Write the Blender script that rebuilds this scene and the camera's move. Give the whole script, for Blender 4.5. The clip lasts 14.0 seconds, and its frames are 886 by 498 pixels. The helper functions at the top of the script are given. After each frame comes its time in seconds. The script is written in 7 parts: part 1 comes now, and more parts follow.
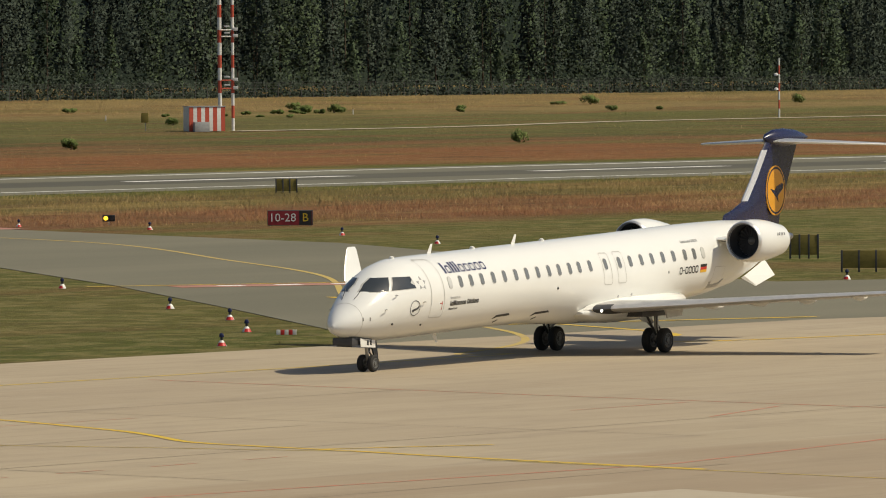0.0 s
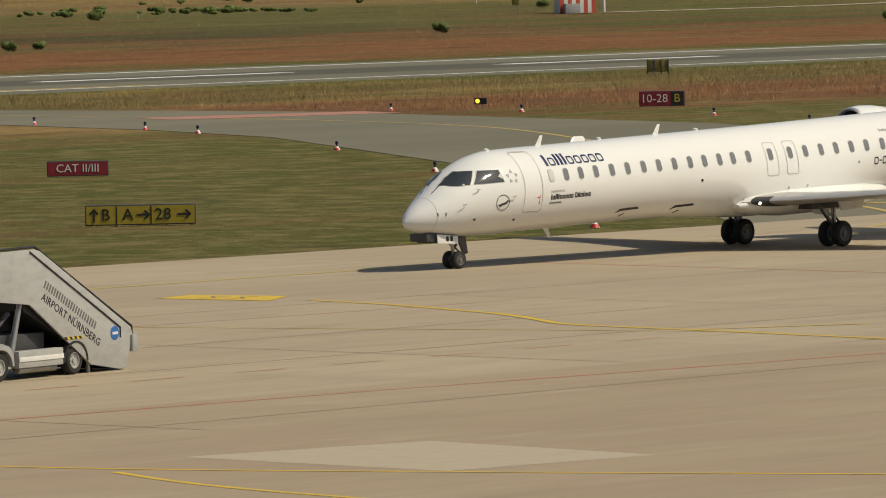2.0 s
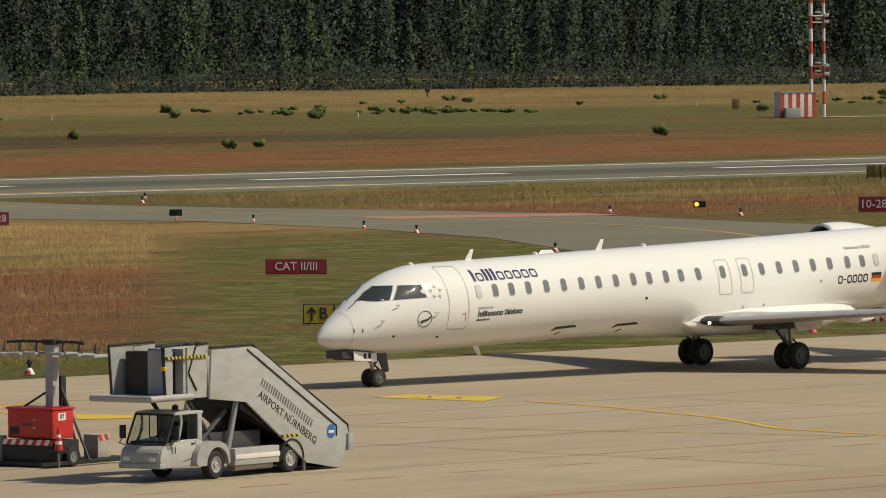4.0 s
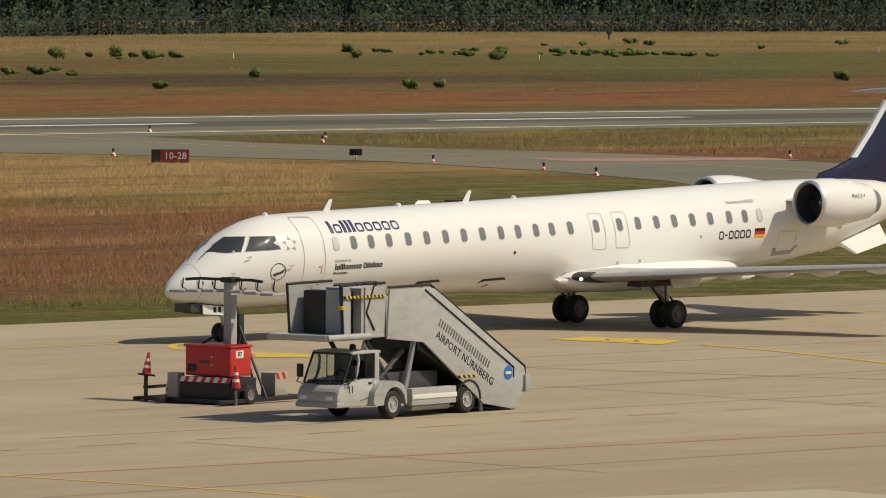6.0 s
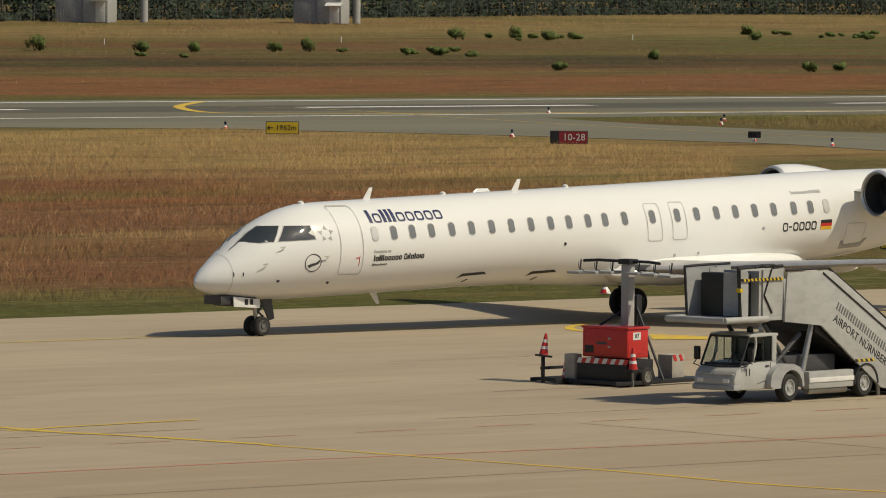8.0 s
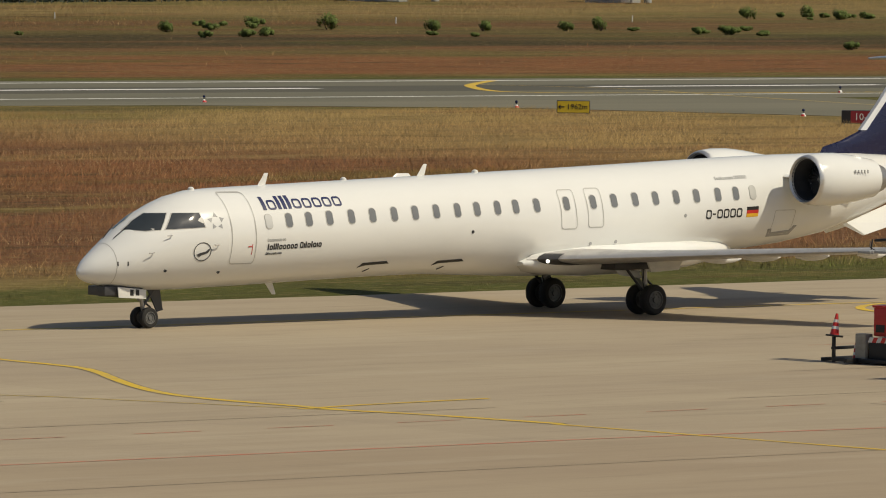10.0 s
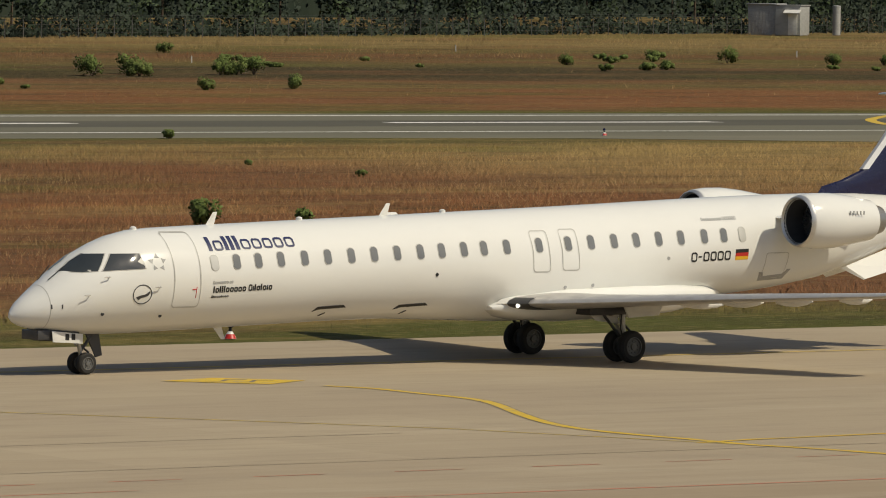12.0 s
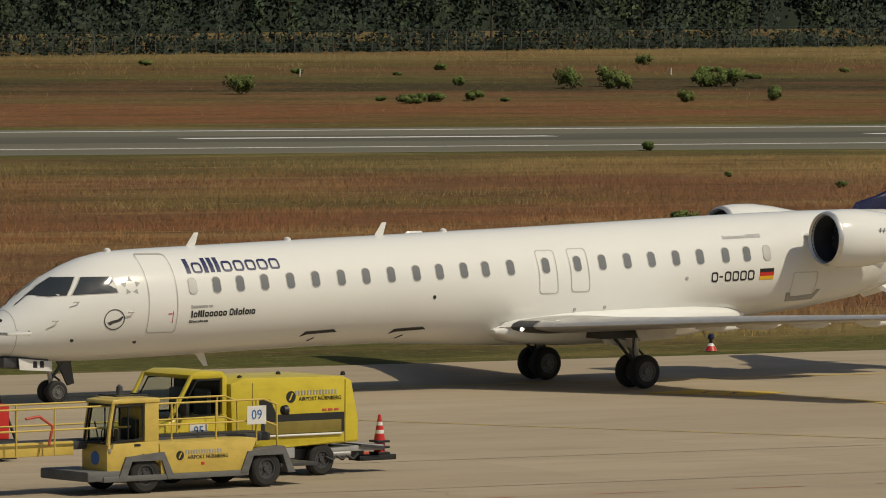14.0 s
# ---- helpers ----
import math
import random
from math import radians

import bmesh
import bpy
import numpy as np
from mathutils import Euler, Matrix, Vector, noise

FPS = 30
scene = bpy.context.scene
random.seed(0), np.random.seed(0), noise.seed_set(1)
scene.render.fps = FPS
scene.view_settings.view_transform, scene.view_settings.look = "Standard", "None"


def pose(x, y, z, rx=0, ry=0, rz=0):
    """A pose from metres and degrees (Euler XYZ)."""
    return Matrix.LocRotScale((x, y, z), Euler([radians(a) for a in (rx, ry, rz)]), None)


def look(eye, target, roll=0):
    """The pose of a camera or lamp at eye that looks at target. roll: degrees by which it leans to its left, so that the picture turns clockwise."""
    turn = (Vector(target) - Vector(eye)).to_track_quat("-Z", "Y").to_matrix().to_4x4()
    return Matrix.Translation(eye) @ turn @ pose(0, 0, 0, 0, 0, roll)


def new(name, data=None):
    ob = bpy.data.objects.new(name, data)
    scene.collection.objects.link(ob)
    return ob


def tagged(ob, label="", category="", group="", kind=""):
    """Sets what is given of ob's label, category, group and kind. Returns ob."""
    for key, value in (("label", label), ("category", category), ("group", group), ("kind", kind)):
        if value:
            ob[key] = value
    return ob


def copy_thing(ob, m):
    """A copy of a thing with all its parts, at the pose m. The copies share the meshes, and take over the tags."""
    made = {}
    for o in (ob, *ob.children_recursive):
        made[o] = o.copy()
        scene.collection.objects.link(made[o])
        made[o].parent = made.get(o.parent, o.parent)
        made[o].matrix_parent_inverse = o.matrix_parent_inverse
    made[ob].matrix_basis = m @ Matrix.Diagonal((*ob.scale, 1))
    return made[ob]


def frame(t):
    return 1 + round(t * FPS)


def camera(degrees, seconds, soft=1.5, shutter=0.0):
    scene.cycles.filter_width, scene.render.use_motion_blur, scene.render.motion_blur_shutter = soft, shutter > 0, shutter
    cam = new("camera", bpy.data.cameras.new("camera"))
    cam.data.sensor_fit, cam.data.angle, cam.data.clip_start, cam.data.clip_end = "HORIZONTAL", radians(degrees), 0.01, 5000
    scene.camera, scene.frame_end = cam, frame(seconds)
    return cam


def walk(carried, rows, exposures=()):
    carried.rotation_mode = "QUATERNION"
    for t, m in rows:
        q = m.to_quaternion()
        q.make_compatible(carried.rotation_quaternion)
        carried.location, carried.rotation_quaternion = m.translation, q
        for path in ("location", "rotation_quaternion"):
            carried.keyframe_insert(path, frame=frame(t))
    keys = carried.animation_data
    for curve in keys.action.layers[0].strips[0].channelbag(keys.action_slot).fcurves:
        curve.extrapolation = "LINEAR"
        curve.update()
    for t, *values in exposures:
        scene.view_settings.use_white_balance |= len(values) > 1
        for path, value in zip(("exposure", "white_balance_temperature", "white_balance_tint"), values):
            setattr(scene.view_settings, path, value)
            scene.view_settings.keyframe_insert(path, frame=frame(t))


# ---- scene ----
EYE = (0.0, 0.0, 10.881)


def aim(yaw, pitch, roll):
    """A camera pose at the terrace: yaw to the left from +y, pitch up, roll, in degrees."""
    a, b = radians(yaw), radians(pitch)
    way = Vector((-math.sin(a) * math.cos(b), math.cos(a) * math.cos(b), math.sin(b)))
    return look(EYE, Vector(EYE) + way * 100, roll)


cam = camera(7.497, 14.0, soft=1.0)
walk(cam, [
    (0.0, aim(-49.222, -1.605, -0.407)), (0.5, aim(-48.649, -1.709, -0.536)), (1.0, aim(-48.244, -2.164, -0.714)),
    (1.5, aim(-47.294, -2.538, -0.967)), (2.0, aim(-46.050, -2.570, -1.133)), (2.5, aim(-45.394, -2.448, -1.030)),
    (3.0, aim(-45.023, -1.929, -0.862)), (3.2, aim(-44.859, -1.773, -0.860)), (5.3, aim(-43.352, -1.863, 0.066)),
    (5.5, aim(-43.229, -1.936, 0.001)), (6.0, aim(-42.697, -2.177, 0.221)), (6.5, aim(-41.568, -2.479, 0.195)),
    (7.0, aim(-40.478, -2.570, 0.307)), (7.5, aim(-39.789, -2.446, 0.456)), (7.7, aim(-39.593, -2.388, 0.466)),
    (9.8, aim(-37.253, -2.589, 0.599)), (10.0, aim(-36.861, -2.550, 0.527)), (10.5, aim(-35.677, -2.483, 0.513)),
    (11.0, aim(-34.710, -2.346, 0.590)), (11.5, aim(-34.113, -2.255, 0.769)), (12.0, aim(-33.471, -2.304, 0.695)),
    (12.5, aim(-32.503, -2.403, 0.507)), (13.0, aim(-31.436, -2.375, 0.606)), (13.5, aim(-30.512, -2.321, 0.627)),
    (14.0, aim(-29.399, -2.238, 0.310)),
], exposures=[(0.0, 0.05), (3.0, -0.1), (5.4, 0.04), (6.5, -0.1), (11.0, -0.2), (12.5, -0.26), (14.0, -0.43)])

# the aircraft's way: seconds, x, y of the main gear, heading
TAXI = [
    (0.0, 193.95, 159.18, 190.16), (0.5, 190.96, 158.49, 186.10), (1.0, 187.84, 158.02, 183.18), (1.5, 184.56, 157.72, 181.15),
    (2.0, 181.28, 157.56, 179.82), (2.5, 178.04, 157.50, 179.01), (3.0, 174.69, 157.52, 178.61), (3.5, 171.35, 157.61, 178.48),
    (4.0, 167.96, 157.73, 178.56), (4.5, 164.56, 157.89, 178.77), (5.0, 161.15, 158.08, 179.07), (5.5, 157.83, 158.28, 179.42),
    (6.0, 154.32, 158.49, 179.81), (6.5, 150.84, 158.70, 180.21), (7.0, 147.34, 158.91, 180.63), (7.5, 143.80, 159.10, 181.04),
    (8.0, 140.24, 159.28, 181.45), (8.5, 136.60, 159.42, 181.86), (9.0, 132.95, 159.54, 182.25), (9.5, 129.26, 159.61, 182.63),
    (10.0, 125.64, 159.64, 182.97), (10.5, 121.77, 159.62, 183.28), (11.0, 117.85, 159.56, 183.55), (11.5, 113.96, 159.44, 183.77),
    (12.0, 110.04, 159.30, 183.96), (12.5, 106.09, 159.12, 184.14), (13.0, 102.12, 158.95, 184.34), (13.5, 98.12, 158.81, 184.63),
    (14.0, 94.17, 158.74, 185.10),
]

# ---- light ----
SUN_FROM = Vector((0.465, -0.69, 1.0)).normalized()
world = bpy.data.worlds.new("sky")
scene.world = world
world.use_nodes = True
wn = world.node_tree
sky = wn.nodes.new("ShaderNodeTexSky")
sky.sky_type = "NISHITA"
sky.sun_disc = False
sky.sun_elevation = math.asin(SUN_FROM.z)
sky.sun_rotation = math.atan2(SUN_FROM.x, SUN_FROM.y)
sky.air_density, sky.dust_density = 1.0, 2.0
wn.links.new(sky.outputs[0], wn.nodes["Background"].inputs[0])
wn.nodes["Background"].inputs[1].default_value = 0.072
sun = new("sun", bpy.data.lights.new("sun", "SUN"))
sun.data.energy, sun.data.angle, sun.data.color = 3.7, radians(0.55), (1.0, 0.90, 0.69)
sun.matrix_basis = look(SUN_FROM * 500, (0, 0, 0))


# ---- materials ----
def rgb(c):
    return (*c, 1.0)


class Mat:
    """A small builder of node materials."""

    def __init__(self, name, rough=0.6, metal=0.0, spec=0.5):
        self.m = bpy.data.materials.new(name)
        self.m.use_nodes = True
        self.t = self.m.node_tree
        self.b = self.t.nodes["Principled BSDF"]
        self.b.inputs["Roughness"].default_value = rough
        self.b.inputs["Metallic"].default_value = metal
        self.b.inputs["Specular IOR Level"].default_value = spec
        self.pos = self.node("ShaderNodeNewGeometry").outputs["Position"]
        self.obj = self.node("ShaderNodeTexCoord").outputs["Object"]

    def node(self, kind, **kw):
        n = self.t.nodes.new(kind)
        for k, v in kw.items():
            if k in n.inputs:
                self.put(n.inputs[k], v)
        return n

    def put(self, socket, v):
        if isinstance(v, bpy.types.NodeSocket):
            self.t.links.new(v, socket)
        else:
            socket.default_value = v

    def noise(self, scale, detail=4.0, where=None, stretch=None, rough=0.55):
        w = where or self.obj
        if stretch:
            mp = self.t.nodes.new("ShaderNodeMapping")
            self.t.links.new(w, mp.inputs["Vector"])
            mp.inputs["Scale"].default_value = stretch
            w = mp.outputs[0]
        n = self.node("ShaderNodeTexNoise", Scale=scale, Detail=detail, Roughness=rough)
        self.t.links.new(w, n.inputs["Vector"])
        return n.outputs["Fac"]

    def ramp(self, fac, stops):
        n = self.t.nodes.new("ShaderNodeValToRGB")
        while len(n.color_ramp.elements) < len(stops):
            n.color_ramp.elements.new(0.5)
        for e, (p, c) in zip(n.color_ramp.elements, stops):
            e.position, e.color = p, rgb(c) if not isinstance(c, (int, float)) else (c, c, c, 1)
        self.t.links.new(fac, n.inputs[0])
        return n.outputs[0]

    def mix(self, fac, a, b, how="MIX"):
        n = self.t.nodes.new("ShaderNodeMix")
        n.data_type, n.blend_type = "RGBA", how
        for s, v in ((n.inputs[0], fac), (n.inputs[6], a), (n.inputs[7], b)):
            self.put(s, rgb(v) if isinstance(v, tuple) and len(v) == 3 else v)
        return n.outputs[2]

    def math(self, op, a, b=0.0):
        n = self.t.nodes.new("ShaderNodeMath")
        n.operation = op
        self.put(n.inputs[0], a)
        self.put(n.inputs[1], b)
        return n.outputs[0]

    def span(self, v, a, b):
        n = self.node("ShaderNodeMapRange")
        self.put(n.inputs[0], v)
        n.inputs[1].default_value, n.inputs[2].default_value = a, b
        return n.outputs[0]

    def color(self, c):
        self.put(self.b.inputs["Base Color"], rgb(c) if isinstance(c, tuple) else c)
        return self

    def bump(self, height, strength=0.3, dist=0.02):
        n = self.node("ShaderNodeBump", Strength=strength, Distance=dist)
        self.t.links.new(height, n.inputs["Height"])
        self.t.links.new(n.outputs[0], self.b.inputs["Normal"])
        return self

    def rough(self, v):
        self.put(self.b.inputs["Roughness"], v)
        return self


def paint(name, c, rough=0.35, dirt=0.12, metal=0.0, scale=2.0):
    """Paint or metal with faint stains and grain."""
    k = Mat(name, rough, metal)
    n = k.noise(scale, 5, stretch=(1, 1, 2.2))
    fine = k.noise(scale * 14, 3)
    dark = tuple(v * (1 - dirt * 2.2) for v in c)
    col = k.mix(k.span(n, 0.45, 0.75), c, dark)
    col = k.mix(k.math("MULTIPLY", fine, dirt), col, tuple(v * 0.6 for v in c))
    k.color(col)
    k.rough(k.math("ADD", k.math("MULTIPLY", n, 0.2), rough - 0.08))
    return k.m


GREEN, OLIVE, STRAW = (0.112, 0.122, 0.029), (0.15, 0.12, 0.042), (0.385, 0.265, 0.105)
SOIL_RED, RUST, DARK_TURF = (0.21, 0.098, 0.048), (0.25, 0.105, 0.045), (0.06, 0.047, 0.023)
FAR_STRAW = (0.27, 0.195, 0.08)


def wild_colour(k):
    """Bands of wild turf across the airfield, broken by patches; returns colour, x, y and two noises."""
    sep = k.node("ShaderNodeSeparateXYZ")
    k.t.links.new(k.pos, sep.inputs[0])
    x, y = sep.outputs[0], sep.outputs[1]
    big = k.noise(0.022, 4, k.pos, (0.6, 1, 1))
    mid = k.noise(0.11, 5, k.pos, (0.3, 1.0, 1.0))
    wob = k.math("MULTIPLY", k.math("SUBTRACT", big, 0.5), 16.0)
    wob2 = k.math("MULTIPLY", k.math("SUBTRACT", mid, 0.5), 22.0)
    f = k.span(k.math("ADD", y, k.math("ADD", wob, wob2)), 160, 720)

    def at(v):
        return (v - 160) / 560
    c = k.ramp(f, [(at(160), GREEN), (at(179), GREEN), (at(184), OLIVE), (at(190), SOIL_RED), (at(242), SOIL_RED), (at(258), RUST), (at(300), SOIL_RED), (at(334), SOIL_RED), (at(346), OLIVE),
                   (at(372), OLIVE), (at(387), GREEN), (at(454), GREEN), (at(462), RUST), (at(494), RUST), (at(505), OLIVE), (at(515), SOIL_RED), (at(522), DARK_TURF), (at(549), DARK_TURF), (at(556), OLIVE),
                   (at(584), (0.17, 0.085, 0.042)), (at(598), OLIVE), (at(614), FAR_STRAW), (at(650), FAR_STRAW)])
    # a wide straw patch beside the turn-off, greener ground towards the mast, rust streaks, pale seed heads
    straw = k.math("MULTIPLY", k.span(k.math("ADD", x, k.math("MULTIPLY", wob2, 2.0)), 196, 232), k.span(k.math("ADD", y, wob2), 246, 276))
    c = k.mix(k.math("MULTIPLY", k.math("MULTIPLY", straw, k.math("MULTIPLY", k.span(y, 372, 364), k.span(x, 306, 296))), 0.85), c, STRAW)
    lush = k.math("MULTIPLY", k.span(k.math("ADD", x, k.math("MULTIPLY", wob, 3.0)), 470, 560), k.math("MULTIPLY", k.span(k.math("ADD", y, wob2), 514, 530), k.span(y, 628, 606)))
    c = k.mix(k.math("MULTIPLY", lush, 0.85), c, (0.12, 0.13, 0.04))
    c = k.mix(k.math("MULTIPLY", k.span(k.noise(0.03, 5, k.pos, (0.5, 1.6, 1)), 0.55, 0.64), 0.55), c, GREEN)
    near = k.math("ADD", k.math("MULTIPLY", k.span(y, 470, 440), 0.45), 0.15)
    c = k.mix(k.math("MULTIPLY", k.span(k.noise(0.06, 6, k.pos, (0.35, 1.3, 1.0), 0.65), 0.52, 0.64), near), c, STRAW)
    c = k.mix(k.math("MULTIPLY", k.span(k.noise(0.07, 5, k.pos, (0.3, 1.4, 1.0)), 0.52, 0.64), 0.6), c, SOIL_RED)
    c = k.mix(k.math("MULTIPLY", k.span(k.noise(0.22, 6, k.pos, (0.3, 1.2, 1.0), 0.65), 0.5, 0.68), 0.6), c, DARK_TURF)
    return c, x, y, mid, wob2


def ground_grass():
    k = Mat("meadow", 0.95, spec=0.1)
    wild, x, y, mid, wob2 = wild_colour(k)
    fine = k.noise(1.0, 8, k.pos, (0.5, 1.0, 1.0), 0.75)
    # the mown lawn lies beyond a slanting edge
    edge = k.math("SUBTRACT", k.math("ADD", x, k.math("MULTIPLY", wob2, 0.25)), k.math("ADD", k.math("MULTIPLY", y, 0.9), -1.5))
    mown = k.math("MULTIPLY", k.span(edge, -2, 4), k.span(y, 300, 292))
    lawn = k.mix(k.span(mid, 0.38, 0.62), (0.092, 0.112, 0.023), (0.15, 0.133, 0.04))
    # mower swaths, straight and soft
    stripes = k.noise(0.42, 3, k.pos, (1.0, -0.9, 1.0))
    lawn = k.mix(k.math("MULTIPLY", k.span(stripes, 0.48, 0.58), 0.7), lawn, (0.25, 0.215, 0.085))
    lawn = k.mix(k.math("MULTIPLY", k.span(k.noise(0.16, 5, k.pos, (0.6, 1.3, 1.0)), 0.54, 0.68), 0.55), lawn, (0.10, 0.085, 0.03))
    lawn = k.mix(k.math("MULTIPLY", k.span(k.noise(0.05, 4, k.pos, (0.4, 1.3, 1.0)), 0.55, 0.66), 0.6), lawn, (0.20, 0.115, 0.05))
    c = k.mix(mown, wild, lawn)
    c = k.mix(k.span(fine, 0.3, 0.75), k.mix(0.55, c, (0.045, 0.036, 0.014)), c)
    c = k.mix(k.math("MULTIPLY", k.span(k.noise(2.2, 5, k.pos, (0.6, 1, 1), 0.7), 0.52, 0.7), 0.4), c, (0.40, 0.30, 0.14))
    k.color(c).bump(fine, 0.9, 0.3)
    return k.m


def dry_blades():
    """Stalks take the turf's tone, with pale seed heads among them."""
    k = Mat("dry_grass", 0.8, spec=0.15)
    c = wild_colour(k)[0]
    r = k.node("ShaderNodeNewGeometry").outputs["Random Per Island"]
    c = k.mix(k.math("MULTIPLY", r, 0.35), c, k.mix(1.0, c, (1.7, 1.65, 1.6), "MULTIPLY"))
    pale = k.math("MULTIPLY", k.span(r, 0.6, 1.0), k.span(k.noise(0.09, 5, k.pos, (0.5, 1.0, 1.0), 0.65), 0.44, 0.62))
    k.color(k.mix(k.math("MULTIPLY", pale, 0.75), c, (0.50, 0.36, 0.18)))
    return k.m


def concrete():
    k = Mat("apron_concrete", 0.88, spec=0.25)
    big = k.noise(0.05, 5, k.pos, (0.5, 1.4, 1))
    mid = k.noise(0.45, 5, k.pos, (0.45, 1.3, 1))
    fine = k.noise(14, 4, k.pos)
    br = k.node("ShaderNodeTexBrick", Scale=1.0)
    mp = k.t.nodes.new("ShaderNodeMapping")
    k.t.links.new(k.pos, mp.inputs["Vector"])
    mp.inputs["Rotation"].default_value = (0, 0, radians(0.6))
    k.t.links.new(mp.outputs[0], br.inputs["Vector"])
    br.offset = 0.0
    for nm, v in (("Mortar Size", 0.035), ("Mortar Smooth", 0.4), ("Brick Width", 7.5), ("Row Height", 7.5), ("Bias", 0.0)):
        br.inputs[nm].default_value = v
    br.inputs["Color1"].default_value = rgb((0.405, 0.332, 0.228))
    br.inputs["Color2"].default_value = rgb((0.37, 0.302, 0.207))
    br.inputs["Mortar"].default_value = rgb((0.362, 0.296, 0.204))
    c = k.mix(k.math("MULTIPLY", k.span(big, 0.42, 0.68), 0.55), br.outputs[0], (0.30, 0.235, 0.165))
    c = k.mix(k.math("MULTIPLY", k.span(mid, 0.5, 0.75), 0.4), c, (0.24, 0.195, 0.145))
    c = k.mix(k.math("MULTIPLY", k.span(fine, 0.4, 0.8), 0.25), c, (0.45, 0.38, 0.29))
    sep = k.node("ShaderNodeSeparateXYZ")
    k.t.links.new(k.pos, sep.inputs[0])
    old = k.span(k.math("ADD", sep.outputs[1], k.math("MULTIPLY", mid, 0.8)), 118.4, 117.8)
    c = k.mix(k.math("MULTIPLY", old, k.math("ADD", k.math("MULTIPLY", big, 0.6), 0.1)), c, (0.285, 0.21, 0.135))
    streak = k.noise(0.9, 4, k.pos, (0.12, 1.6, 1), 0.7)
    c = k.mix(k.math("MULTIPLY", k.span(streak, 0.5, 0.72), 0.35), c, (0.27, 0.212, 0.145))
    scuff = k.noise(0.35, 7, k.pos, (0.35, 2.2, 1), 0.75)
    c = k.mix(k.math("MULTIPLY", k.span(scuff, 0.56, 0.68), 0.32), c, (0.19, 0.155, 0.115))
    bare = k.noise(0.2, 6, k.pos, (0.4, 1.6, 1), 0.7)
    c = k.mix(k.math("MULTIPLY", k.span(bare, 0.54, 0.68), 0.35), c, (0.455, 0.385, 0.28))
    k.color(c).bump(fine, 0.25, 0.01)
    return k.m


def asphalt(name, a, b, worn=0.35):
    k = Mat(name, 0.85, spec=0.3)
    big = k.noise(0.06, 5, k.pos, (0.25, 1.2, 1))
    fine = k.noise(6, 5, k.pos)
    c = k.mix(k.span(big, 0.35, 0.7), a, b)
    c = k.mix(k.math("MULTIPLY", k.span(fine, 0.45, 0.8), worn), c, tuple(v * 1.5 for v in b))
    k.color(c).bump(fine, 0.3, 0.01)
    return k.m


def worn_line(name, c, base, amount=0.5):
    k = Mat(name, 0.8, spec=0.3)
    n = k.noise(1.3, 6, k.pos, rough=0.7)
    k.color(k.mix(k.math("MULTIPLY", k.span(n, 0.45, 0.68), amount), c, base))
    return k.m


def leafy(name, a, b, c, scale=0.08):
    k = Mat(name, 0.75, spec=0.2)
    r = k.node("ShaderNodeNewGeometry").outputs["Random Per Island"]
    n = k.noise(scale, 3, k.pos)
    col = k.mix(k.span(n, 0.35, 0.65), a, b)
    k.color(k.mix(k.math("MULTIPLY", r, 0.8), col, c))
    return k.m


M_GRASS, M_CONC = ground_grass(), concrete()
M_RUNWAY = asphalt("runway_asphalt", (0.122, 0.116, 0.08), (0.16, 0.15, 0.103))
M_TAXI = asphalt("taxiway_asphalt", (0.14, 0.131, 0.09), (0.183, 0.168, 0.116), 0.25)
M_RUBBER = asphalt("rubber_streak", (0.078, 0.073, 0.053), (0.105, 0.098, 0.072))
M_YLINE = worn_line("yellow_marking", (0.62, 0.42, 0.035), (0.36, 0.29, 0.18), 0.6)
M_YFAINT = worn_line("faded_yellow_marking", (0.52, 0.38, 0.09), (0.37, 0.30, 0.20), 0.9)
M_RLINE = worn_line("faded_red_marking", (0.50, 0.19, 0.12), (0.38, 0.30, 0.215), 0.9)
M_WLINE = worn_line("white_marking", (0.75, 0.73, 0.68), (0.5, 0.48, 0.44), 0.3)
M_PATCH = worn_line("pale_concrete_patch", (0.425, 0.36, 0.265), (0.385, 0.318, 0.225), 0.7)
M_JOINT = worn_line("joint_sealant", (0.19, 0.157, 0.11), (0.34, 0.278, 0.19), 1.0)
M_REDSIGN = worn_line("red_ground_marking", (0.42, 0.19, 0.14), (0.25, 0.2, 0.155), 1.0)
M_WHITE = paint("aircraft_white", (0.765, 0.765, 0.735), 0.14, 0.018, scale=0.5)
M_WHITE2 = paint("white_paint", (0.74, 0.73, 0.69), 0.4, 0.08)
M_NAVY = paint("navy_paint", (0.012, 0.014, 0.052), 0.25, 0.05)
M_ORANGE = paint("orange_yellow_paint", (0.72, 0.33, 0.022), 0.3, 0.05)
M_GREYLINE = paint("panel_line_grey", (0.47, 0.46, 0.43), 0.4, 0.05)
M_DARKGREY = paint("dark_grey_paint", (0.055, 0.055, 0.058), 0.45, 0.1)
M_GREY = paint("grey_paint", (0.36, 0.365, 0.36), 0.45, 0.12)
M_LIGHTGREY = paint("light_grey_paint", (0.40, 0.40, 0.38), 0.42, 0.10)
M_MIDGREY = paint("mid_grey_paint", (0.14, 0.14, 0.135), 0.5, 0.15)
M_BARE = paint("polished_metal", (0.74, 0.73, 0.70), 0.36, 0.06, 0.75)
M_STEEL = paint("dull_steel", (0.42, 0.41, 0.39), 0.38, 0.12, 0.8)
M_BLACK = paint("black_plastic", (0.016, 0.016, 0.017), 0.5, 0.1)
M_TYRE = paint("tyre_rubber", (0.022, 0.021, 0.02), 0.8, 0.15)
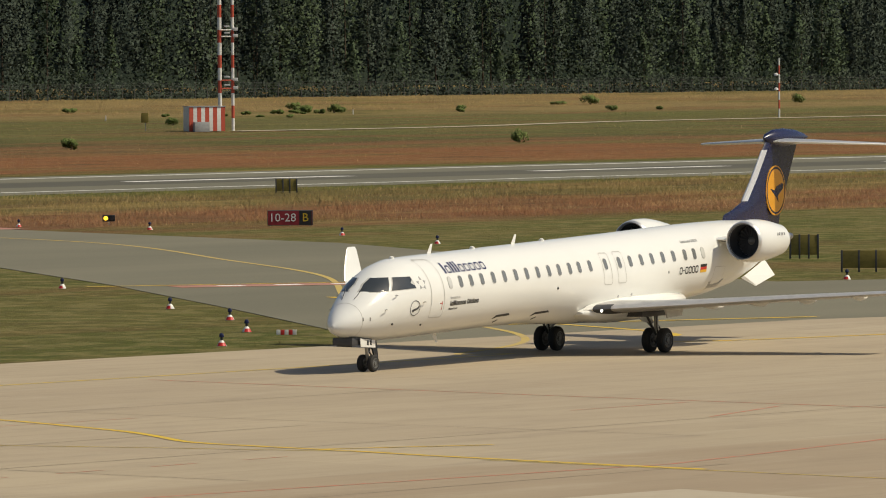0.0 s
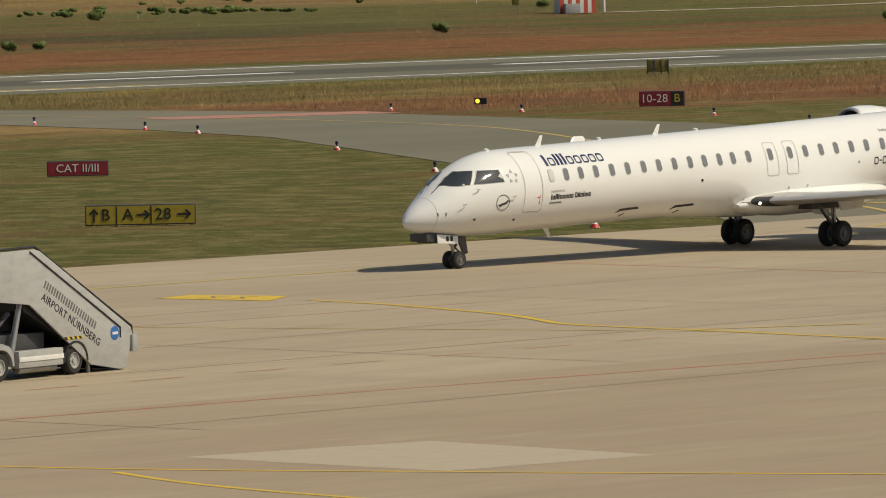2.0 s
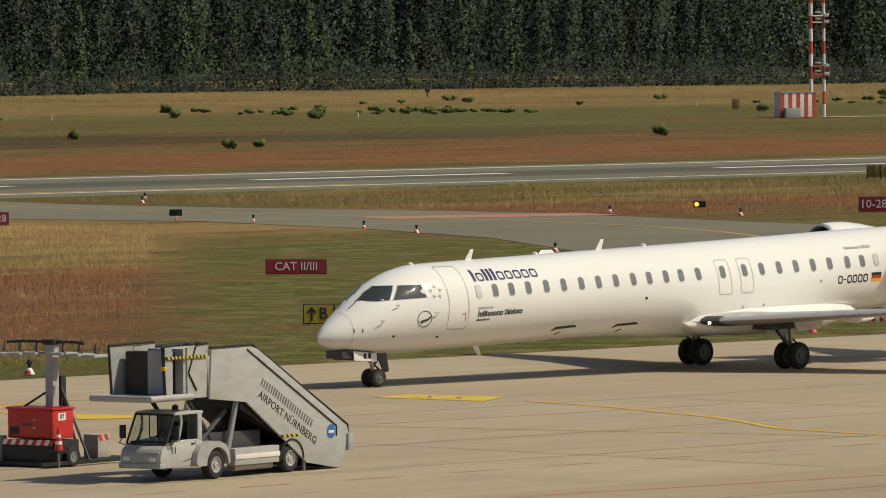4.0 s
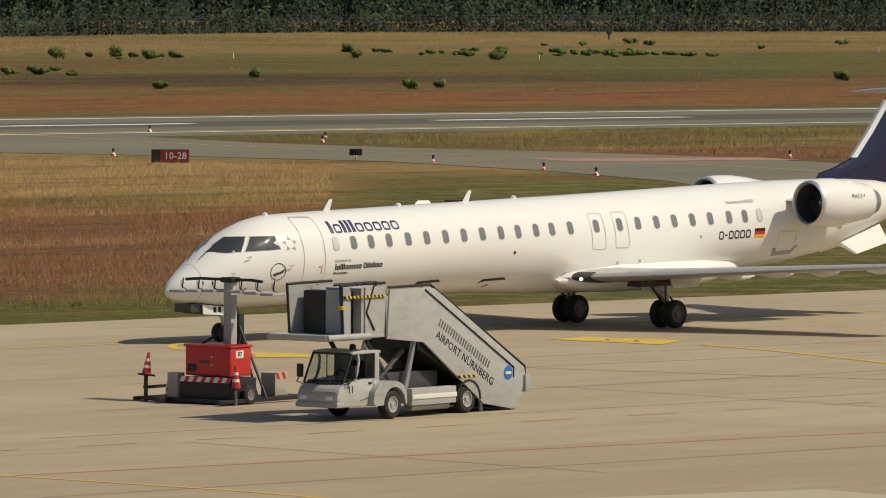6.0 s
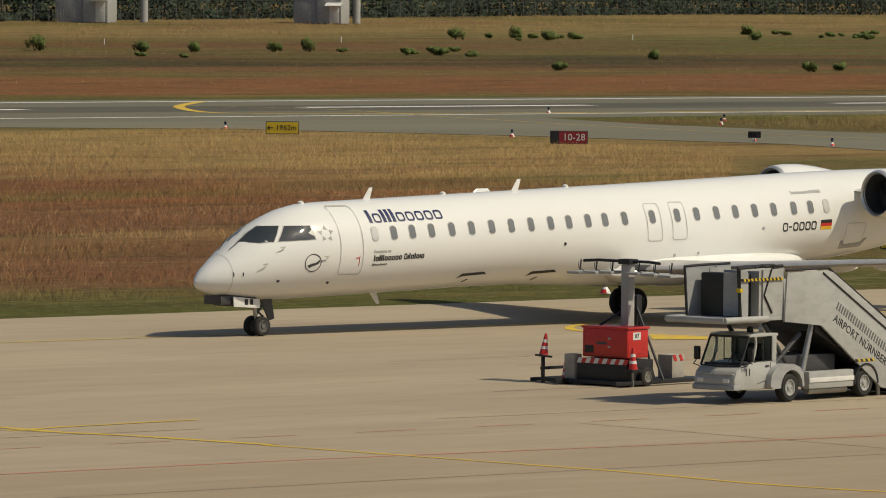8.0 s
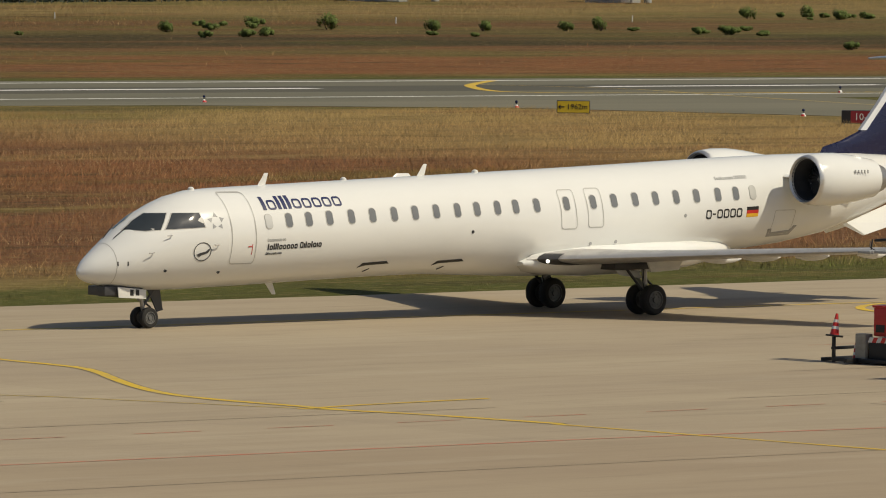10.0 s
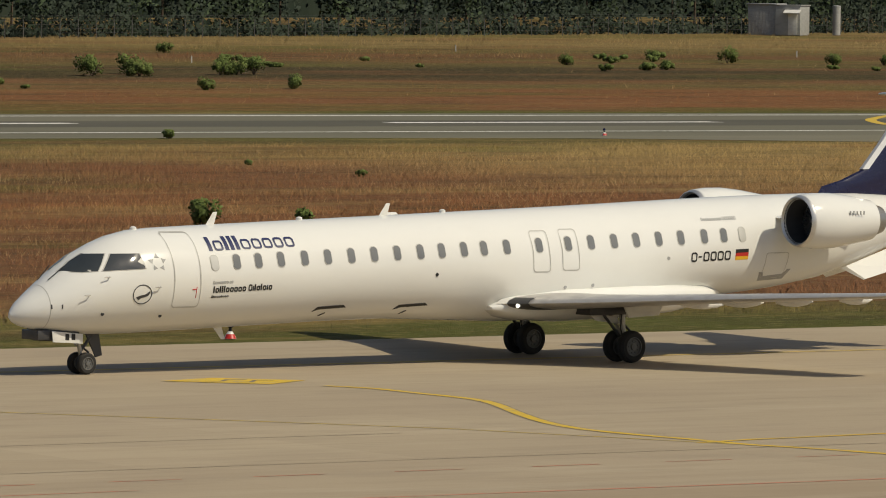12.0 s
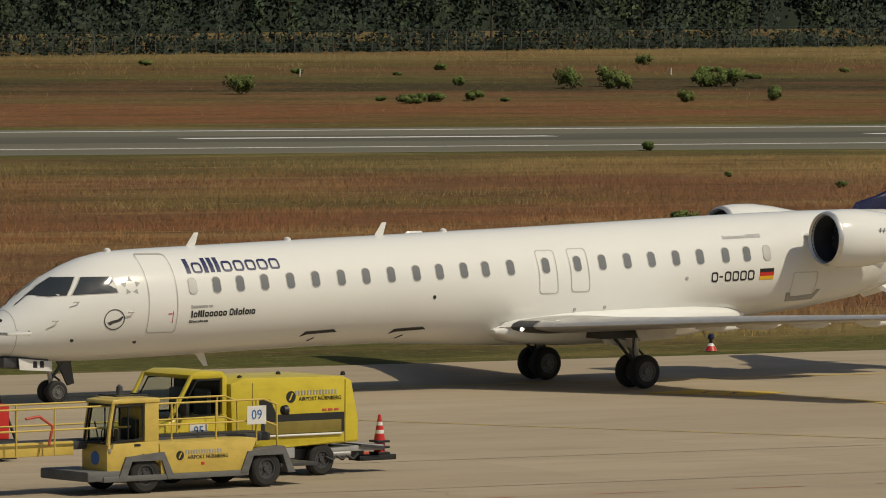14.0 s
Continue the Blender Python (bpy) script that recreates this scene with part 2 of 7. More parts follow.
M_RED = paint("red_paint", (0.55, 0.028, 0.022), 0.38, 0.08)
M_SIGNRED = paint("sign_red", (0.27, 0.018, 0.026), 0.5, 0.1)
M_SIGNDULL = paint("sign_dull_yellow", (0.40, 0.30, 0.022), 0.5, 0.1)
M_SIGNYEL = paint("sign_yellow", (0.62, 0.44, 0.02), 0.45, 0.08)
M_SIGNBACK = paint("sign_back_olive", (0.22, 0.17, 0.03), 0.6, 0.15)
M_YELLOW = paint("vehicle_yellow", (0.60, 0.475, 0.035), 0.33, 0.08)
M_YELLOW2 = paint("pale_vehicle_yellow", (0.62, 0.455, 0.10), 0.4, 0.1)
M_CABWHITE = paint("cab_off_white", (0.42, 0.42, 0.395), 0.36, 0.1)
M_MASTRED = paint("mast_red", (0.52, 0.085, 0.045), 0.55, 0.1)
M_CONCRETEBLOCK = paint("concrete_block", (0.40, 0.37, 0.31), 0.9, 0.15)
M_BLUE = paint("blue_paint", (0.03, 0.14, 0.42), 0.4, 0.05)
M_GOLD = paint("flag_gold", (0.78, 0.45, 0.03), 0.4, 0.03)
M_TEAL = paint("belt_rubber", (0.03, 0.03, 0.03), 0.7, 0.1)


def glass(name, c, rough=0.06):
    k = Mat(name, rough, 0.0, 0.8)
    n = k.noise(1.5, 2)
    k.color(k.mix(n, c, tuple(v * 1.6 for v in c)))
    return k.m


def clear_glass():
    k = Mat("cab_glass", 0.02)
    k.b.inputs["Transmission Weight"].default_value = 1.0
    k.b.inputs["IOR"].default_value = 1.05
    k.color((0.75, 0.8, 0.78))
    return k.m


M_GLASS = glass("cockpit_glass", (0.028, 0.033, 0.035))
M_PANE = glass("cabin_pane", (0.13, 0.135, 0.135), 0.12)
M_SHADE = glass("shaded_pane", (0.42, 0.42, 0.40), 0.15)
M_EDGE = paint("dull_bare_edge", (0.60, 0.58, 0.55), 0.4, 0.1, 0.55)
# the titles' navy, with haze and gloss reflection put into a paler colour
M_NAVY_LIFTED = paint("navy_lifted_for_haze", (0.03, 0.036, 0.105), 0.25, 0.05)
M_CAB = clear_glass()


def glow(name, c, s):
    k = Mat(name, 0.3)
    k.color(c)
    k.put(k.b.inputs["Emission Color"], rgb(c))
    k.b.inputs["Emission Strength"].default_value = s
    return k.m


M_LAMP = glow("landing_light", (1.0, 0.95, 0.8), 2.0)
M_AMBER = glow("amber_light", (1.0, 0.55, 0.03), 3.0)


# ---- mesh helpers ----
def mesh_of(bm, name, material, smooth=True):
    me = bpy.data.meshes.new(name)
    bmesh.ops.recalc_face_normals(bm, faces=bm.faces)
    bm.to_mesh(me)
    bm.free()
    for m in material if isinstance(material, (list, tuple)) else [material]:
        me.materials.append(m)
    if smooth:
        me.shade_smooth()
        me.set_sharp_from_angle(angle=radians(35))
    return me


def part(name, bm, material, parent=None, label="", smooth=True):
    ob = new(name, mesh_of(bm, name, material, smooth))
    ob.parent = parent
    return tagged(ob, label)


def thing(name, label, category, m=None, group="", kind=""):
    ob = new(name)
    ob.empty_display_size = 0.3
    ob.matrix_basis = m or Matrix()
    return tagged(ob, label, category, group, kind)


def box(x0, x1, y0, y1, z0, z1, bevel=0.02, bm=None):
    bm = bm or bmesh.new()
    r = bmesh.ops.create_cube(bm, size=1.0, matrix=Matrix.Translation(((x0 + x1) / 2, (y0 + y1) / 2, (z0 + z1) / 2)) @ Matrix.Diagonal((x1 - x0, y1 - y0, z1 - z0, 1)))
    if bevel:
        edges = list({e for v in r["verts"] for e in v.link_edges})
        bmesh.ops.bevel(bm, geom=edges, offset=min(bevel, 0.3 * min(abs(x1 - x0), abs(y1 - y0), abs(z1 - z0))), segments=2, affect="EDGES", profile=0.6)
    return bm


def tube(p0, p1, r0, r1=None, n=12, bm=None, caps=True):
    bm = bm or bmesh.new()
    p0, p1 = Vector(p0), Vector(p1)
    d = p1 - p0
    m = Matrix.Translation((p0 + p1) / 2) @ d.to_track_quat("Z", "Y").to_matrix().to_4x4()
    bmesh.ops.create_cone(bm, cap_ends=caps, segments=n, radius1=r0, radius2=r0 if r1 is None else r1, depth=d.length, matrix=m)
    return bm


def pipe(points, r, n=8, bm=None):
    bm = bm or bmesh.new()
    for a, b in zip(points, points[1:]):
        tube(a, b, r, n=n, bm=bm)
    return bm


def loft(rings, closed=True, ends=True, bm=None):
    bm = bm or bmesh.new()
    vs = [[bm.verts.new(p) for p in ring] for ring in rings]
    n = len(rings[0])
    for a, b in zip(vs, vs[1:]):
        for i in range(n if closed else n - 1):
            j = (i + 1) % n
            bm.faces.new((a[i], a[j], b[j], b[i]))
    if ends:
        bm.faces.new(vs[0][::-1])
        bm.faces.new(vs[-1])
    return bm


def slab(outline, axis, a, b, bevel=0.0, bm=None):
    """An outline in two coordinates, drawn out along the third from a to b."""
    bm = bm or bmesh.new()
    put = {"x": lambda u, v, w: (w, u, v), "y": lambda u, v, w: (u, w, v), "z": lambda u, v, w: (u, v, w)}[axis]
    lo, hi = [bm.verts.new(put(u, v, a)) for u, v in outline], [bm.verts.new(put(u, v, b)) for u, v in outline]
    n = len(outline)
    fs = [bm.faces.new(lo[::-1]), bm.faces.new(hi)]
    for i in range(n):
        fs.append(bm.faces.new((lo[i], lo[(i + 1) % n], hi[(i + 1) % n], hi[i])))
    if bevel:
        edges = list({e for f in fs for e in f.edges})
        bmesh.ops.bevel(bm, geom=edges, offset=bevel, segments=2, affect="EDGES", profile=0.6)
    return bm


def spin(profile, n=28, axis="x", centre=(0, 0, 0), bm=None, squash=1.0, ends=True):
    """A turned body: profile of (along, radius)."""
    rings = []
    for a, r in profile:
        ring = []
        for i in range(n):
            t = 2 * math.pi * i / n
            u, v = r * math.cos(t), r * math.sin(t) * squash
            p = {"x": (a, u, v), "y": (u, a, v), "z": (u, v, a)}[axis]
            ring.append(Vector(centre) + Vector(p))
        rings.append(ring)
    return loft(rings, ends=ends, bm=bm)


def lettering(text, size, extrude=0.0):
    """A bmesh of built-in letters in the x-y plane, centred."""
    cu = bpy.data.curves.new("letters", "FONT")
    cu.body, cu.size, cu.align_x, cu.align_y, cu.extrude, cu.resolution_u = text, size, "CENTER", "CENTER", extrude, 2
    ob = new("letters", cu)
    me = bpy.data.meshes.new_from_object(ob.evaluated_get(bpy.context.evaluated_depsgraph_get()))
    bm = bmesh.new()
    bm.from_mesh(me)
    bpy.data.objects.remove(ob)
    bpy.data.meshes.remove(me)
    bpy.data.curves.remove(cu)
    return bm


def lie(bm, m):
    bm.transform(m)
    return bm


def arr_mesh(name, verts, faces, material, normals=None):
    """A mesh from arrays; normals, one for each corner point, let small leaves and stalks shade as the mass they form."""
    me = bpy.data.meshes.new(name)
    verts, faces = np.asarray(verts, np.float32), np.asarray(faces, np.int32)
    k = faces.shape[1]
    me.vertices.add(len(verts))
    me.vertices.foreach_set("co", verts.ravel())
    me.loops.add(faces.size)
    me.loops.foreach_set("vertex_index", faces.ravel())
    me.polygons.add(len(faces))
    me.polygons.foreach_set("loop_start", np.arange(0, faces.size, k, dtype=np.int32))
    me.polygons.foreach_set("loop_total", np.full(len(faces), k, np.int32))
    me.update(calc_edges=True)
    if normals is not None:
        # leaves and stalks turn their upper side to the open airfield and the sun
        p = verts[faces]
        turn = np.cross(p[:, 1] - p[:, 0], p[:, 2] - p[:, 0]) @ np.array([-0.5, -0.82, 0.25]) < 0
        faces = np.where(turn[:, None], faces[:, ::-1], faces)
        me.loops.foreach_set("vertex_index", faces.ravel())
        me.update(calc_edges=True)
        at = me.attributes.new("custom_normal", "FLOAT_VECTOR", "POINT")
        at.data.foreach_set("vector", np.asarray(normals, np.float32).ravel())
    me.materials.append(material)
    return me


# ---- ground ----
RISE_Y, RISE = 448.8, 0.02


def land(y):
    return max(0.0, min(y, 900.0) - RISE_Y) * RISE


def fence_y(x):
    """The airfield's far boundary, which bends nearer towards the west."""
    return float(np.interp(x, [200, 290, 400, 540, 625, 1100], [596, 614, 643, 681, 704, 704]))


def ground():
    bm = bmesh.new()
    xs = [-3500, -1500, -600, 0, 100, 300, 600, 900, 1300, 2200, 4000]
    ys = [-3000, -800, -200, 0, 150, 300, RISE_Y, 520, 600, 700, 800, 900, 1500, 4000]
    vs = [[bm.verts.new((x, y, land(y) - 0.03)) for x in xs] for y in ys]
    for a, b in zip(vs, vs[1:]):
        for i in range(len(xs) - 1):
            bm.faces.new((a[i], a[i + 1], b[i + 1], b[i]))
    tagged(part("ground", bm, M_GRASS), "mown and wild airfield grass in green, rust and straw", "ground", kind="structure")


def sheet(name, outline, material, z, label, category="", depth=0.05):
    bm = slab(outline, "z", z - depth, z)
    return tagged(part(name, bm, material, smooth=False), label, category or name, kind="structure")


def smooth_path(points, step=0.9):
    """A dense polyline through the points."""
    out = []
    n = len(points)
    for i in range(n - 1):
        p0, p1, p2, p3 = (Vector(points[max(0, min(n - 1, j))]) for j in (i - 1, i, i + 1, i + 2))
        k = max(2, int((p2 - p1).length / step)) if n > 2 else 1
        for s in range(k):
            t = s / k
            out.append(0.5 * ((2 * p1) + (p2 - p0) * t + (2 * p0 - 5 * p1 + 4 * p2 - p3) * t * t + (3 * p1 - p0 - 3 * p2 + p3) * t ** 3))
    out.append(Vector(points[-1]))
    return out


def strip(points, width, z=0.008, bm=None, smooth=True):
    bm = bm or bmesh.new()
    pts = smooth_path(points) if smooth else [Vector(p) for p in points]
    sides = []
    for i, p in enumerate(pts):
        d = (pts[min(i + 1, len(pts) - 1)] - pts[max(i - 1, 0)]).normalized()
        nrm = Vector((-d.y, d.x)) * width / 2
        sides.append((bm.verts.new((p.x + nrm.x, p.y + nrm.y, z)), bm.verts.new((p.x - nrm.x, p.y - nrm.y, z))))
    for a, b in zip(sides, sides[1:]):
        bm.faces.new((a[0], a[1], b[1], b[0]))
    return bm


def marking(name, points, width, material, label, z=0.008, smooth=True):
    return tagged(part(name, strip(points, width, z, smooth=smooth), material, smooth=False), label, "marking", kind="structure")


def paving():
    sheet("apron", [(-200, -120), (420, -120), (420, 30), (300, 150), (222, 171.6), (150, 171.6), (60, 168.2), (-200, 165)], M_CONC, 0.0, "pale tan concrete apron with worn slabs", "apron", 0.04)
    sheet("taxiway", [(194, 171.6), (203.4, 181.3), (219.6, 202), (239, 227.4), (256.5, 252.3), (274.8, 278.5), (284.6, 299.1), (292.0, 322), (289, 345), (281, 368), (262, 380), (225, 386),
                      (180, 390), (180, 410), (335.2, 401.4), (333.2, 399.4), (326.2, 386.5), (319.8, 366), (318.4, 348), (319.2, 332), (318.4, 317), (312.5, 301), (301.3, 268), (282, 237), (262, 208), (259, 202), (330, 166), (420, 110), (420, 30), (300, 150), (222, 171.6)],
          M_TAXI, -0.004, "grey asphalt taxiway curving to the runway", "taxiway", 0.02)
    sheet("runway", [(-900, 384), (250, 384), (400, 389), (1500, 384), (1500, 452), (-900, 452)], M_RUNWAY, -0.002, "long dark asphalt runway", "runway", 0.02)
    marking("wheel_track", [(-900, 420), (1500, 420)], 17, M_RUBBER, "dark rubber streaks on the runway", 0.002, False)
    marking("edge_line", [(-900, 397.2), (1500, 397.2)], 1.1, M_WLINE, "white runway edge line", 0.006, False)
    marking("edge_line", [(-900, 443.5), (1500, 443.5)], 1.6, M_WLINE, "white runway edge line", 0.006, False)
    for i in range(-12, 18):
        x = 274 + 57.2 * i
        marking("centre_dash", [(x, 422), (x + 30, 422)], 2.3, M_WLINE, "white runway centre line dash", 0.007, False)


# stand markings, bay by bay
BAY_A = [(147.5, 147.9), (147.2, 145.9), (146.7, 143.6), (145.5, 140.0), (144.3, 136.7), (142.7, 133.8), (141.4, 131.6), (141.0, 129.0), (140.8, 126.3), (140.6, 123.9), (140.3, 121.7), (139.9, 116.4), (139.7, 111.4)]
BAY_B = [(96.2, 151.1), (96.8, 149.6), (96.8, 147.7), (96.8, 145.0), (96.2, 143.0), (95.0, 140.4), (94.2, 138.6), (93.3, 136.3), (92.8, 134.1), (92.9, 131.9), (93.2, 129.9), (93.4, 127.9), (94.0, 126.5), (95.0, 122.1)]
PANEL_A = [(146.1, 153.4), (148.1, 153.8), (148.9, 150.3), (146.6, 148.9)]
PANEL_B = [(93.15, 154.5), (95.2, 155.2), (97.0, 153.3), (95.15, 152.2)]


def bay(line, branch, panel):
    marking("line_border", line, 0.42, M_JOINT, "dark border of a lead-in line", 0.006)
    marking("lead_in_line", line, 0.30, M_YLINE, "yellow curved lead-in line on the apron", 0.009)
    marking("branch_line", branch, 0.2, M_YLINE, "yellow branch line on the apron", 0.011, False)
    bm = bmesh.new()
    bm.faces.new([bm.verts.new((x, y, 0.012)) for x, y in panel])
    tagged(part("stand_panel", bm, M_YLINE, smooth=False), "yellow painted stand number panel with dark digits", "marking", kind="structure")
    a, b, c, d = (Vector(p) for p in panel)

    def on(u, v):
        return (a.lerp(b, v)).lerp(d.lerp(c, v), u)
    # two dark figures drawn as plain bent strokes
    for u in (0.30, 0.58):
        marking("digit_bar", [on(u, 0.22), on(u + 0.14, 0.30), on(u + 0.02, 0.68), on(u + 0.16, 0.8)], 0.15, M_JOINT, "dark painted digit stroke", 0.016, False)


def apron_lines():
    bay(BAY_A, [(141.0, 126.0), (145.2, 123.4)], PANEL_A)
    bay(BAY_B, [(92.6, 129.1), (94.5, 129.5), (98.8, 129.9)], PANEL_B)
    panel = [(133.9, 153.6), (134.5, 151.6), (133.4, 150.4), (131.95, 151.2)]
    bm = bmesh.new()
    bm.faces.new([bm.verts.new((x, y, 0.012)) for x, y in panel])
    tagged(part("stand_panel", bm, M_YLINE, smooth=False), "yellow painted stand number panel", "marking", kind="structure")
    marking("stand_line", [(137.1, 159.2), (135.8, 158.9), (134.3, 157.8), (133.3, 156.3), (133.1, 154.8), (133.5, 153.4)], 0.3, M_YLINE, "yellow rounded end of a stand line", 0.011)
    marking("taxi_line", [(40, 159.4), (176, 160.3), (190, 163.0), (204, 172), (225, 199), (254, 227), (272.7, 251), (293, 279), (303, 305), (307, 330), (312, 361), (322, 395), (328.5, 415), (326, 432)], 0.32, M_YFAINT, "faded yellow taxiway centre line")
    marking("taxi_line", [(330, 150), (260, 156), (225, 158), (203.3, 161.6), (204, 165), (208.4, 168), (216, 183), (232, 207)], 0.4, M_YLINE, "yellow curve onto the taxiway", 0.010)
    marking("holding_line", [(236.5, 226.8), (258.5, 213.6)], 0.5, M_YLINE, "yellow holding position line across the taxiway", 0.012, False)
    marking("holding_line", [(206.5, 181.5), (224.5, 173.0)], 0.6, M_YLINE, "yellow holding position line across the taxiway", 0.012, False)
    marking("mandatory_panel", [(238.6, 223.0), (250, 216.2)], 3.0, M_REDSIGN, "worn red ground panel with pale figures", 0.010, False)
    for k in range(4):
        x, y = 240.6 + 2.5 * k, 221.9 - 1.5 * k
        marking("panel_figure", [(x, y), (x + 1.1, y - 0.65)], 1.2, M_WLINE, "pale painted figure bar", 0.014, False)
    marking("holding_panel", [(303, 318), (318, 312)], 7.0, M_REDSIGN, "worn red ground panel with pale figures", 0.010, False)
    # long faint lines along the stands
    marking("stand_line", [(133.8, 146.6), (134.9, 141.5), (136.8, 136.0), (139.0, 129.8), (140.9, 123.5)], 0.14, M_YFAINT, "faint yellow line across the apron", smooth=False)
    marking("stand_line", [(79.6, 149.6), (83.4, 144.4), (87.2, 139.4), (89.9, 135.6), (93.4, 127.9)], 0.14, M_YFAINT, "faint yellow line across the apron", smooth=False)
    marking("stand_line", [(139.6, 119), (139.3, 106), (139, 70)], 0.16, M_YFAINT, "yellow stand line", smooth=False)
    marking("stand_line", [(94.8, 122.2), (96.3, 112), (97.5, 103.5), (105.9, 85.7)], 0.2, M_YLINE, "yellow stand line", smooth=True)
    marking("stand_line", [(96.8, 103), (95, 96.3), (94, 80)], 0.22, M_YLINE, "yellow stand line", smooth=True)
    for pts, w in (([(70, 118.3), (93, 118), (118, 116.2), (141, 113.6), (154, 116.0), (185, 121)], 0.16), ([(168.4, 158.6), (167.5, 140), (167.4, 120)], 0.13), ([(160.8, 133.5), (166.8, 133.6)], 0.12),
                   ([(160.3, 127.6), (166.4, 129.7)], 0.12), ([(60, 121.6), (73, 121.9)], 0.1), ([(120, 143.2), (150, 141.8)], 0.08)):
        marking("red_line", pts, w, M_RLINE, "thin faded red apron line", 0.007, False)
    for i in range(22):
        x = 59.0 + 3.66 * i
        marking("red_dash", [(x, 124.2 + 0.012 * i), (x + 1.85, 124.22 + 0.012 * i)], 0.09, M_RLINE, "thin faded red dash on the apron", 0.007, False)
    # sealed joints run along and across the slabs, with breaks
    for y, runs in ((127.1, ((60, 97), (104, 171))), (112.2, ((70, 142),)), (134.6, ((70, 88), (112, 150))), (146.4, ((118, 168),))):
        for a, b in runs:
            marking("sealed_joint", [(a, y), (b, y + 0.15)], 0.06, M_JOINT, "dark sealed joint in the concrete", 0.005, False)
    for x, a, b in ((152.0, 121.2, 146.0), (106.5, 110, 124), (129.2, 118, 140)):
        marking("sealed_joint", [(x, a), (x - 0.6, b)], 0.05, M_JOINT, "dark sealed joint in the concrete", 0.005, False)
    # forked cracks
    for x, y in ((93.6, 131.0), (71.0, 124.9)):
        marking("crack", [(x, y), (x - 0.25, y + 0.5), (x + 0.1, y + 1.0), (x - 0.2, y + 1.9)], 0.035, M_JOINT, "thin dark crack in the concrete", 0.005, False)
    # yellow turn-off curve on the runway
    marking("turn_off_line", [(337.1, 443.0), (327.0, 432.2), (320.8, 424.4), (313.5, 412.5), (312.3, 406.5), (318, 402.6), (336, 400.2), (380, 399.4)], 0.9, M_YLINE, "yellow turn-off curve on the runway", 0.012)
    bm = strip([(612, 561.6), (654, 562.8), (700, 571.5), (763, 575.3), (900, 586)], 2.2, 0.0)
    for v in bm.verts:
        v.co.z = land(v.co.y) + 0.04
    tagged(part("gravel_track", bm, M_PATCH, smooth=False), "pale gravel track to the mast", "track", kind="structure")
    for c in ([(100.5, 104.8), (106.6, 103.3), (106.1, 96.1), (100.6, 97.0)], [(127.8, 107.1), (133, 106.8), (132, 101), (127.9, 103.4)]):
        bm = bmesh.new()
        bm.faces.new([bm.verts.new((x, y, 0.003)) for x, y in c])
        tagged(part("repair_patch", bm, M_PATCH, smooth=False), "pale repaired concrete patch", "marking", kind="structure")


ground()
paving()
apron_lines()


# ---- the aircraft ----
# fuselage stations: x, top, bottom, half width
HULL = [(19.62, 1.70, 1.56, 0.06), (19.5, 1.86, 1.45, 0.22), (19.3, 2.05, 1.36, 0.40), (18.9, 2.34, 1.25, 0.64), (18.5, 2.63, 1.18, 0.82), (18.1, 2.92, 1.13, 0.96), (17.5, 3.30, 1.09, 1.12),
        (16.9, 3.58, 1.08, 1.23), (16.4, 3.76, 1.08, 1.29), (15.75, 3.90, 1.09, 1.345), (15.0, 3.95, 1.11, 1.37), (14.0, 3.985, 1.135, 1.38), (9.5, 4.12, 1.27, 1.38), (7.2, 4.19, 1.30, 1.38), (5.4, 4.245, 1.23, 1.38), (3.2, 4.31, 1.14, 1.38),
        (1.0, 4.38, 1.14, 1.38), (-1.0, 4.45, 1.24, 1.38), (-2.4, 4.50, 1.44, 1.38), (-3.6, 4.545, 1.66, 1.38), (-5.3, 4.60, 1.76, 1.37), (-7.0, 4.64, 1.92, 1.31), (-8.7, 4.66, 2.18, 1.18), (-10.2, 4.65, 2.58, 0.98), (-11.6, 4.58, 3.05, 0.72),
        (-12.8, 4.42, 3.42, 0.47), (-13.8, 4.2, 3.68, 0.27), (-14.3, 4.06, 3.78, 0.14)]


def hull(x):
    """Top, bottom and half width of the fuselage at x, eased between the stations."""
    st = HULL
    for (a, *p), (b, *q) in zip(st, st[1:]):
        if b <= x <= a:
            t = (x - b) / (a - b)
            return tuple(v * t + u * (1 - t) for v, u in zip(p, q))
    return st[0][1:] if x > st[0][0] else st[-1][1:]


def skin(x, z, off=0.0):
    """The point of the port side at x and height z, off metres proud."""
    top, bot, w = hull(x)
    h, c = (top - bot) / 2, (top + bot) / 2
    s = max(-0.995, min(0.995, (z - c) / h))
    y = w * math.sqrt(1 - s * s)
    n = Vector((0, y / w ** 2, (z - c) / h ** 2)).normalized()
    return Vector((x, y, z)) + n * off


def rounded(x0, x1, z0, z1, r, n=4):
    pts = []
    for cx, cz, a in ((x1 - r, z1 - r, 0), (x0 + r, z1 - r, 90), (x0 + r, z0 + r, 180), (x1 - r, z0 + r, 270)):
        for i in range(n + 1):
            t = radians(a + 90 * i / n)
            pts.append((cx + r * math.cos(t), cz + r * math.sin(t)))
    return pts


TIP = {1: 11.85, -1: 12.35}
GEAR_Y = {1: 2.05, -1: -2.55}
LEAN = -0.0283  # windows climb towards the tail


def zline(x, z_at_zero):
    return z_at_zero + LEAN * x


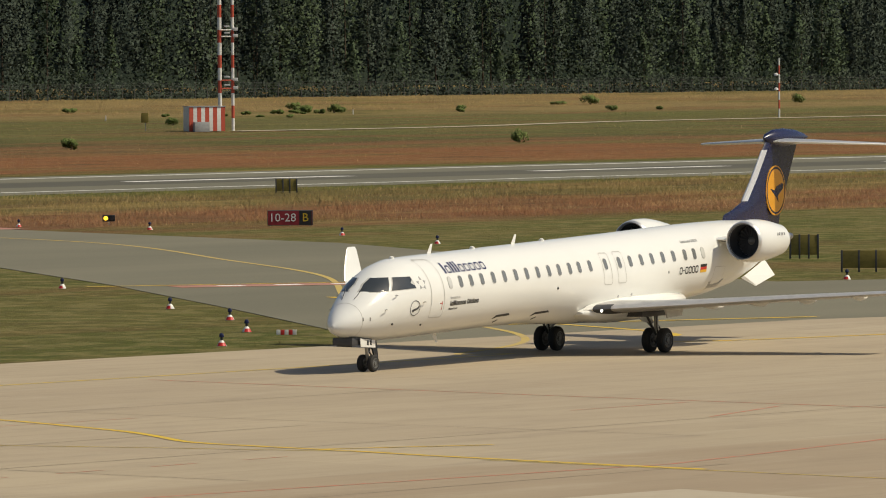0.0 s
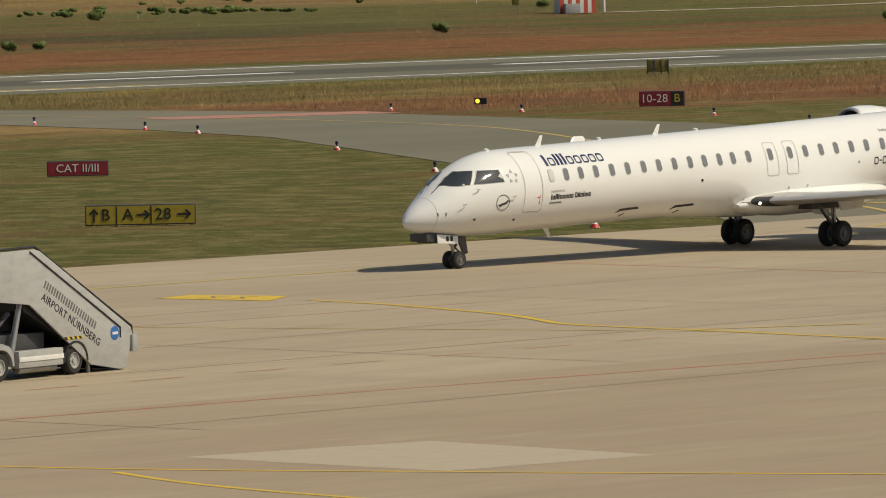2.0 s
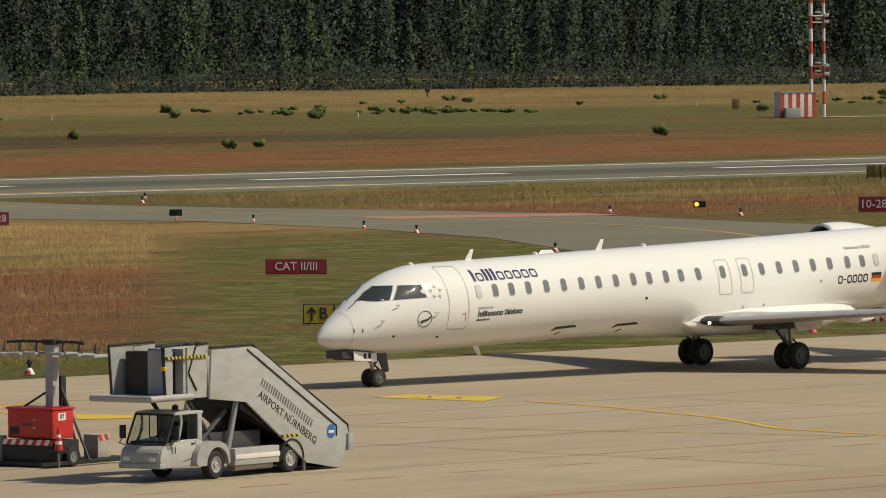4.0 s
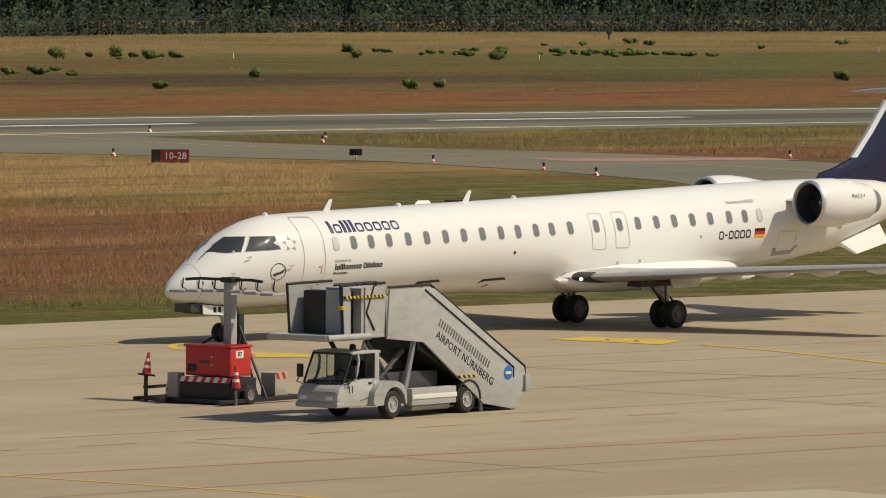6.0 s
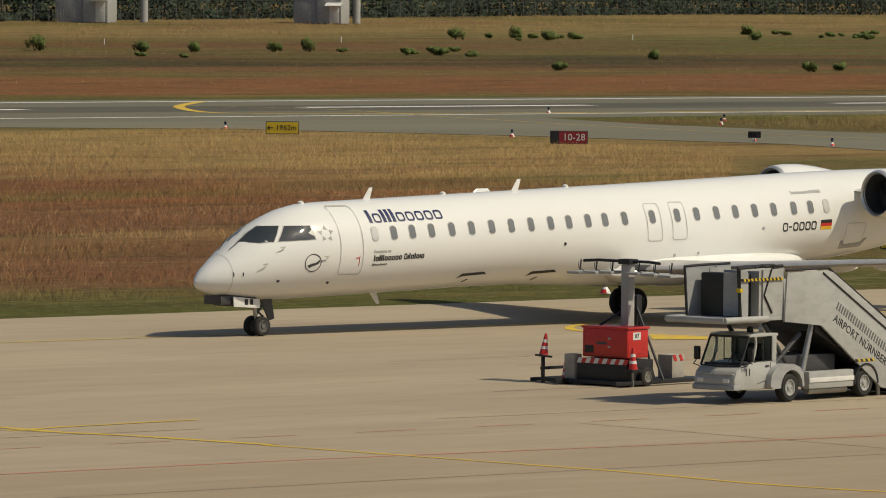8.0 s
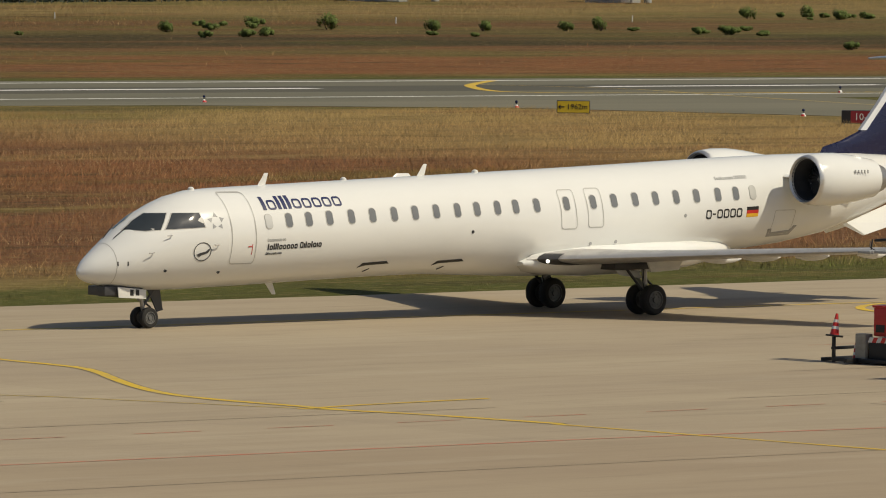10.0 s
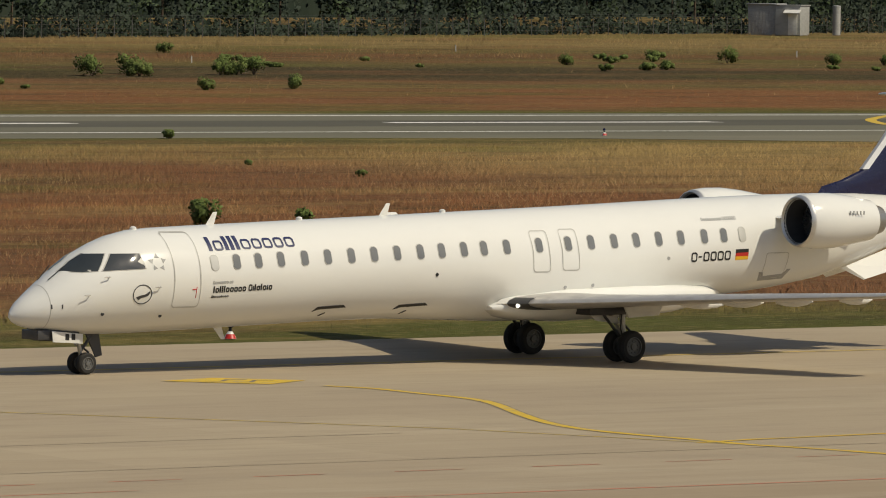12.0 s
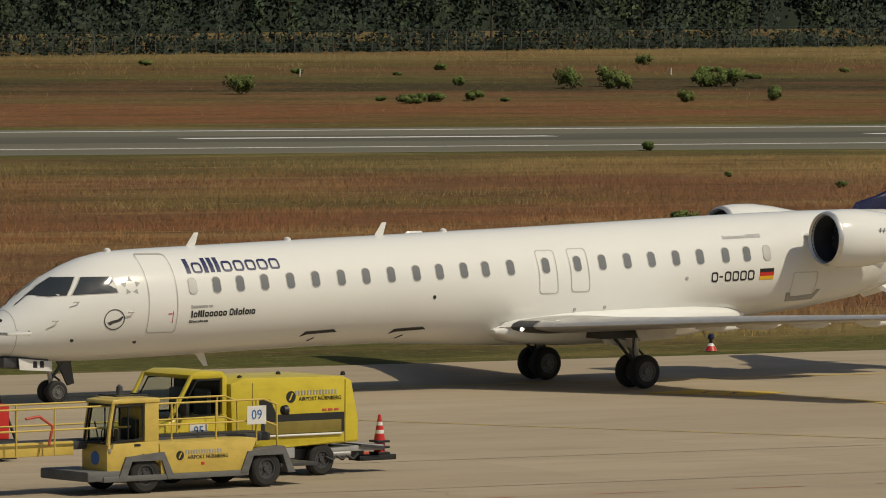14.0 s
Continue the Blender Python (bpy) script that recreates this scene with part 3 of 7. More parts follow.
def plate(outline, off=0.012, side=1, inner=-0.03, fan=True):
    """A thin shell patch that follows the skin."""
    bm = bmesh.new()
    a = [bm.verts.new((p.x, p.y * side, p.z)) for p in (skin(x, z, off) for x, z in outline)]
    b = [bm.verts.new((p.x, p.y * side, p.z)) for p in (skin(x, z, inner) for x, z in outline)]
    n = len(outline)
    if len(outline) >= 9 and fan:
        # nested rings keep the patch on the curve of the skin
        cx, cz = (sum(p[i] for p in outline) / n for i in (0, 1))
        last = a
        for t in (0.72, 0.45, 0.2):
            ring = [bm.verts.new((p.x, p.y * side, p.z)) for p in (skin(cx + (x - cx) * t, cz + (z - cz) * t, off) for x, z in outline)]
            for i in range(n):
                bm.faces.new((last[i], last[(i + 1) % n], ring[(i + 1) % n], ring[i]))
            last = ring
        bm.faces.new(last)
    else:
        bm.faces.new(a)
    for i in range(n):
        bm.faces.new((a[i], a[(i + 1) % n], b[(i + 1) % n], b[i]))
    return bm


def hoop(outline, width, off=0.008, side=1, bm=None):
    """A thin line that follows the skin round a closed outline."""
    bm = bm or bmesh.new()
    cx, cz = (sum(p[i] for p in outline) / len(outline) for i in (0, 1))
    ring = []
    for x, z in outline:
        d = Vector((x - cx, z - cz)).normalized() * width
        p, q = skin(x, z, off), skin(x - d.x, z - d.y, off)
        ring.append((bm.verts.new((p.x, p.y * side, p.z)), bm.verts.new((q.x, q.y * side, q.z))))
    for a, b in zip(ring, ring[1:] + ring[:1]):
        bm.faces.new((a[0], a[1], b[1], b[0]))
    return bm


def dense(outline, step=0.15):
    out = []
    for (a, b), (c, d) in zip(outline, outline[1:] + outline[:1]):
        k = max(1, int(math.hypot(c - a, d - b) / step))
        out += [(a + (c - a) * i / k, b + (d - b) * i / k) for i in range(k)]
    return out


WIDTHS = {"T": 0.5, "i": 0.42, "o": 1.0, "O": 1.0, "-": 0.7, " ": 0.45}


def blocks(root, name, x0, x1, z0, z1, pattern, stroke, material, label, joined=False):
    """Plain marks in place of letters on the port side, from x0 (ahead) to x1 (aft): T tall bar, i low bar, o low and O tall hollow block, - dash."""
    unit = (x0 - x1) / sum(WIDTHS[p] for p in pattern)
    bm, x = bmesh.new(), x0
    for p in pattern:
        w = WIDTHS[p] * unit
        a, b = x - w * 0.05, x - w * (0.88 if p in "oO" else 0.72)
        low = z0 + LEAN * (x - x0)
        top = low + (z1 - z0) * (1.0 if p in "TO" else 0.74)
        if p == "-":
            low, top = low + (z1 - z0) * 0.42, low + (z1 - z0) * 0.58
        if p in "oO":
            hoop(dense(rounded(b, a, low, top, min(a - b, top - low) * 0.3, 3), 0.1), stroke, 0.008, bm=bm)
        elif p != " ":
            rows = [[bm.verts.new(skin(u, low + (top - low) * k / 3, 0.008)) for u in (a, b)] for k in range(4)]
            for r, q in zip(rows, rows[1:]):
                bm.faces.new((r[0], r[1], q[1], q[0]))
        x -= w
        if not joined and p != " ":
            part(name, bm, material, root, label)
            bm = bmesh.new()
    if joined:
        tagged(part(name, bm, material, root, label), kind="stuff")
    elif not bm.verts:
        bm.free()


def aerofoil(le, chord, thick, n=9, up=0.0):
    """A wing section: points in x and z round the nose, from the trailing edge over the top."""
    pts = []
    for i in range(2 * n):
        t = 2 * math.pi * i / (2 * n)
        u = 0.5 * (1 + math.cos(t))
        half = 5 * thick * (0.2969 * math.sqrt(u) - 0.126 * u - 0.3516 * u ** 2 + 0.2843 * u ** 3 - 0.1015 * u ** 4)
        pts.append((le - u * chord, up + half * chord * (1 if t < math.pi else -0.75)))
    return pts


def wing_rows(side):
    # y, leading edge x, chord, z, thickness
    return [(1.15, 3.95, 6.3, 1.70, 0.085), (1.4, 3.72, 6.05, 1.71, 0.085), (2.6, 3.05, 5.0, 1.76, 0.085), (4.2, 2.12, 3.9, 1.85, 0.09), (7.5, 0.3, 2.75, 2.05, 0.095), (TIP[side] - 0.35, -1.35, 1.66, 2.27, 0.10), (TIP[side], -1.55, 1.5, 2.31, 0.09)]


def build_wing(root, side):
    rows = wing_rows(side)
    rings = [[(x, y * side, z) for x, z in aerofoil(le, ch, th, up=zz)] for y, le, ch, zz, th in rows]
    wing = part("wing", loft(rings), M_WHITE2, root, "swept low wing with a bare metal leading edge")
    # bare metal nose strip
    edge = []
    for y, le, ch, zz, th in rows[1:]:
        full = aerofoil(le + 0.012, ch, th * 1.06, 14, zz)
        keep = [p for p in full[8:21]]
        edge.append([(x, y * side, z) for x, z in keep])
    part("leading_edge", loft(edge, closed=False, ends=False), M_EDGE, wing, "dull bare metal leading edge")
    # winglet
    let = []
    for t, (dy, up, le, ch) in enumerate(((0, 0, -1.55, 1.5), (0.18, 0.12, -1.7, 1.4), (0.34, 0.5, -1.95, 1.25), (0.55, 1.3, -2.45, 0.75), (0.58, 1.4, -2.62, 0.5))):
        sec = aerofoil(le, ch, 0.09)
        tilt = min(1.0, 0.35 * t)
        let.append([(x, (TIP[side] + dy - zz * tilt) * side, 2.31 + up + zz * (1 - tilt)) for x, zz in sec])
    part("winglet", loft(let), M_WHITE, wing, "white upturned winglet")
    # flap track fairings under the trailing edge
    for y, x, z, ln in ((3.6, -1.7, 1.62, 1.5), (5.6, -1.5, 1.76, 1.4), (7.4, -1.85, 1.86, 1.25), (9.2, -2.55, 1.98, 1.1)):
        prof = [(x + ln * 0.6, 0.02), (x + ln * 0.3, 0.07), (x, 0.085), (x - ln * 0.3, 0.06), (x - ln * 0.48, 0.012)]
        part("flap_fairing", spin(prof, 12, "x", (0, y * side, z + 0.06), squash=1.6), M_WHITE2, wing)
    # landing light bay in the root
    bay_rows = [(1.42, 3.71, 6.0, 1.71, 0.085), (2.0, 3.39, 5.5, 1.735, 0.085)]
    part("light_bay", loft([[(x, y * side, z) for x, z in aerofoil(le + 0.05, ch, th * 1.15, 14, zz)[12:19]] for y, le, ch, zz, th in bay_rows], closed=False, ends=False), M_DARKGREY, wing, "dark landing light bay")
    part("landing_light", spin([(3.50, 0.02), (3.57, 0.06), (3.60, 0.05), (3.61, 0.01)], 14, "x", (0.03, 1.72 * side, 1.66)), M_LAMP, wing, "lit landing light")
    return wing


def wheel(root, name, x, y, z, r, w):
    """A wheel that can roll: an Empty would not do, so the tyre carries its rim."""
    prof = [(-w / 2, r * 0.60), (-w / 2, r * 0.84), (-w * 0.36, r * 0.965), (-w * 0.15, r), (w * 0.15, r), (w * 0.36, r * 0.965), (w / 2, r * 0.84), (w / 2, r * 0.60)]
    tyre = part(name, spin(prof, 28, "y", ends=False), M_TYRE, root, "black aircraft tyre")
    tyre.matrix_basis = pose(x, y, z)
    for s in (1, -1):
        rim = spin([(s * w * 0.5, r * 0.60), (s * (w * 0.5 + 0.004), r * 0.55), (s * w * 0.36, r * 0.5), (s * w * 0.34, r * 0.22), (s * w * 0.5, r * 0.2), (s * w * 0.52, r * 0.06), (s * w * 0.52, 0.004)], 20, "y", ends=False)
        for i in range(9):
            a = 2 * math.pi * i / 9
            tube((r * 0.37 * math.cos(a), s * w * 0.32, r * 0.37 * math.sin(a)), (r * 0.37 * math.cos(a), s * w * 0.44, r * 0.37 * math.sin(a)), r * 0.055, n=8, bm=rim)
        part("rim", rim, M_MIDGREY, tyre, "grey alloy rim")
    return tyre


def build_engine(root, side):
    y, z = 2.42 * side, 3.95
    c = (0, y, z)
    outer = [(-6.08, 0.64), (-5.96, 0.665), (-5.91, 0.69), (-5.95, 0.72), (-6.15, 0.765), (-6.7, 0.81), (-7.6, 0.81), (-8.6, 0.74), (-9.5, 0.64), (-9.9, 0.60), (-9.9, 0.56), (-9.4, 0.55)]
    nac = part("nacelle", spin(outer, 40, "x", c, ends=False), M_WHITE, root, "white engine nacelle")
    lip = [(-6.10, 0.632), (-5.97, 0.652), (-5.895, 0.69), (-5.94, 0.726), (-6.08, 0.757), (-6.1, 0.745), (-6.0, 0.69), (-6.12, 0.64)]
    part("inlet_lip", spin(lip, 40, "x", c, ends=False), M_BARE, nac, "bare metal inlet lip")
    part("inlet_duct", loft([[(x, y + r * math.cos(t), z + r * math.sin(t)) for t in (2 * math.pi * i / 32 for i in range(32))] for x, r in ((-6.0, 0.645), (-6.5, 0.62), (-7.05, 0.6))], ends=False), M_DARKGREY, nac, "dark inlet duct")
    fan = bmesh.new()
    for i in range(22):
        a = 2 * math.pi * i / 22
        m = Matrix.Translation((-7.0, y, z)) @ Matrix.Rotation(a, 4, "X") @ Matrix.Translation((0, 0, 0.36)) @ Matrix.Rotation(radians(38), 4, "Z")
        bmesh.ops.create_cube(fan, size=1, matrix=m @ Matrix.Diagonal((0.16, 0.014, 0.44, 1)))
    spin([(-7.12, 0.58), (-7.13, 0.58), (-7.13, 0.01)], 24, "x", c, fan)
    part("fan", fan, M_DARKGREY, nac, "dark fan blades")
    part("spinner", spin([(-6.72, 0.01), (-6.78, 0.07), (-6.95, 0.15), (-7.05, 0.17)], 20, "x", c), M_STEEL, nac)
    part("exhaust", spin([(-9.6, 0.56), (-9.95, 0.52), (-10.55, 0.40), (-10.58, 0.36), (-10.0, 0.36), (-10.0, 0.01)], 28, "x", c), M_STEEL, nac, "dull metal exhaust nozzle")
    part("exhaust_cone", spin([(-9.9, 0.25), (-10.5, 0.16), (-10.95, 0.02)], 16, "x", c), M_STEEL, nac)
    pyl = []
    for yy in (0.95, 1.3, 1.75):
        pyl.append([(x, yy * side, zz) for x, zz in aerofoil(-6.35, 3.2, 0.07, up=4.0)])
    part("pylon", loft(pyl), M_WHITE, root, "white engine pylon")
    # cowl, duct and nozzle are short for their width
    squeeze = Matrix.Translation((-6.05, 0, 0)) @ Matrix.Diagonal((0.67, 1, 1, 1)) @ Matrix.Translation((5.9, 0, 0))
    for o in (nac, *nac.children):
        o.data.transform(squeeze)
    # small dark stencils along the cowl
    sten = bmesh.new()
    if side > 0:
        for i in range(5):
            a = radians(18)
            yy, zz = y + 0.818 * math.cos(a), z + 0.818 * math.sin(a)
            box(-7.45 - i * 0.13, -7.41 - i * 0.13, yy - 0.01, yy + 0.012, zz - 0.06, zz + 0.05, 0, sten)
        tagged(part("stencil", sten, M_GREY, nac, "small grey stencil marks"), kind="stuff")


def aircraft():
    root = thing("airliner", "white twin-jet regional airliner with a navy tail taxiing on the apron", "aircraft")
    n = 48
    rings = []
    xs = []
    for (a, *_), (b, *_) in zip(HULL, HULL[1:]):
        k = max(1, int((a - b) / 0.8))
        xs += [a + (b - a) * i / k for i in range(k)]
    xs.append(HULL[-1][0])
    xs = [18.75] + [x for x in xs if x < 18.74]

    def ring(x, grow=0.0):
        top, bot, w = hull(x)
        h, c = (top - bot) / 2, (top + bot) / 2
        return [(x, (w + grow) * math.cos(2 * math.pi * i / n), c + (h + grow) * math.sin(2 * math.pi * i / n)) for i in range(n)]
    body = part("fuselage", loft([ring(x) for x in xs]), M_WHITE, root, "glossy white fuselage")
    part("radome", loft([ring(x, 0.002) for x in (19.62, 19.56, 19.5, 19.4, 19.3, 19.1, 18.9, 18.76)]), M_WHITE, root, "white nose radome")
    part("radome_seam", loft([ring(18.765, 0.005), ring(18.745, 0.005)], ends=False), M_GREYLINE, root)
    part("tail_cone", spin([(-14.25, 0.14), (-14.55, 0.12), (-14.6, 0.07), (-14.4, 0.06)], 16, "x", (0, 0, 3.92)), M_STEEL, root, "grey exhaust tip")
    # belly fairing
    fair = []
    for x, w, z0, z1 in ((4.1, 1.2, 1.5, 1.65), (3.7, 1.36, 1.32, 1.85), (3.0, 1.48, 1.2, 2.0), (1.5, 1.58, 1.12, 2.15), (-1.0, 1.55, 1.18, 2.2), (-2.6, 1.45, 1.30, 2.18), (-3.8, 1.2, 1.5, 2.1), (-4.8, 0.5, 1.75, 1.95)):
        sec = []
        for i in range(28):
            t = 2 * math.pi * i / 28
            cx, sx = math.cos(t), math.sin(t)
            sec.append((x, w * math.copysign(abs(cx) ** 0.55, cx), (z0 + z1) / 2 + (z1 - z0) / 2 * math.copysign(abs(sx) ** 0.7, sx)))
        fair.append(sec)
    part("belly_fairing", loft(fair), M_WHITE, root, "white wing-to-body belly fairing")
    # flight deck panes
    for side in (1, -1):
        for pts in ([(18.2, 2.82), (17.85, 3.06), (17.5, 3.27), (17.04, 3.28), (17.41, 2.83), (17.8, 2.80)], [(17.27, 2.84), (16.9, 3.28), (16.12, 3.29), (16.05, 2.90)]):
            ctr = Vector((sum(p[0] for p in pts) / len(pts), sum(p[1] for p in pts) / len(pts)))
            big = [tuple(ctr + (Vector(p) - ctr) * 1.07) for p in pts]
            frm = part("pane_frame", plate(dense(big, 0.2), 0.010, side), M_GREYLINE, root, "grey-brown windscreen frame")
            part("windscreen_pane", plate(dense(pts, 0.2), 0.020, side, -0.005), M_GLASS, root, "dark windscreen pane")
    for side in (1, -1):
        part("wiper", pipe([skin(18.55, 2.56, 0.03) * 1.0 if side > 0 else Vector((18.55, -skin(18.55, 2.56, 0.03).y, 2.56)), Vector((18.1, side * 0.35, 2.96))], 0.012, 6), M_BLACK, root, "black wiper")
    # cabin windows
    wx = [13.79, 13.05, 12.32, 11.56, 10.75, 9.96, 9.15, 8.36, 7.56, 6.75, 6.0, 5.21, 4.5, 3.68, 2.52, 1.47, 0.64, -0.2, -1.01, -1.83, -2.64, -3.5, -4.23, -4.92]
    for side in (1, -1):
        for x in wx:
            z = zline(x, 3.405)
            part("cabin_window_frame", plate(rounded(x - 0.135, x + 0.135, z - 0.218, z + 0.218, 0.11), 0.010, side), M_GREYLINE, root, "light grey window frame")
            part("cabin_window", plate(rounded(x - 0.115, x + 0.115, z - 0.195, z + 0.195, 0.095), 0.016, side, 0.0), M_SHADE if x in (13.79, -4.92) else M_PANE, root, "pale pane with its blind down" if x in (13.79, -4.92) else "grey cabin window pane")
    # doors: front passenger door and two overwing exits
    for side in (1, -1):
        part("passenger_door", hoop(dense(rounded(14.27, 15.16, 1.81, 3.86, 0.1), 0.12), 0.035, side=side), M_GREYLINE, root, "outline of the front passenger door")
        part("door_handle", plate(rounded(14.43, 14.55, 2.30, 2.325, 0.01), 0.010, side), M_RED, root, "small red door stencil")
        part("door_stencil", plate(rounded(14.40, 14.418, 2.08, 2.38, 0.008), 0.010, side), M_RED, root, "thin red door stencil")
        for x in (18.73, 18.46):
            part("nose_vane", plate(rounded(x - 0.015, x + 0.015, 1.83, 1.95, 0.01), 0.012, side), M_DARKGREY, root)
        for x in (2.47, 1.42):
            z = zline(x, 3.26)
            part("overwing_exit", hoop(dense(rounded(x - 0.31, x + 0.31, z - 0.62, z + 0.56, 0.1), 0.12), 0.03, side=side), M_GREYLINE, root, "outline of an overwing exit")
        part("service_door", hoop(dense(rounded(-6.75, -5.85, 2.25, 3.0, 0.08), 0.12), 0.022, side=side), M_GREYLINE, root)
        part("bay_sill", plate([(-5.75, 2.42), (-5.85, 2.17), (-6.85, 2.22), (-6.98, 2.5), (-6.85, 2.5), (-6.75, 2.36), (-5.98, 2.30), (-5.9, 2.42)], 0.012, side), M_GREY, root, "grey scuffed sill below the hatch")
        for x in (10.2, 7.35):
            bm = plate([(x, 1.60), (x - 0.12, 1.73), (x - 1.0, 1.77), (x - 1.12, 1.70), (x - 1.02, 1.70), (x - 0.2, 1.66)], 0.014, side)
            part("hold_latch", bm, M_BLACK, root, "black hold door gasket")
            part("hold_handle", pipe([skin(x - 0.34, 1.47, 0.01) * 1.0, skin(x - 0.5, 1.56, 0.01)] if side > 0 else [Vector((x - 0.34, -skin(x - 0.34, 1.47, 0.01).y, 1.47)), Vector((x - 0.5, -skin(x - 0.5, 1.56, 0.01).y, 1.56))], 0.014, 6), M_BLACK, root)
        for x, z in ((17.28, 1.68), (6.2, 2.57), (-2.15, 2.9), (1.55, 2.13), (0.55, 2.17), (15.4, 1.6)):
            c2 = skin(x, z, 0.0)
            part("static_port", spin([(-0.01, 0.055), (0.012, 0.05), (0.014, 0.005)], 12, "y", (c2.x, c2.y * side, c2.z)), M_BLACK if x > 6 else M_GREY, root)
        for x, z in ((17.74, 2.2), (17.14, 2.68), (15.62, 2.4)):
            c2 = skin(x, z, 0.0)
            bm = pipe([(x, c2.y * side, z), (x + 0.02, (c2.y + 0.08) * side, z), (x + 0.2, (c2.y + 0.08) * side, z - 0.01)], 0.015, 8)
            part("pitot_probe", bm, M_STEEL, root, "small metal air probe")
    # port side lettering as plain bars
    blocks(root, "title_mark", 13.87, 10.92, 3.335, 3.70, "ToTTTooooo", 0.06, M_NAVY_LIFTED, "navy brand title mark, paler for haze and gloss")
    blocks(root, "operator_title", 13.86, 11.86, 2.20, 2.38, "ToTTTooooo OiToToio", 0.04, M_BLACK, "small black title marks", True)
    blocks(root, "small_title", 13.88, 13.2, 2.44, 2.53, "Oooooooo oo", 0.016, M_GREY, "tiny grey title marks", True)
    blocks(root, "ship_name", 13.9, 13.3, 2.06, 2.13, "OToooTooo", 0.02, M_BLACK, "tiny black name marks", True)
    blocks(root, "registration_mark", -2.98, -4.50, 2.775, 3.05, "O-OOOO", 0.05, M_BLACK, "black registration mark")
    blocks(root, "type_title", -3.54, -4.85, 3.93, 4.03, "OooTooooio OOOOOO", 0.022, M_GREY, "small grey type marks", True)
    for i, m in enumerate((M_BLACK, M_RED, M_GOLD)):
        z1 = 3.115 - 0.103 * i
        part("flag_stripe", plate([(-4.66, z1), (-5.14, z1 + 0.014), (-5.14, z1 - 0.089), (-4.66, z1 - 0.103)], 0.008, 1), m, root)
    # emblem ring with a bird-like stroke, and a star
    circ = [(16.16 + 0.30 * math.cos(t), 2.2 + 0.27 * math.sin(t)) for t in (2 * math.pi * i / 28 for i in range(28))]
    part("emblem", hoop(circ, 0.026, 0.008), M_DARKGREY, root, "navy ring emblem")
    part("emblem_stroke", plate([(16.36, 2.12), (16.22, 2.17), (16.06, 2.20), (15.93, 2.29), (15.92, 2.24), (15.98, 2.16), (16.10, 2.12), (16.2, 2.10), (16.26, 2.05)], 0.009), M_DARKGREY, root)
    for i in range(5):
        a = 2 * math.pi * i / 5 + 0.3
        x, z = 15.63 + 0.2 * math.cos(a), 3.05 + 0.17 * math.sin(a)
        part("star_blade", plate([(x + 0.09 * math.cos(a), z + 0.08 * math.sin(a)), (x + 0.085 * math.cos(a + 2.2), z + 0.08 * math.sin(a + 2.2)), (x + 0.085 * math.cos(a - 2.0), z + 0.08 * math.sin(a - 2.0))], 0.008), M_GREY, root)
    # roof and belly aerials
    for x, h in ((13.1, 0.34), (7.15, 0.34)):
        z = hull(x)[0]
        part("blade_aerial", loft([[(x + dx - 0.05, y, z - 0.05) for dx, y in ((0.16, 0), (0, 0.03), (-0.14, 0), (0, -0.03))], [(x + dx - 0.24, y, z + h) for dx, y in ((0.07, 0), (0, 0.012), (-0.07, 0), (0, -0.012))]]), M_WHITE2, root, "white blade aerial")
    part("blade_aerial", loft([[(12.75 + dx, y, 1.2) for dx, y in ((0.16, 0), (0, 0.03), (-0.14, 0), (0, -0.03))], [(12.55 + dx, y, 0.84) for dx, y in ((0.07, 0), (0, 0.012), (-0.07, 0), (0, -0.012))]]), M_WHITE2, root)
    for x in (15.6, 10.0, 5.0):
        part("beacon", spin([(-0.02, 0.1), (0.05, 0.09), (0.085, 0.03)], 14, "z", (x, 0, hull(x)[0])), M_WHITE2, root)
    for side in (1, -1):
        build_wing(root, side)
        build_engine(root, side)
        # ventral strake
        part("ventral_strake", loft([[(x, y * side, z) for x, y, z in ring_] for ring_ in ([(-9.4, 0.55, 2.45), (-9.5, 0.63, 2.52), (-11.6, 0.40, 3.1), (-11.6, 0.34, 3.02)], [(-10.0, 0.85, 2.12), (-10.05, 0.88, 2.14), (-11.6, 0.85, 2.5), (-11.6, 0.82, 2.48)])]), M_WHITE, root, "white ventral strake")
    # fin with its bullet and tailplane
    fin = []
    for z, le, te, th in ((4.35, -8.7, -13.55, 0.10), (4.85, -9.05, -13.65, 0.30), (5.02, -9.75, -13.75, 0.34), (5.3, -10.5, -13.9, 0.34), (5.7, -10.95, -14.1, 0.33), (6.9, -11.9, -14.75, 0.28), (7.75, -12.6, -15.25, 0.24)):
        ch = le - te
        fin.append([(le - u * ch, th / 2 * s, z) for u, s in ((0, 0), (0.03, 0.5), (0.12, 0.85), (0.35, 1), (0.7, 0.7), (1, 0.04), (1, -0.04), (0.7, -0.7), (0.35, -1), (0.12, -0.85), (0.03, -0.5))])
    fn = part("fin", loft(fin), M_NAVY, root, "navy blue tail fin")
    part("fin_edge", loft([[(le + 0.02 - u, s * k, z) for u, s in ((0.25, -1), (0.05, -0.55), (0, 0), (0.05, 0.55), (0.25, 1))] for z, le, k in ((5.35, -10.55, 0.13), (6.2, -11.33, 0.125), (7.0, -11.98, 0.115), (7.3, -12.22, 0.11))], closed=False, ends=False), M_BARE, fn, "bare metal fin edge")
    part("fin_bullet", spin([(-12.35, 0.02), (-12.6, 0.16), (-13.1, 0.28), (-13.9, 0.32), (-14.8, 0.27), (-15.6, 0.14), (-16.0, 0.02)], 20, "x", (0, 0, 7.75), squash=1.15), M_NAVY, root, "navy fin top bullet")
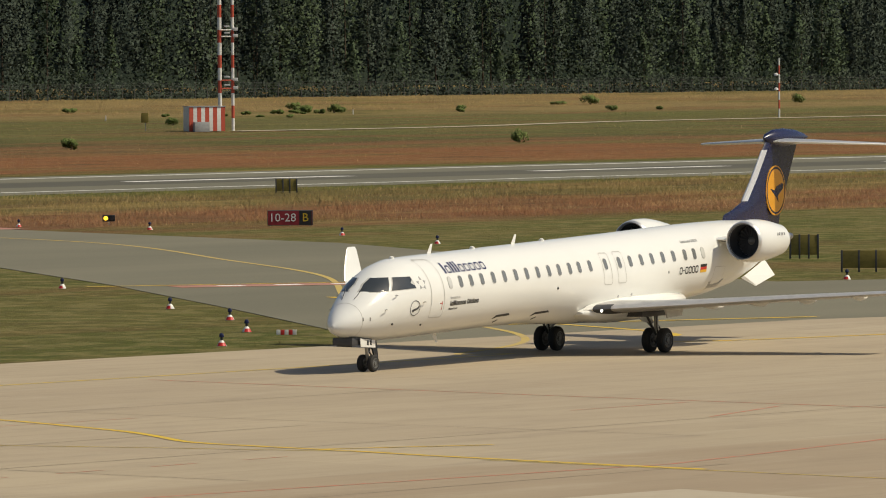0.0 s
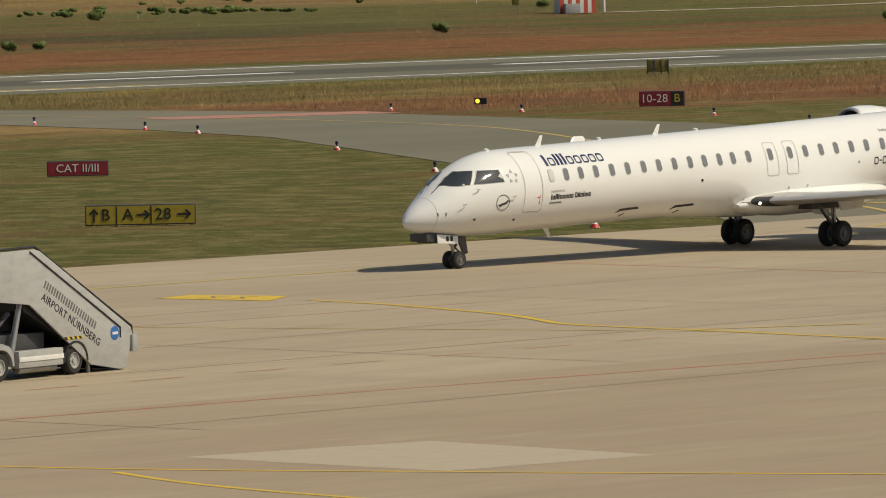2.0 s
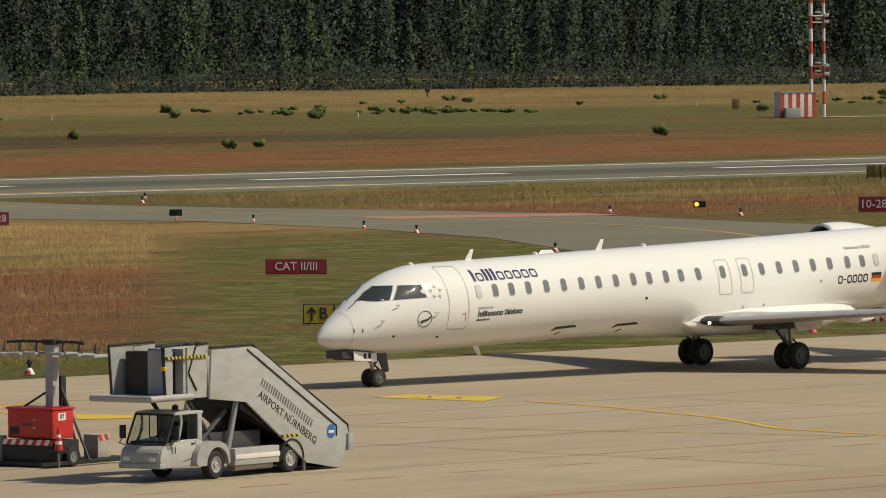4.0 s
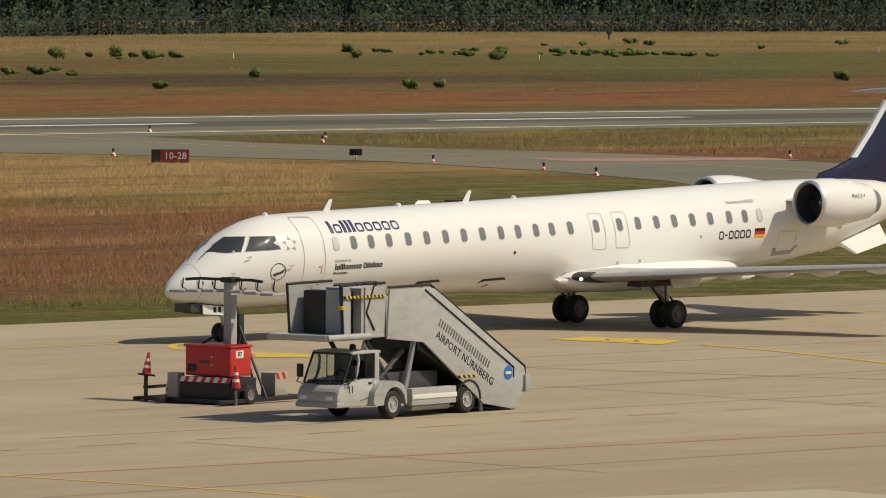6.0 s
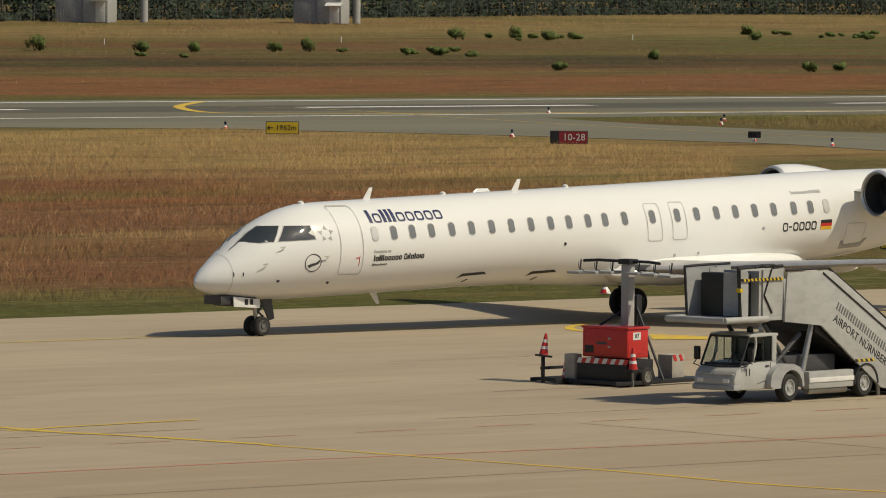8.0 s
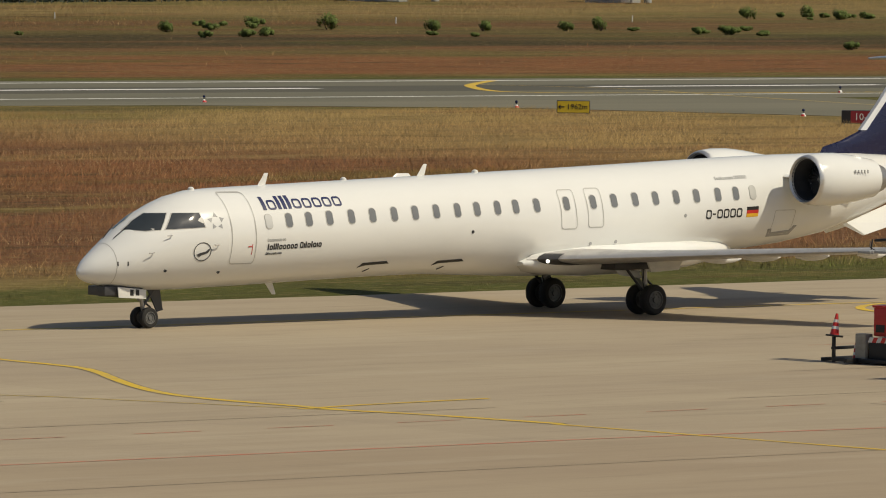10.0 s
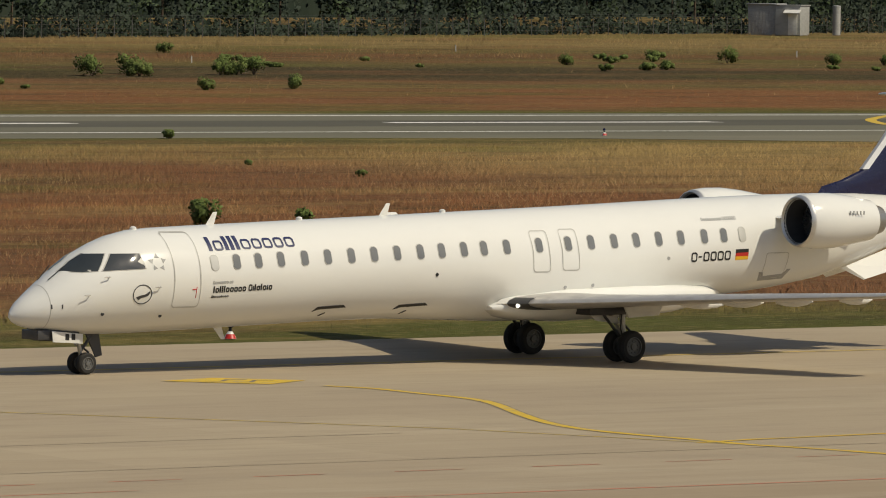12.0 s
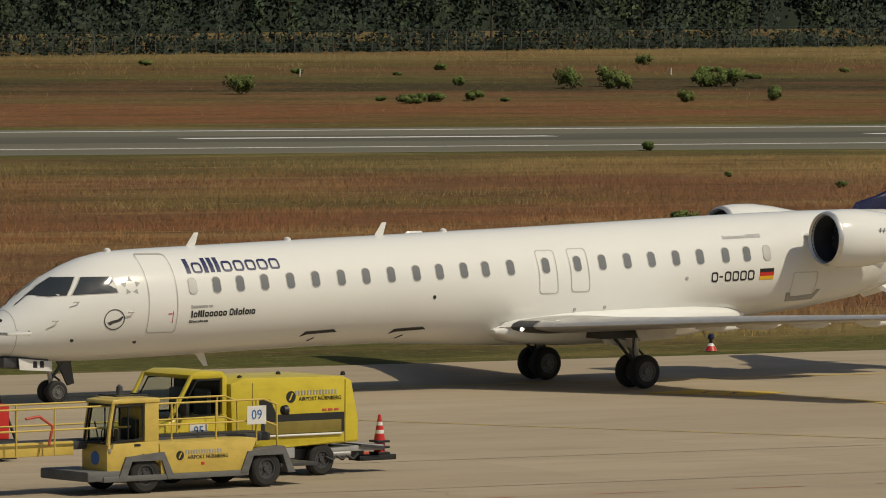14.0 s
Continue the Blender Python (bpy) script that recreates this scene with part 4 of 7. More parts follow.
    for side in (1, -1):
        part("fin_disc", loft([[(-13.0 + r * 0.83 * math.cos(t), side * y, 5.72 + r * math.sin(t)) for t in (2 * math.pi * i / 40 for i in range(40))] for r, y in ((0.97, 0.14), (0.97, 0.178), (0.90, 0.18))]), M_ORANGE, fn, "orange disc with a navy bird-like mark")
        part("disc_ring", loft([[(-13.0 + r * 0.83 * math.cos(t), side * y, 5.72 + r * math.sin(t)) for t in (2 * math.pi * i / 40 for i in range(40))] for r, y in ((0.91, 0.183), (0.84, 0.183))], ends=False), M_NAVY, fn)
        part("disc_mark", slab([(-12.52, 5.80), (-12.8, 5.62), (-13.02, 5.45), (-13.2, 5.28), (-13.14, 5.5), (-13.3, 5.62), (-13.55, 5.78), (-13.62, 5.95), (-13.5, 6.0), (-13.05, 5.88), (-12.9, 5.72)], "y", 0.17 * side, 0.187 * side), M_NAVY, fn)
        st = [[(x, y * side, z) for x, z in aerofoil(le, ch, 0.09, up=zz)] for y, le, ch, zz in ((0.1, -12.75, 2.6, 7.62), (0.6, -13.05, 2.4, 7.61), (4.05, -14.75, 1.15, 7.48), (4.2, -15.0, 0.9, 7.47))]
        sb = part("tailplane", loft(st), M_LIGHTGREY, root, "pale grey tailplane with a metal edge")
        ed = [[(x, y * side, z) for x, z in aerofoil(le + 0.01, ch, 0.098, 14, zz)[9:20]] for y, le, ch, zz in ((0.35, -12.9, 2.5, 7.615), (4.05, -14.75, 1.15, 7.48), (4.2, -15.0, 0.9, 7.47))]
        part("leading_edge", loft(ed, closed=False, ends=False), M_BARE, sb)
    # undercarriage
    for side in (1, -1):
        y = GEAR_Y[side]
        leg = part("main_leg", tube((0.02, y, 0.42), (0.12, y, 1.75), 0.085), M_STEEL, root, "steel main gear leg")
        part("side_brace", pipe([(0.05, y, 0.75), (0.1, y - 0.75 * side, 1.55)], 0.05), M_STEEL, leg)
        part("drag_brace", pipe([(0.05, y, 0.62), (0.75, y, 1.35), (0.9, y, 1.62)], 0.045), M_DARKGREY, leg)
        part("gear_axle", tube((0, y - 0.36, 0.46), (0, y + 0.36, 0.46), 0.06), M_STEEL, leg)
        part("gear_door", slab([(-0.75, 1.35), (0.35, 1.30), (0.5, 1.62), (-0.9, 1.68)], "y", y + 0.57 * side, y + 0.63 * side), M_WHITE2, leg, "white gear door")
        part("gear_bay", box(-0.55, 1.35, min(y - 0.9 * side, y + 0.12 * side), max(y - 0.9 * side, y + 0.12 * side), 1.36, 1.6, 0.05), M_DARKGREY, leg, "dark open gear bay")
        part("inner_door", slab([(1.15, 1.36), (0.2, 1.30), (0.05, 1.08), (0.95, 1.2)], "y", y - 0.15 * side, y - 0.11 * side), M_WHITE2, leg, "white inner gear door")
        part("torque_link", pipe([(-0.08, y, 0.52), (-0.3, y, 0.8), (-0.02, y, 1.05)], 0.035), M_DARKGREY, leg)
        part("hose", pipe([(0.15, y + 0.08, 1.5), (0.22, y + 0.1, 1.0), (0.1, y + 0.1, 0.5)], 0.02), M_BLACK, leg)
    leg = part("nose_leg", tube((17.25, 0, 0.3), (17.42, 0, 1.2), 0.06), M_STEEL, root, "steel nose gear leg")
    part("drag_brace", pipe([(17.3, 0, 0.62), (16.85, 0, 1.15)], 0.045), M_DARKGREY, leg)
    part("torque_link", pipe([(17.22, 0, 0.36), (17.02, 0, 0.58), (17.3, 0, 0.78)], 0.03), M_DARKGREY, leg)
    part("gear_axle", tube((17.25, -0.28, 0.30), (17.25, 0.28, 0.30), 0.045), M_STEEL, leg)
    part("taxi_light", spin([(17.48, 0.03), (17.54, 0.08), (17.56, 0.07), (17.565, 0.01)], 12, "x", (0, 0.12, 0.86)), M_STEEL, leg)
    part("rear_gear_door", slab([(17.15, 1.12), (16.72, 1.12), (16.6, 0.5), (16.8, 0.45)], "y", -0.03, 0.03), M_DARKGREY, leg, "dark rear gear door")
    for side in (1, -1):
        door = part("nose_gear_door", slab([(18.55, 1.22), (17.55, 1.12), (17.55, 0.86), (18.52, 0.92)], "y", 0.46 * side, 0.49 * side), M_WHITE2 if side > 0 else M_DARKGREY, root, "white nose gear door with black bars")
        if side > 0:
            for k in range(2):
                part("letter_bar", slab([(18.12 - 0.2 * k, 0.97), (18.0 - 0.2 * k, 0.96), (18.0 - 0.2 * k, 1.13), (18.12 - 0.2 * k, 1.14)], "y", 0.487, 0.496), M_BLACK, door)
    part("bay_panel", box(17.6, 18.95, -0.4, 0.4, 0.98, 1.24), M_DARKGREY, root, "dark open nose gear bay")
    wheels = []
    for side in (1, -1):
        for dy in (-0.31, 0.31):
            wheels.append((wheel(root, "main_wheel", 0, GEAR_Y[side] + dy, 0.46, 0.46, 0.30), 0, GEAR_Y[side] + dy, 0.46, 0.46))
    for y in (-0.21, 0.21):
        wheels.append((wheel(root, "nose_wheel", 17.25, y, 0.30, 0.30, 0.2), 17.25, y, 0.30, 0.30))
    return root, wheels


AIRLINER, ROLLERS = aircraft()


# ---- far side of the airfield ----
# tree colours raised, pine also blued, to stand for the haze before the wood
M_PINE = leafy("hazed_pine_foliage", (0.032, 0.046, 0.036), (0.05, 0.066, 0.046), (0.038, 0.052, 0.039))
M_BROAD = leafy("hazed_broadleaf_foliage", (0.044, 0.068, 0.034), (0.066, 0.092, 0.042), (0.04, 0.06, 0.033))
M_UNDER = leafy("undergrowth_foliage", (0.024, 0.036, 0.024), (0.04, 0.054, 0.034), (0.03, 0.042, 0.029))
M_BARK = paint("bark", (0.11, 0.08, 0.055), 0.9, 0.2)
M_BUSH = leafy("bush_foliage", (0.125, 0.175, 0.042), (0.16, 0.195, 0.055), (0.10, 0.14, 0.038), 0.3)
M_FENCE = paint("fence_post", (0.115, 0.115, 0.11), 0.8, 0.15)
M_STRAW = dry_blades()
M_GREENBLADE = leafy("green_grass", (0.088, 0.102, 0.026), (0.13, 0.12, 0.038), (0.17, 0.14, 0.057), 0.1)


def leaf_cloud(rng, centres, sizes, out, fuzz=0.22):
    """Tilted leaf sprays at every centre; out is the way that the crown faces there."""
    n = len(centres)
    a = rng.normal(size=(n, 3))
    a /= np.linalg.norm(a, axis=1)[:, None]
    b = np.cross(a, rng.normal(size=(n, 3)))
    b /= np.linalg.norm(b, axis=1)[:, None]
    s = sizes[:, None]
    v = np.stack([centres + a * s, centres + b * s * 0.7, centres - a * s, centres - b * s * 0.7], 1).reshape(-1, 3)
    f = np.arange(4 * n).reshape(n, 4)
    face = out + rng.normal(size=(n, 3)) * fuzz
    face /= np.linalg.norm(face, axis=1)[:, None]
    return v, f, np.repeat(face, 4, 0)


def forest():
    rng = np.random.default_rng(4)
    pine_c, pine_s, pine_n, broad_c, broad_s, broad_n = [], [], [], [], [], []
    trunk = bmesh.new()
    for row, (y0, gap) in enumerate(((9, 4.4), (15, 4.4), (22, 5.0), (31, 5.5), (43, 6.0))):
        x = 205.0
        while x < 1040:
            x += gap * rng.uniform(0.6, 1.4)
            y = fence_y(x) + y0 + rng.uniform(-2.5, 2.5)
            z = land(y)
            broad = rng.random() < (0.38 if row == 0 else 0.22)
            h = rng.uniform(17, 25)
            if row == 0 and rng.random() < 0.35:
                h *= rng.uniform(0.3, 0.7)
                broad = True
            r = (0.2 if broad else 0.145) * h * rng.uniform(0.8, 1.15)
            low = (0.02 if broad else rng.uniform(0.02, 0.22)) * h
            if row == 1 and rng.random() < 0.5:
                tube((x, y, z - 0.2), (x + rng.uniform(-.3, .3), y, z + h * 0.8), 0.16, 0.05, 5, trunk, False)
            n = int((1050 if row < 2 else 260) * (h / 20))
            u = rng.random(n) ** 0.85
            zz = z + low + (h - low) * u
            wid = r * (np.sin(np.pi * np.clip(0.12 + 0.88 * u, 0, 1)) ** 0.6 if broad else (1.06 - u) ** 0.75)
            # limbs push the crown into uneven lobes
            ang = rng.random(n) * 2 * np.pi
            lobes = 0.72 + 0.28 * np.sin(ang * 3 + rng.random() * 6 + u * 9)
            rad = wid * lobes * np.sqrt(rng.uniform(0.25, 1, n))
            c = np.stack([x + rad * np.cos(ang), y + rad * np.sin(ang), zz + rng.normal(size=n) * 0.25], 1)
            s = rng.uniform(0.13, 0.34, n) * (1.6 if row > 1 else 1.0)
            # each bough is a lump of its own, lit on top and dark below
            lump = np.sin(u * (17 if broad else 26) + np.sin(ang * 2 + x) * 2)
            o = np.stack([np.cos(ang) * 0.8, np.sin(ang) * 0.8 - 0.2, 0.3 + 0.5 * lump], 1)
            (broad_c if broad else pine_c).append(c)
            (broad_s if broad else pine_s).append(s)
            (broad_n if broad else pine_n).append(o)
    # undergrowth closes the foot of the wood
    n = 70000
    ux = rng.uniform(200, 1045, n)
    uy = np.interp(ux, [200, 290, 400, 540, 625, 1100], [596, 614, 643, 681, 704, 704]) + rng.uniform(3.0, 11.0, n)
    top = 2.4 + 1.6 * np.sin(ux * 0.23 + np.sin(ux * 0.071) * 3) + 1.2 * np.sin(ux * 0.61)
    uz = (np.clip(uy, RISE_Y, 900) - RISE_Y) * RISE + rng.random(n) ** 1.2 * np.clip(top, 0.9, 6)
    under_c, under_s = [np.stack([ux, uy, uz], 1)], [rng.uniform(0.15, 0.36, n)]
    under_n = [np.stack([np.sin(ux * 1.3), -0.6 + 0 * ux, 0.5 + 0.4 * np.sin(ux * 0.61)], 1)]
    for name, cs, ss, ns, m, label in (("undergrowth", under_c, under_s, under_n, M_UNDER, "dark undergrowth along the foot of the wood"), ("pine_wood", pine_c, pine_s, pine_n, M_PINE, "dark dense pine wood behind the fence, blued for haze"), ("broadleaf_wood", broad_c, broad_s, broad_n, M_BROAD, "deep green broadleaf trees at the wood's edge")):
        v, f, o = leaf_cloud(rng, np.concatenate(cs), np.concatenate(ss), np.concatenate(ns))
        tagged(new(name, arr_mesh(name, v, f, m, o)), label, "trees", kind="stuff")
    tagged(part("tree_trunks", trunk, M_BARK), "brown trunks of the far wood", "trees", kind="stuff")
    # an added wall carries the shade between the trees in its colour, raised for haze
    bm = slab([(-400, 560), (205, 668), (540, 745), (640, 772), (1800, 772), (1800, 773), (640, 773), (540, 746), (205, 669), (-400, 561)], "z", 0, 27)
    k = Mat("wood_shade_hazed", 0.95, spec=0.0)
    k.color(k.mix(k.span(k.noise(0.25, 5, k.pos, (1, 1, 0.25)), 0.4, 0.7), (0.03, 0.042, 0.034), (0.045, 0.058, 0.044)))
    tagged(part("wood_depth", bm, k.m, smooth=False), "added wall painted as the wood's shaded, hazy depth", "backdrop", kind="structure")


def fence():
    bm, wire = bmesh.new(), bmesh.new()
    x = 205.0
    posts = []
    while x < 1050:
        y = fence_y(x)
        z = land(y)
        tube((x, y, z), (x, y, z + 2.1), 0.05, n=5, bm=bm)
        tube((x, y, z + 2.1), (x - 0.12, y - 0.35, z + 2.5), 0.04, n=5, bm=bm)
        posts.append((x, y, z))
        x += 2.7
    runs = posts[::12] + posts[-1:]
    for h in (0.15, 0.6, 1.05, 1.5, 1.95, 2.2, 2.45):
        back = 0.3 if h > 2.1 else 0.0
        for p, q in zip(runs, runs[1:]):
            tube((p[0], p[1] - back, p[2] + h), (q[0], q[1] - back, q[2] + h), 0.010, n=4, bm=wire)
    tagged(part("perimeter_fence", bm, M_FENCE, smooth=False), "pale concrete fence posts with angled tops", "fence", kind="stuff")
    tagged(part("fence_wire", wire, M_DARKGREY, smooth=False), "dark wire strung along the perimeter fence", "fence", kind="stuff")


def grass_field():
    """Tufts of standing stalks; x-y stretches with their density and height."""
    rng = np.random.default_rng(8)

    def edge(x):
        return np.interp(x, [200, 290, 400, 540, 625, 1100], [596, 614, 643, 681, 704, 704])

    def blades(n, xr, yr, hr, keep, w=0.011, lean=0.55):
        x, y = rng.uniform(*xr, n), rng.uniform(*yr, n)
        k = keep(x, y)
        clump = np.sin(x * 0.31 + np.sin(y * 0.17) * 2) + np.sin(y * 0.43 + np.sin(x * 0.23) * 2) + np.sin(x * 1.7 + y * 0.9) * 0.6 + rng.normal(size=n) * 0.9
        k &= clump > -0.6
        x, y, clump = x[k], y[k], clump[k]
        m = len(x)
        z = np.clip(y - RISE_Y, 0, 452) * RISE - 0.05
        h = rng.uniform(*hr, m) * (0.8 + 0.12 * np.clip(clump, -1, 3))
        a = rng.uniform(0, np.pi, m)
        lx, ly = rng.normal(size=m) * lean * h, rng.normal(size=m) * lean * h
        ww = w * rng.uniform(0.6, 1.6, m)
        p0 = np.stack([x - ww * np.cos(a), y - ww * np.sin(a), z], 1)
        p1 = np.stack([x + ww * np.cos(a), y + ww * np.sin(a), z], 1)
        p2 = np.stack([x + lx, y + ly, z + h], 1)
        # stalks shade with the sward, tilted a little each way
        up = np.stack([rng.normal(size=m) * 0.22, rng.normal(size=m) * 0.22 - 0.12, np.ones(m)], 1)
        up /= np.linalg.norm(up, axis=1)[:, None]
        return np.stack([p0, p1, p2], 1).reshape(-1, 3), np.arange(3 * m).reshape(m, 3), np.repeat(up, 3, 0)

    def sward(name, made, material, label, keep=None):
        v, f, n = made
        tagged(new(name, arr_mesh(name, v, f if keep is None else f[keep], material, n)), label, "grass", kind="stuff")

    def wild(x, y):
        return (x < 0.9 * y - 2.0) & (y < 366 - np.clip(x - 284, 0, 60) * 5)
    sward("meadow_grass", blades(820000, (60, 300), (179, 378), (0.12, 0.42), lambda x, y: wild(x, y) & (x < 279 + 4 * np.sin(y * 0.4) + rng.normal(size=len(x)) * 3)), M_STRAW, "tall dry straw and rust coloured meadow grass")
    sward("strip_grass", blades(260000, (300, 560), (270, 386), (0.15, 0.5), lambda x, y: (y > 306 + (x - 330) * -0.2) & (x > 323 + np.clip(y - 366, 0, 40) * 0.5), 0.016), M_STRAW, "dry grass strip beside the runway")
    sward("far_grass", blades(420000, (200, 960), (456, 703), (0.2, 0.6), lambda x, y: (y < edge(x)) & ((y > edge(x) - 58 - np.sin(x * 0.02) * 12) | (rng.random(len(x)) < 0.12) & (y > 462)), 0.022), M_STRAW, "pale dry grass before the fence")
    lawn = blades(200000, (55, 290), (170.5, 300), (0.05, 0.16), lambda x, y: ~wild(x, y) & (x < 0.88 * y + 14) | (y < 181) & (x < 195), 0.012)
    sward("lawn_grass", lawn, M_GREENBLADE, "short green verge grass beside the apron", lawn[0][::3, 1] > 172.0)


def bush(x, y, r, h, seed):
    rng = np.random.default_rng(seed)
    ob = thing("bush", "small rounded green bush in the dry grass", "bush", pose(x, y, land(y)), "bushes on the airfield")
    bm = bmesh.new()
    for i in range(5):
        a = rng.uniform(0, 6.28)
        tube((0, 0, -0.1), (math.cos(a) * r * 0.5, math.sin(a) * r * 0.5, h * 0.6), 0.05, 0.015, 5, bm)
    part("stems", bm, M_BARK, ob)
    # several rounded clumps of leaves, each with its own lit top
    cs, ss, ns = [], [], []
    for i in range(6):
        q = np.array([rng.uniform(-0.6, 0.6) * r, rng.uniform(-0.6, 0.6) * r, rng.uniform(0.3, 0.62) * h])
        n = 170
        d = rng.normal(size=(n, 3))
        d /= np.linalg.norm(d, axis=1)[:, None]
        c = q + d * (rng.random(n) ** 0.4)[:, None] * np.array([r * 0.55, r * 0.55, h * 0.42]) * rng.uniform(0.7, 1.1)
        c[:, 2] = np.abs(c[:, 2])
        cs.append(c)
        ns.append(d + [0, 0, 0.2])
        ss.append(rng.uniform(0.05, 0.12, n) * (0.6 + r * 0.4))
    v, f, o = leaf_cloud(rng, np.concatenate(cs), np.concatenate(ss), np.concatenate(ns))
    crown = new("foliage", arr_mesh("foliage", v, f, M_BUSH, o))
    crown.parent = ob


def bushes():
    # x, y, radius, height
    spots = [(151.9, 248.4, 0.8, 0.95), (160.6, 254.2, 0.55, 0.45), (199.2, 309.5, 0.45, 0.25), (164.1, 268.5, 0.6, 0.35), (204.5, 329.5, 0.35, 0.2), (231.6, 383.2, 0.6, 0.5),
             (356.4, 591.0, 1.0, 0.9), (271.2, 517.0, 1.5, 1.3), (303.1, 535.2, 0.8, 0.7), (310.5, 527.5, 1.9, 1.6), (315.2, 527.0, 1.3, 1.0), (317.5, 531.9, 1.9, 1.6), (326.0, 530.6, 1.5, 1.4), (330.4, 531.8, 1.5, 1.4),
             (328.0, 531.0, 1.2, 1.2), (303.6, 496.1, 1.0, 0.9), (314.0, 498.8, 1.1, 1.1), (285.4, 501.5, 1.2, 0.7), (280.7, 499.1, 1.4, 0.6), (409.4, 566.4, 1.2, 1.3), (419.1, 561.3, 1.2, 1.0), (426.3, 562.0, 1.3, 0.9),
             (388.7, 547.9, 1.0, 0.7), (384.4, 559.2, 1.0, 0.9), (377.5, 542.6, 0.8, 0.6), (442.2, 562.3, 1.2, 1.2), (438.1, 563.0, 1.0, 0.9), (509.3, 608.3, 1.1, 1.1), (494.3, 601.4, 1.2, 1.1), (506.8, 599.7, 1.2, 0.9),
             (469.9, 538.4, 1.1, 0.8), (447.1, 552.0, 1.1, 0.7), (451.1, 551.3, 1.1, 0.7), (432.6, 510.1, 1.0, 0.6), (460.5, 504.2, 1.1, 0.8), (467.6, 507.0, 1.0, 0.6), (539.5, 599.8, 1.3, 0.9), (551.6, 588.0, 1.4, 0.9),
             (602.8, 508.0, 1.2, 1.2), (534.3, 514.6, 1.1, 1.0), (538.5, 518.8, 0.9, 0.8), (785.4, 647.9, 1.6, 1.2), (827.1, 640.5, 1.5, 1.2), (699.8, 629.3, 1.5, 1.0), (704.5, 627.5, 1.4, 1.1), (556.6, 620.5, 1.2, 1.0), (628.4, 587.2, 1.1, 0.8)]
    rng = random.Random(5)
    # low scrub: centre, count, spread
    for x, y, n, spread in ((572, 612, 22, 34), (588, 604, 14, 22), (500, 603, 9, 30), (688, 622, 9, 40), (640, 640, 7, 60), (415, 560, 8, 60), (360, 560, 5, 60), (450, 556, 6, 30), (740, 640, 8, 80), (285, 500, 5, 20), (300, 575, 4, 60)):
        for i in range(n):
            r = rng.uniform(0.4, 1.15)
            spots.append((x + rng.uniform(-0.5, 0.5) * spread, y + rng.uniform(-0.3, 0.3) * spread, r * 1.15, r * rng.uniform(0.35, 0.75)))
    for i, (x, y, r, h) in enumerate(spots):
        bush(x, y, r * 0.85, h * 1.35, i + 1)


forest()
fence()
grass_field()
bushes()


# ---- signs, lamps, masts and sheds ----
def facing(x, y, z=None, turn=0.0):
    """A pose whose -y side looks back at the terrace."""
    return pose(x, y, land(y) if z is None else z, 0, 0, math.degrees(math.atan2(y, x)) - 90 + turn)


def write_on(parent, text, size, x, y, z, material, name="lettering"):
    bm = lie(lettering(text, size, 0.006), Matrix.Translation((x, y, z)) @ Matrix.Rotation(radians(90), 4, "X"))
    return part(name, bm, material, parent, smooth=False)


def taxi_sign(x, y, w, h, face, texts, label, ink, gap=0.02, panels=()):
    ob = thing("taxiway_sign", label, "sign", facing(x, y), "airfield guidance signs")
    part("cabinet", box(-w / 2, w / 2, 0, 0.28, gap, gap + h, 0.03), M_DARKGREY, ob, "dark sign cabinet")
    part("face", box(-w / 2 + 0.05, w / 2 - 0.05, -0.012, 0.01, gap + 0.05, gap + h - 0.05, 0.0), face, ob)
    for x0, x1, m in panels:
        part("panel", box(x0, x1, -0.018, 0.0, gap + 0.05, gap + h - 0.05, 0), m, ob)
    n = max(2, int(w / 1.1) + 1)
    for i in range(n):
        px = -w / 2 + 0.2 + (w - 0.4) * i / (n - 1)
        part("post", tube((px, 0.14, -0.05), (px, 0.14, gap + 0.02), 0.04, n=8), M_STEEL, ob)
    for s, tx, size, m in texts:
        write_on(ob, s, size, tx, -0.024, gap + h * 0.5, m or ink)
    return ob


def arrow(parent, x, z, size, angle, material):
    """A plain arrow on the sign's face."""
    pts = [(-0.5, -0.07), (0.2, -0.07), (0.02, -0.28), (0.14, -0.34), (0.5, 0.0), (0.14, 0.34), (0.02, 0.28), (0.2, 0.07), (-0.5, 0.07)]
    c, s = math.cos(radians(angle)), math.sin(radians(angle))
    bm = slab([(x + size * (u * c - v * s), z + size * (u * s + v * c)) for u, v in pts], "y", -0.03, -0.02)
    part("arrow", bm, material, parent, smooth=False)


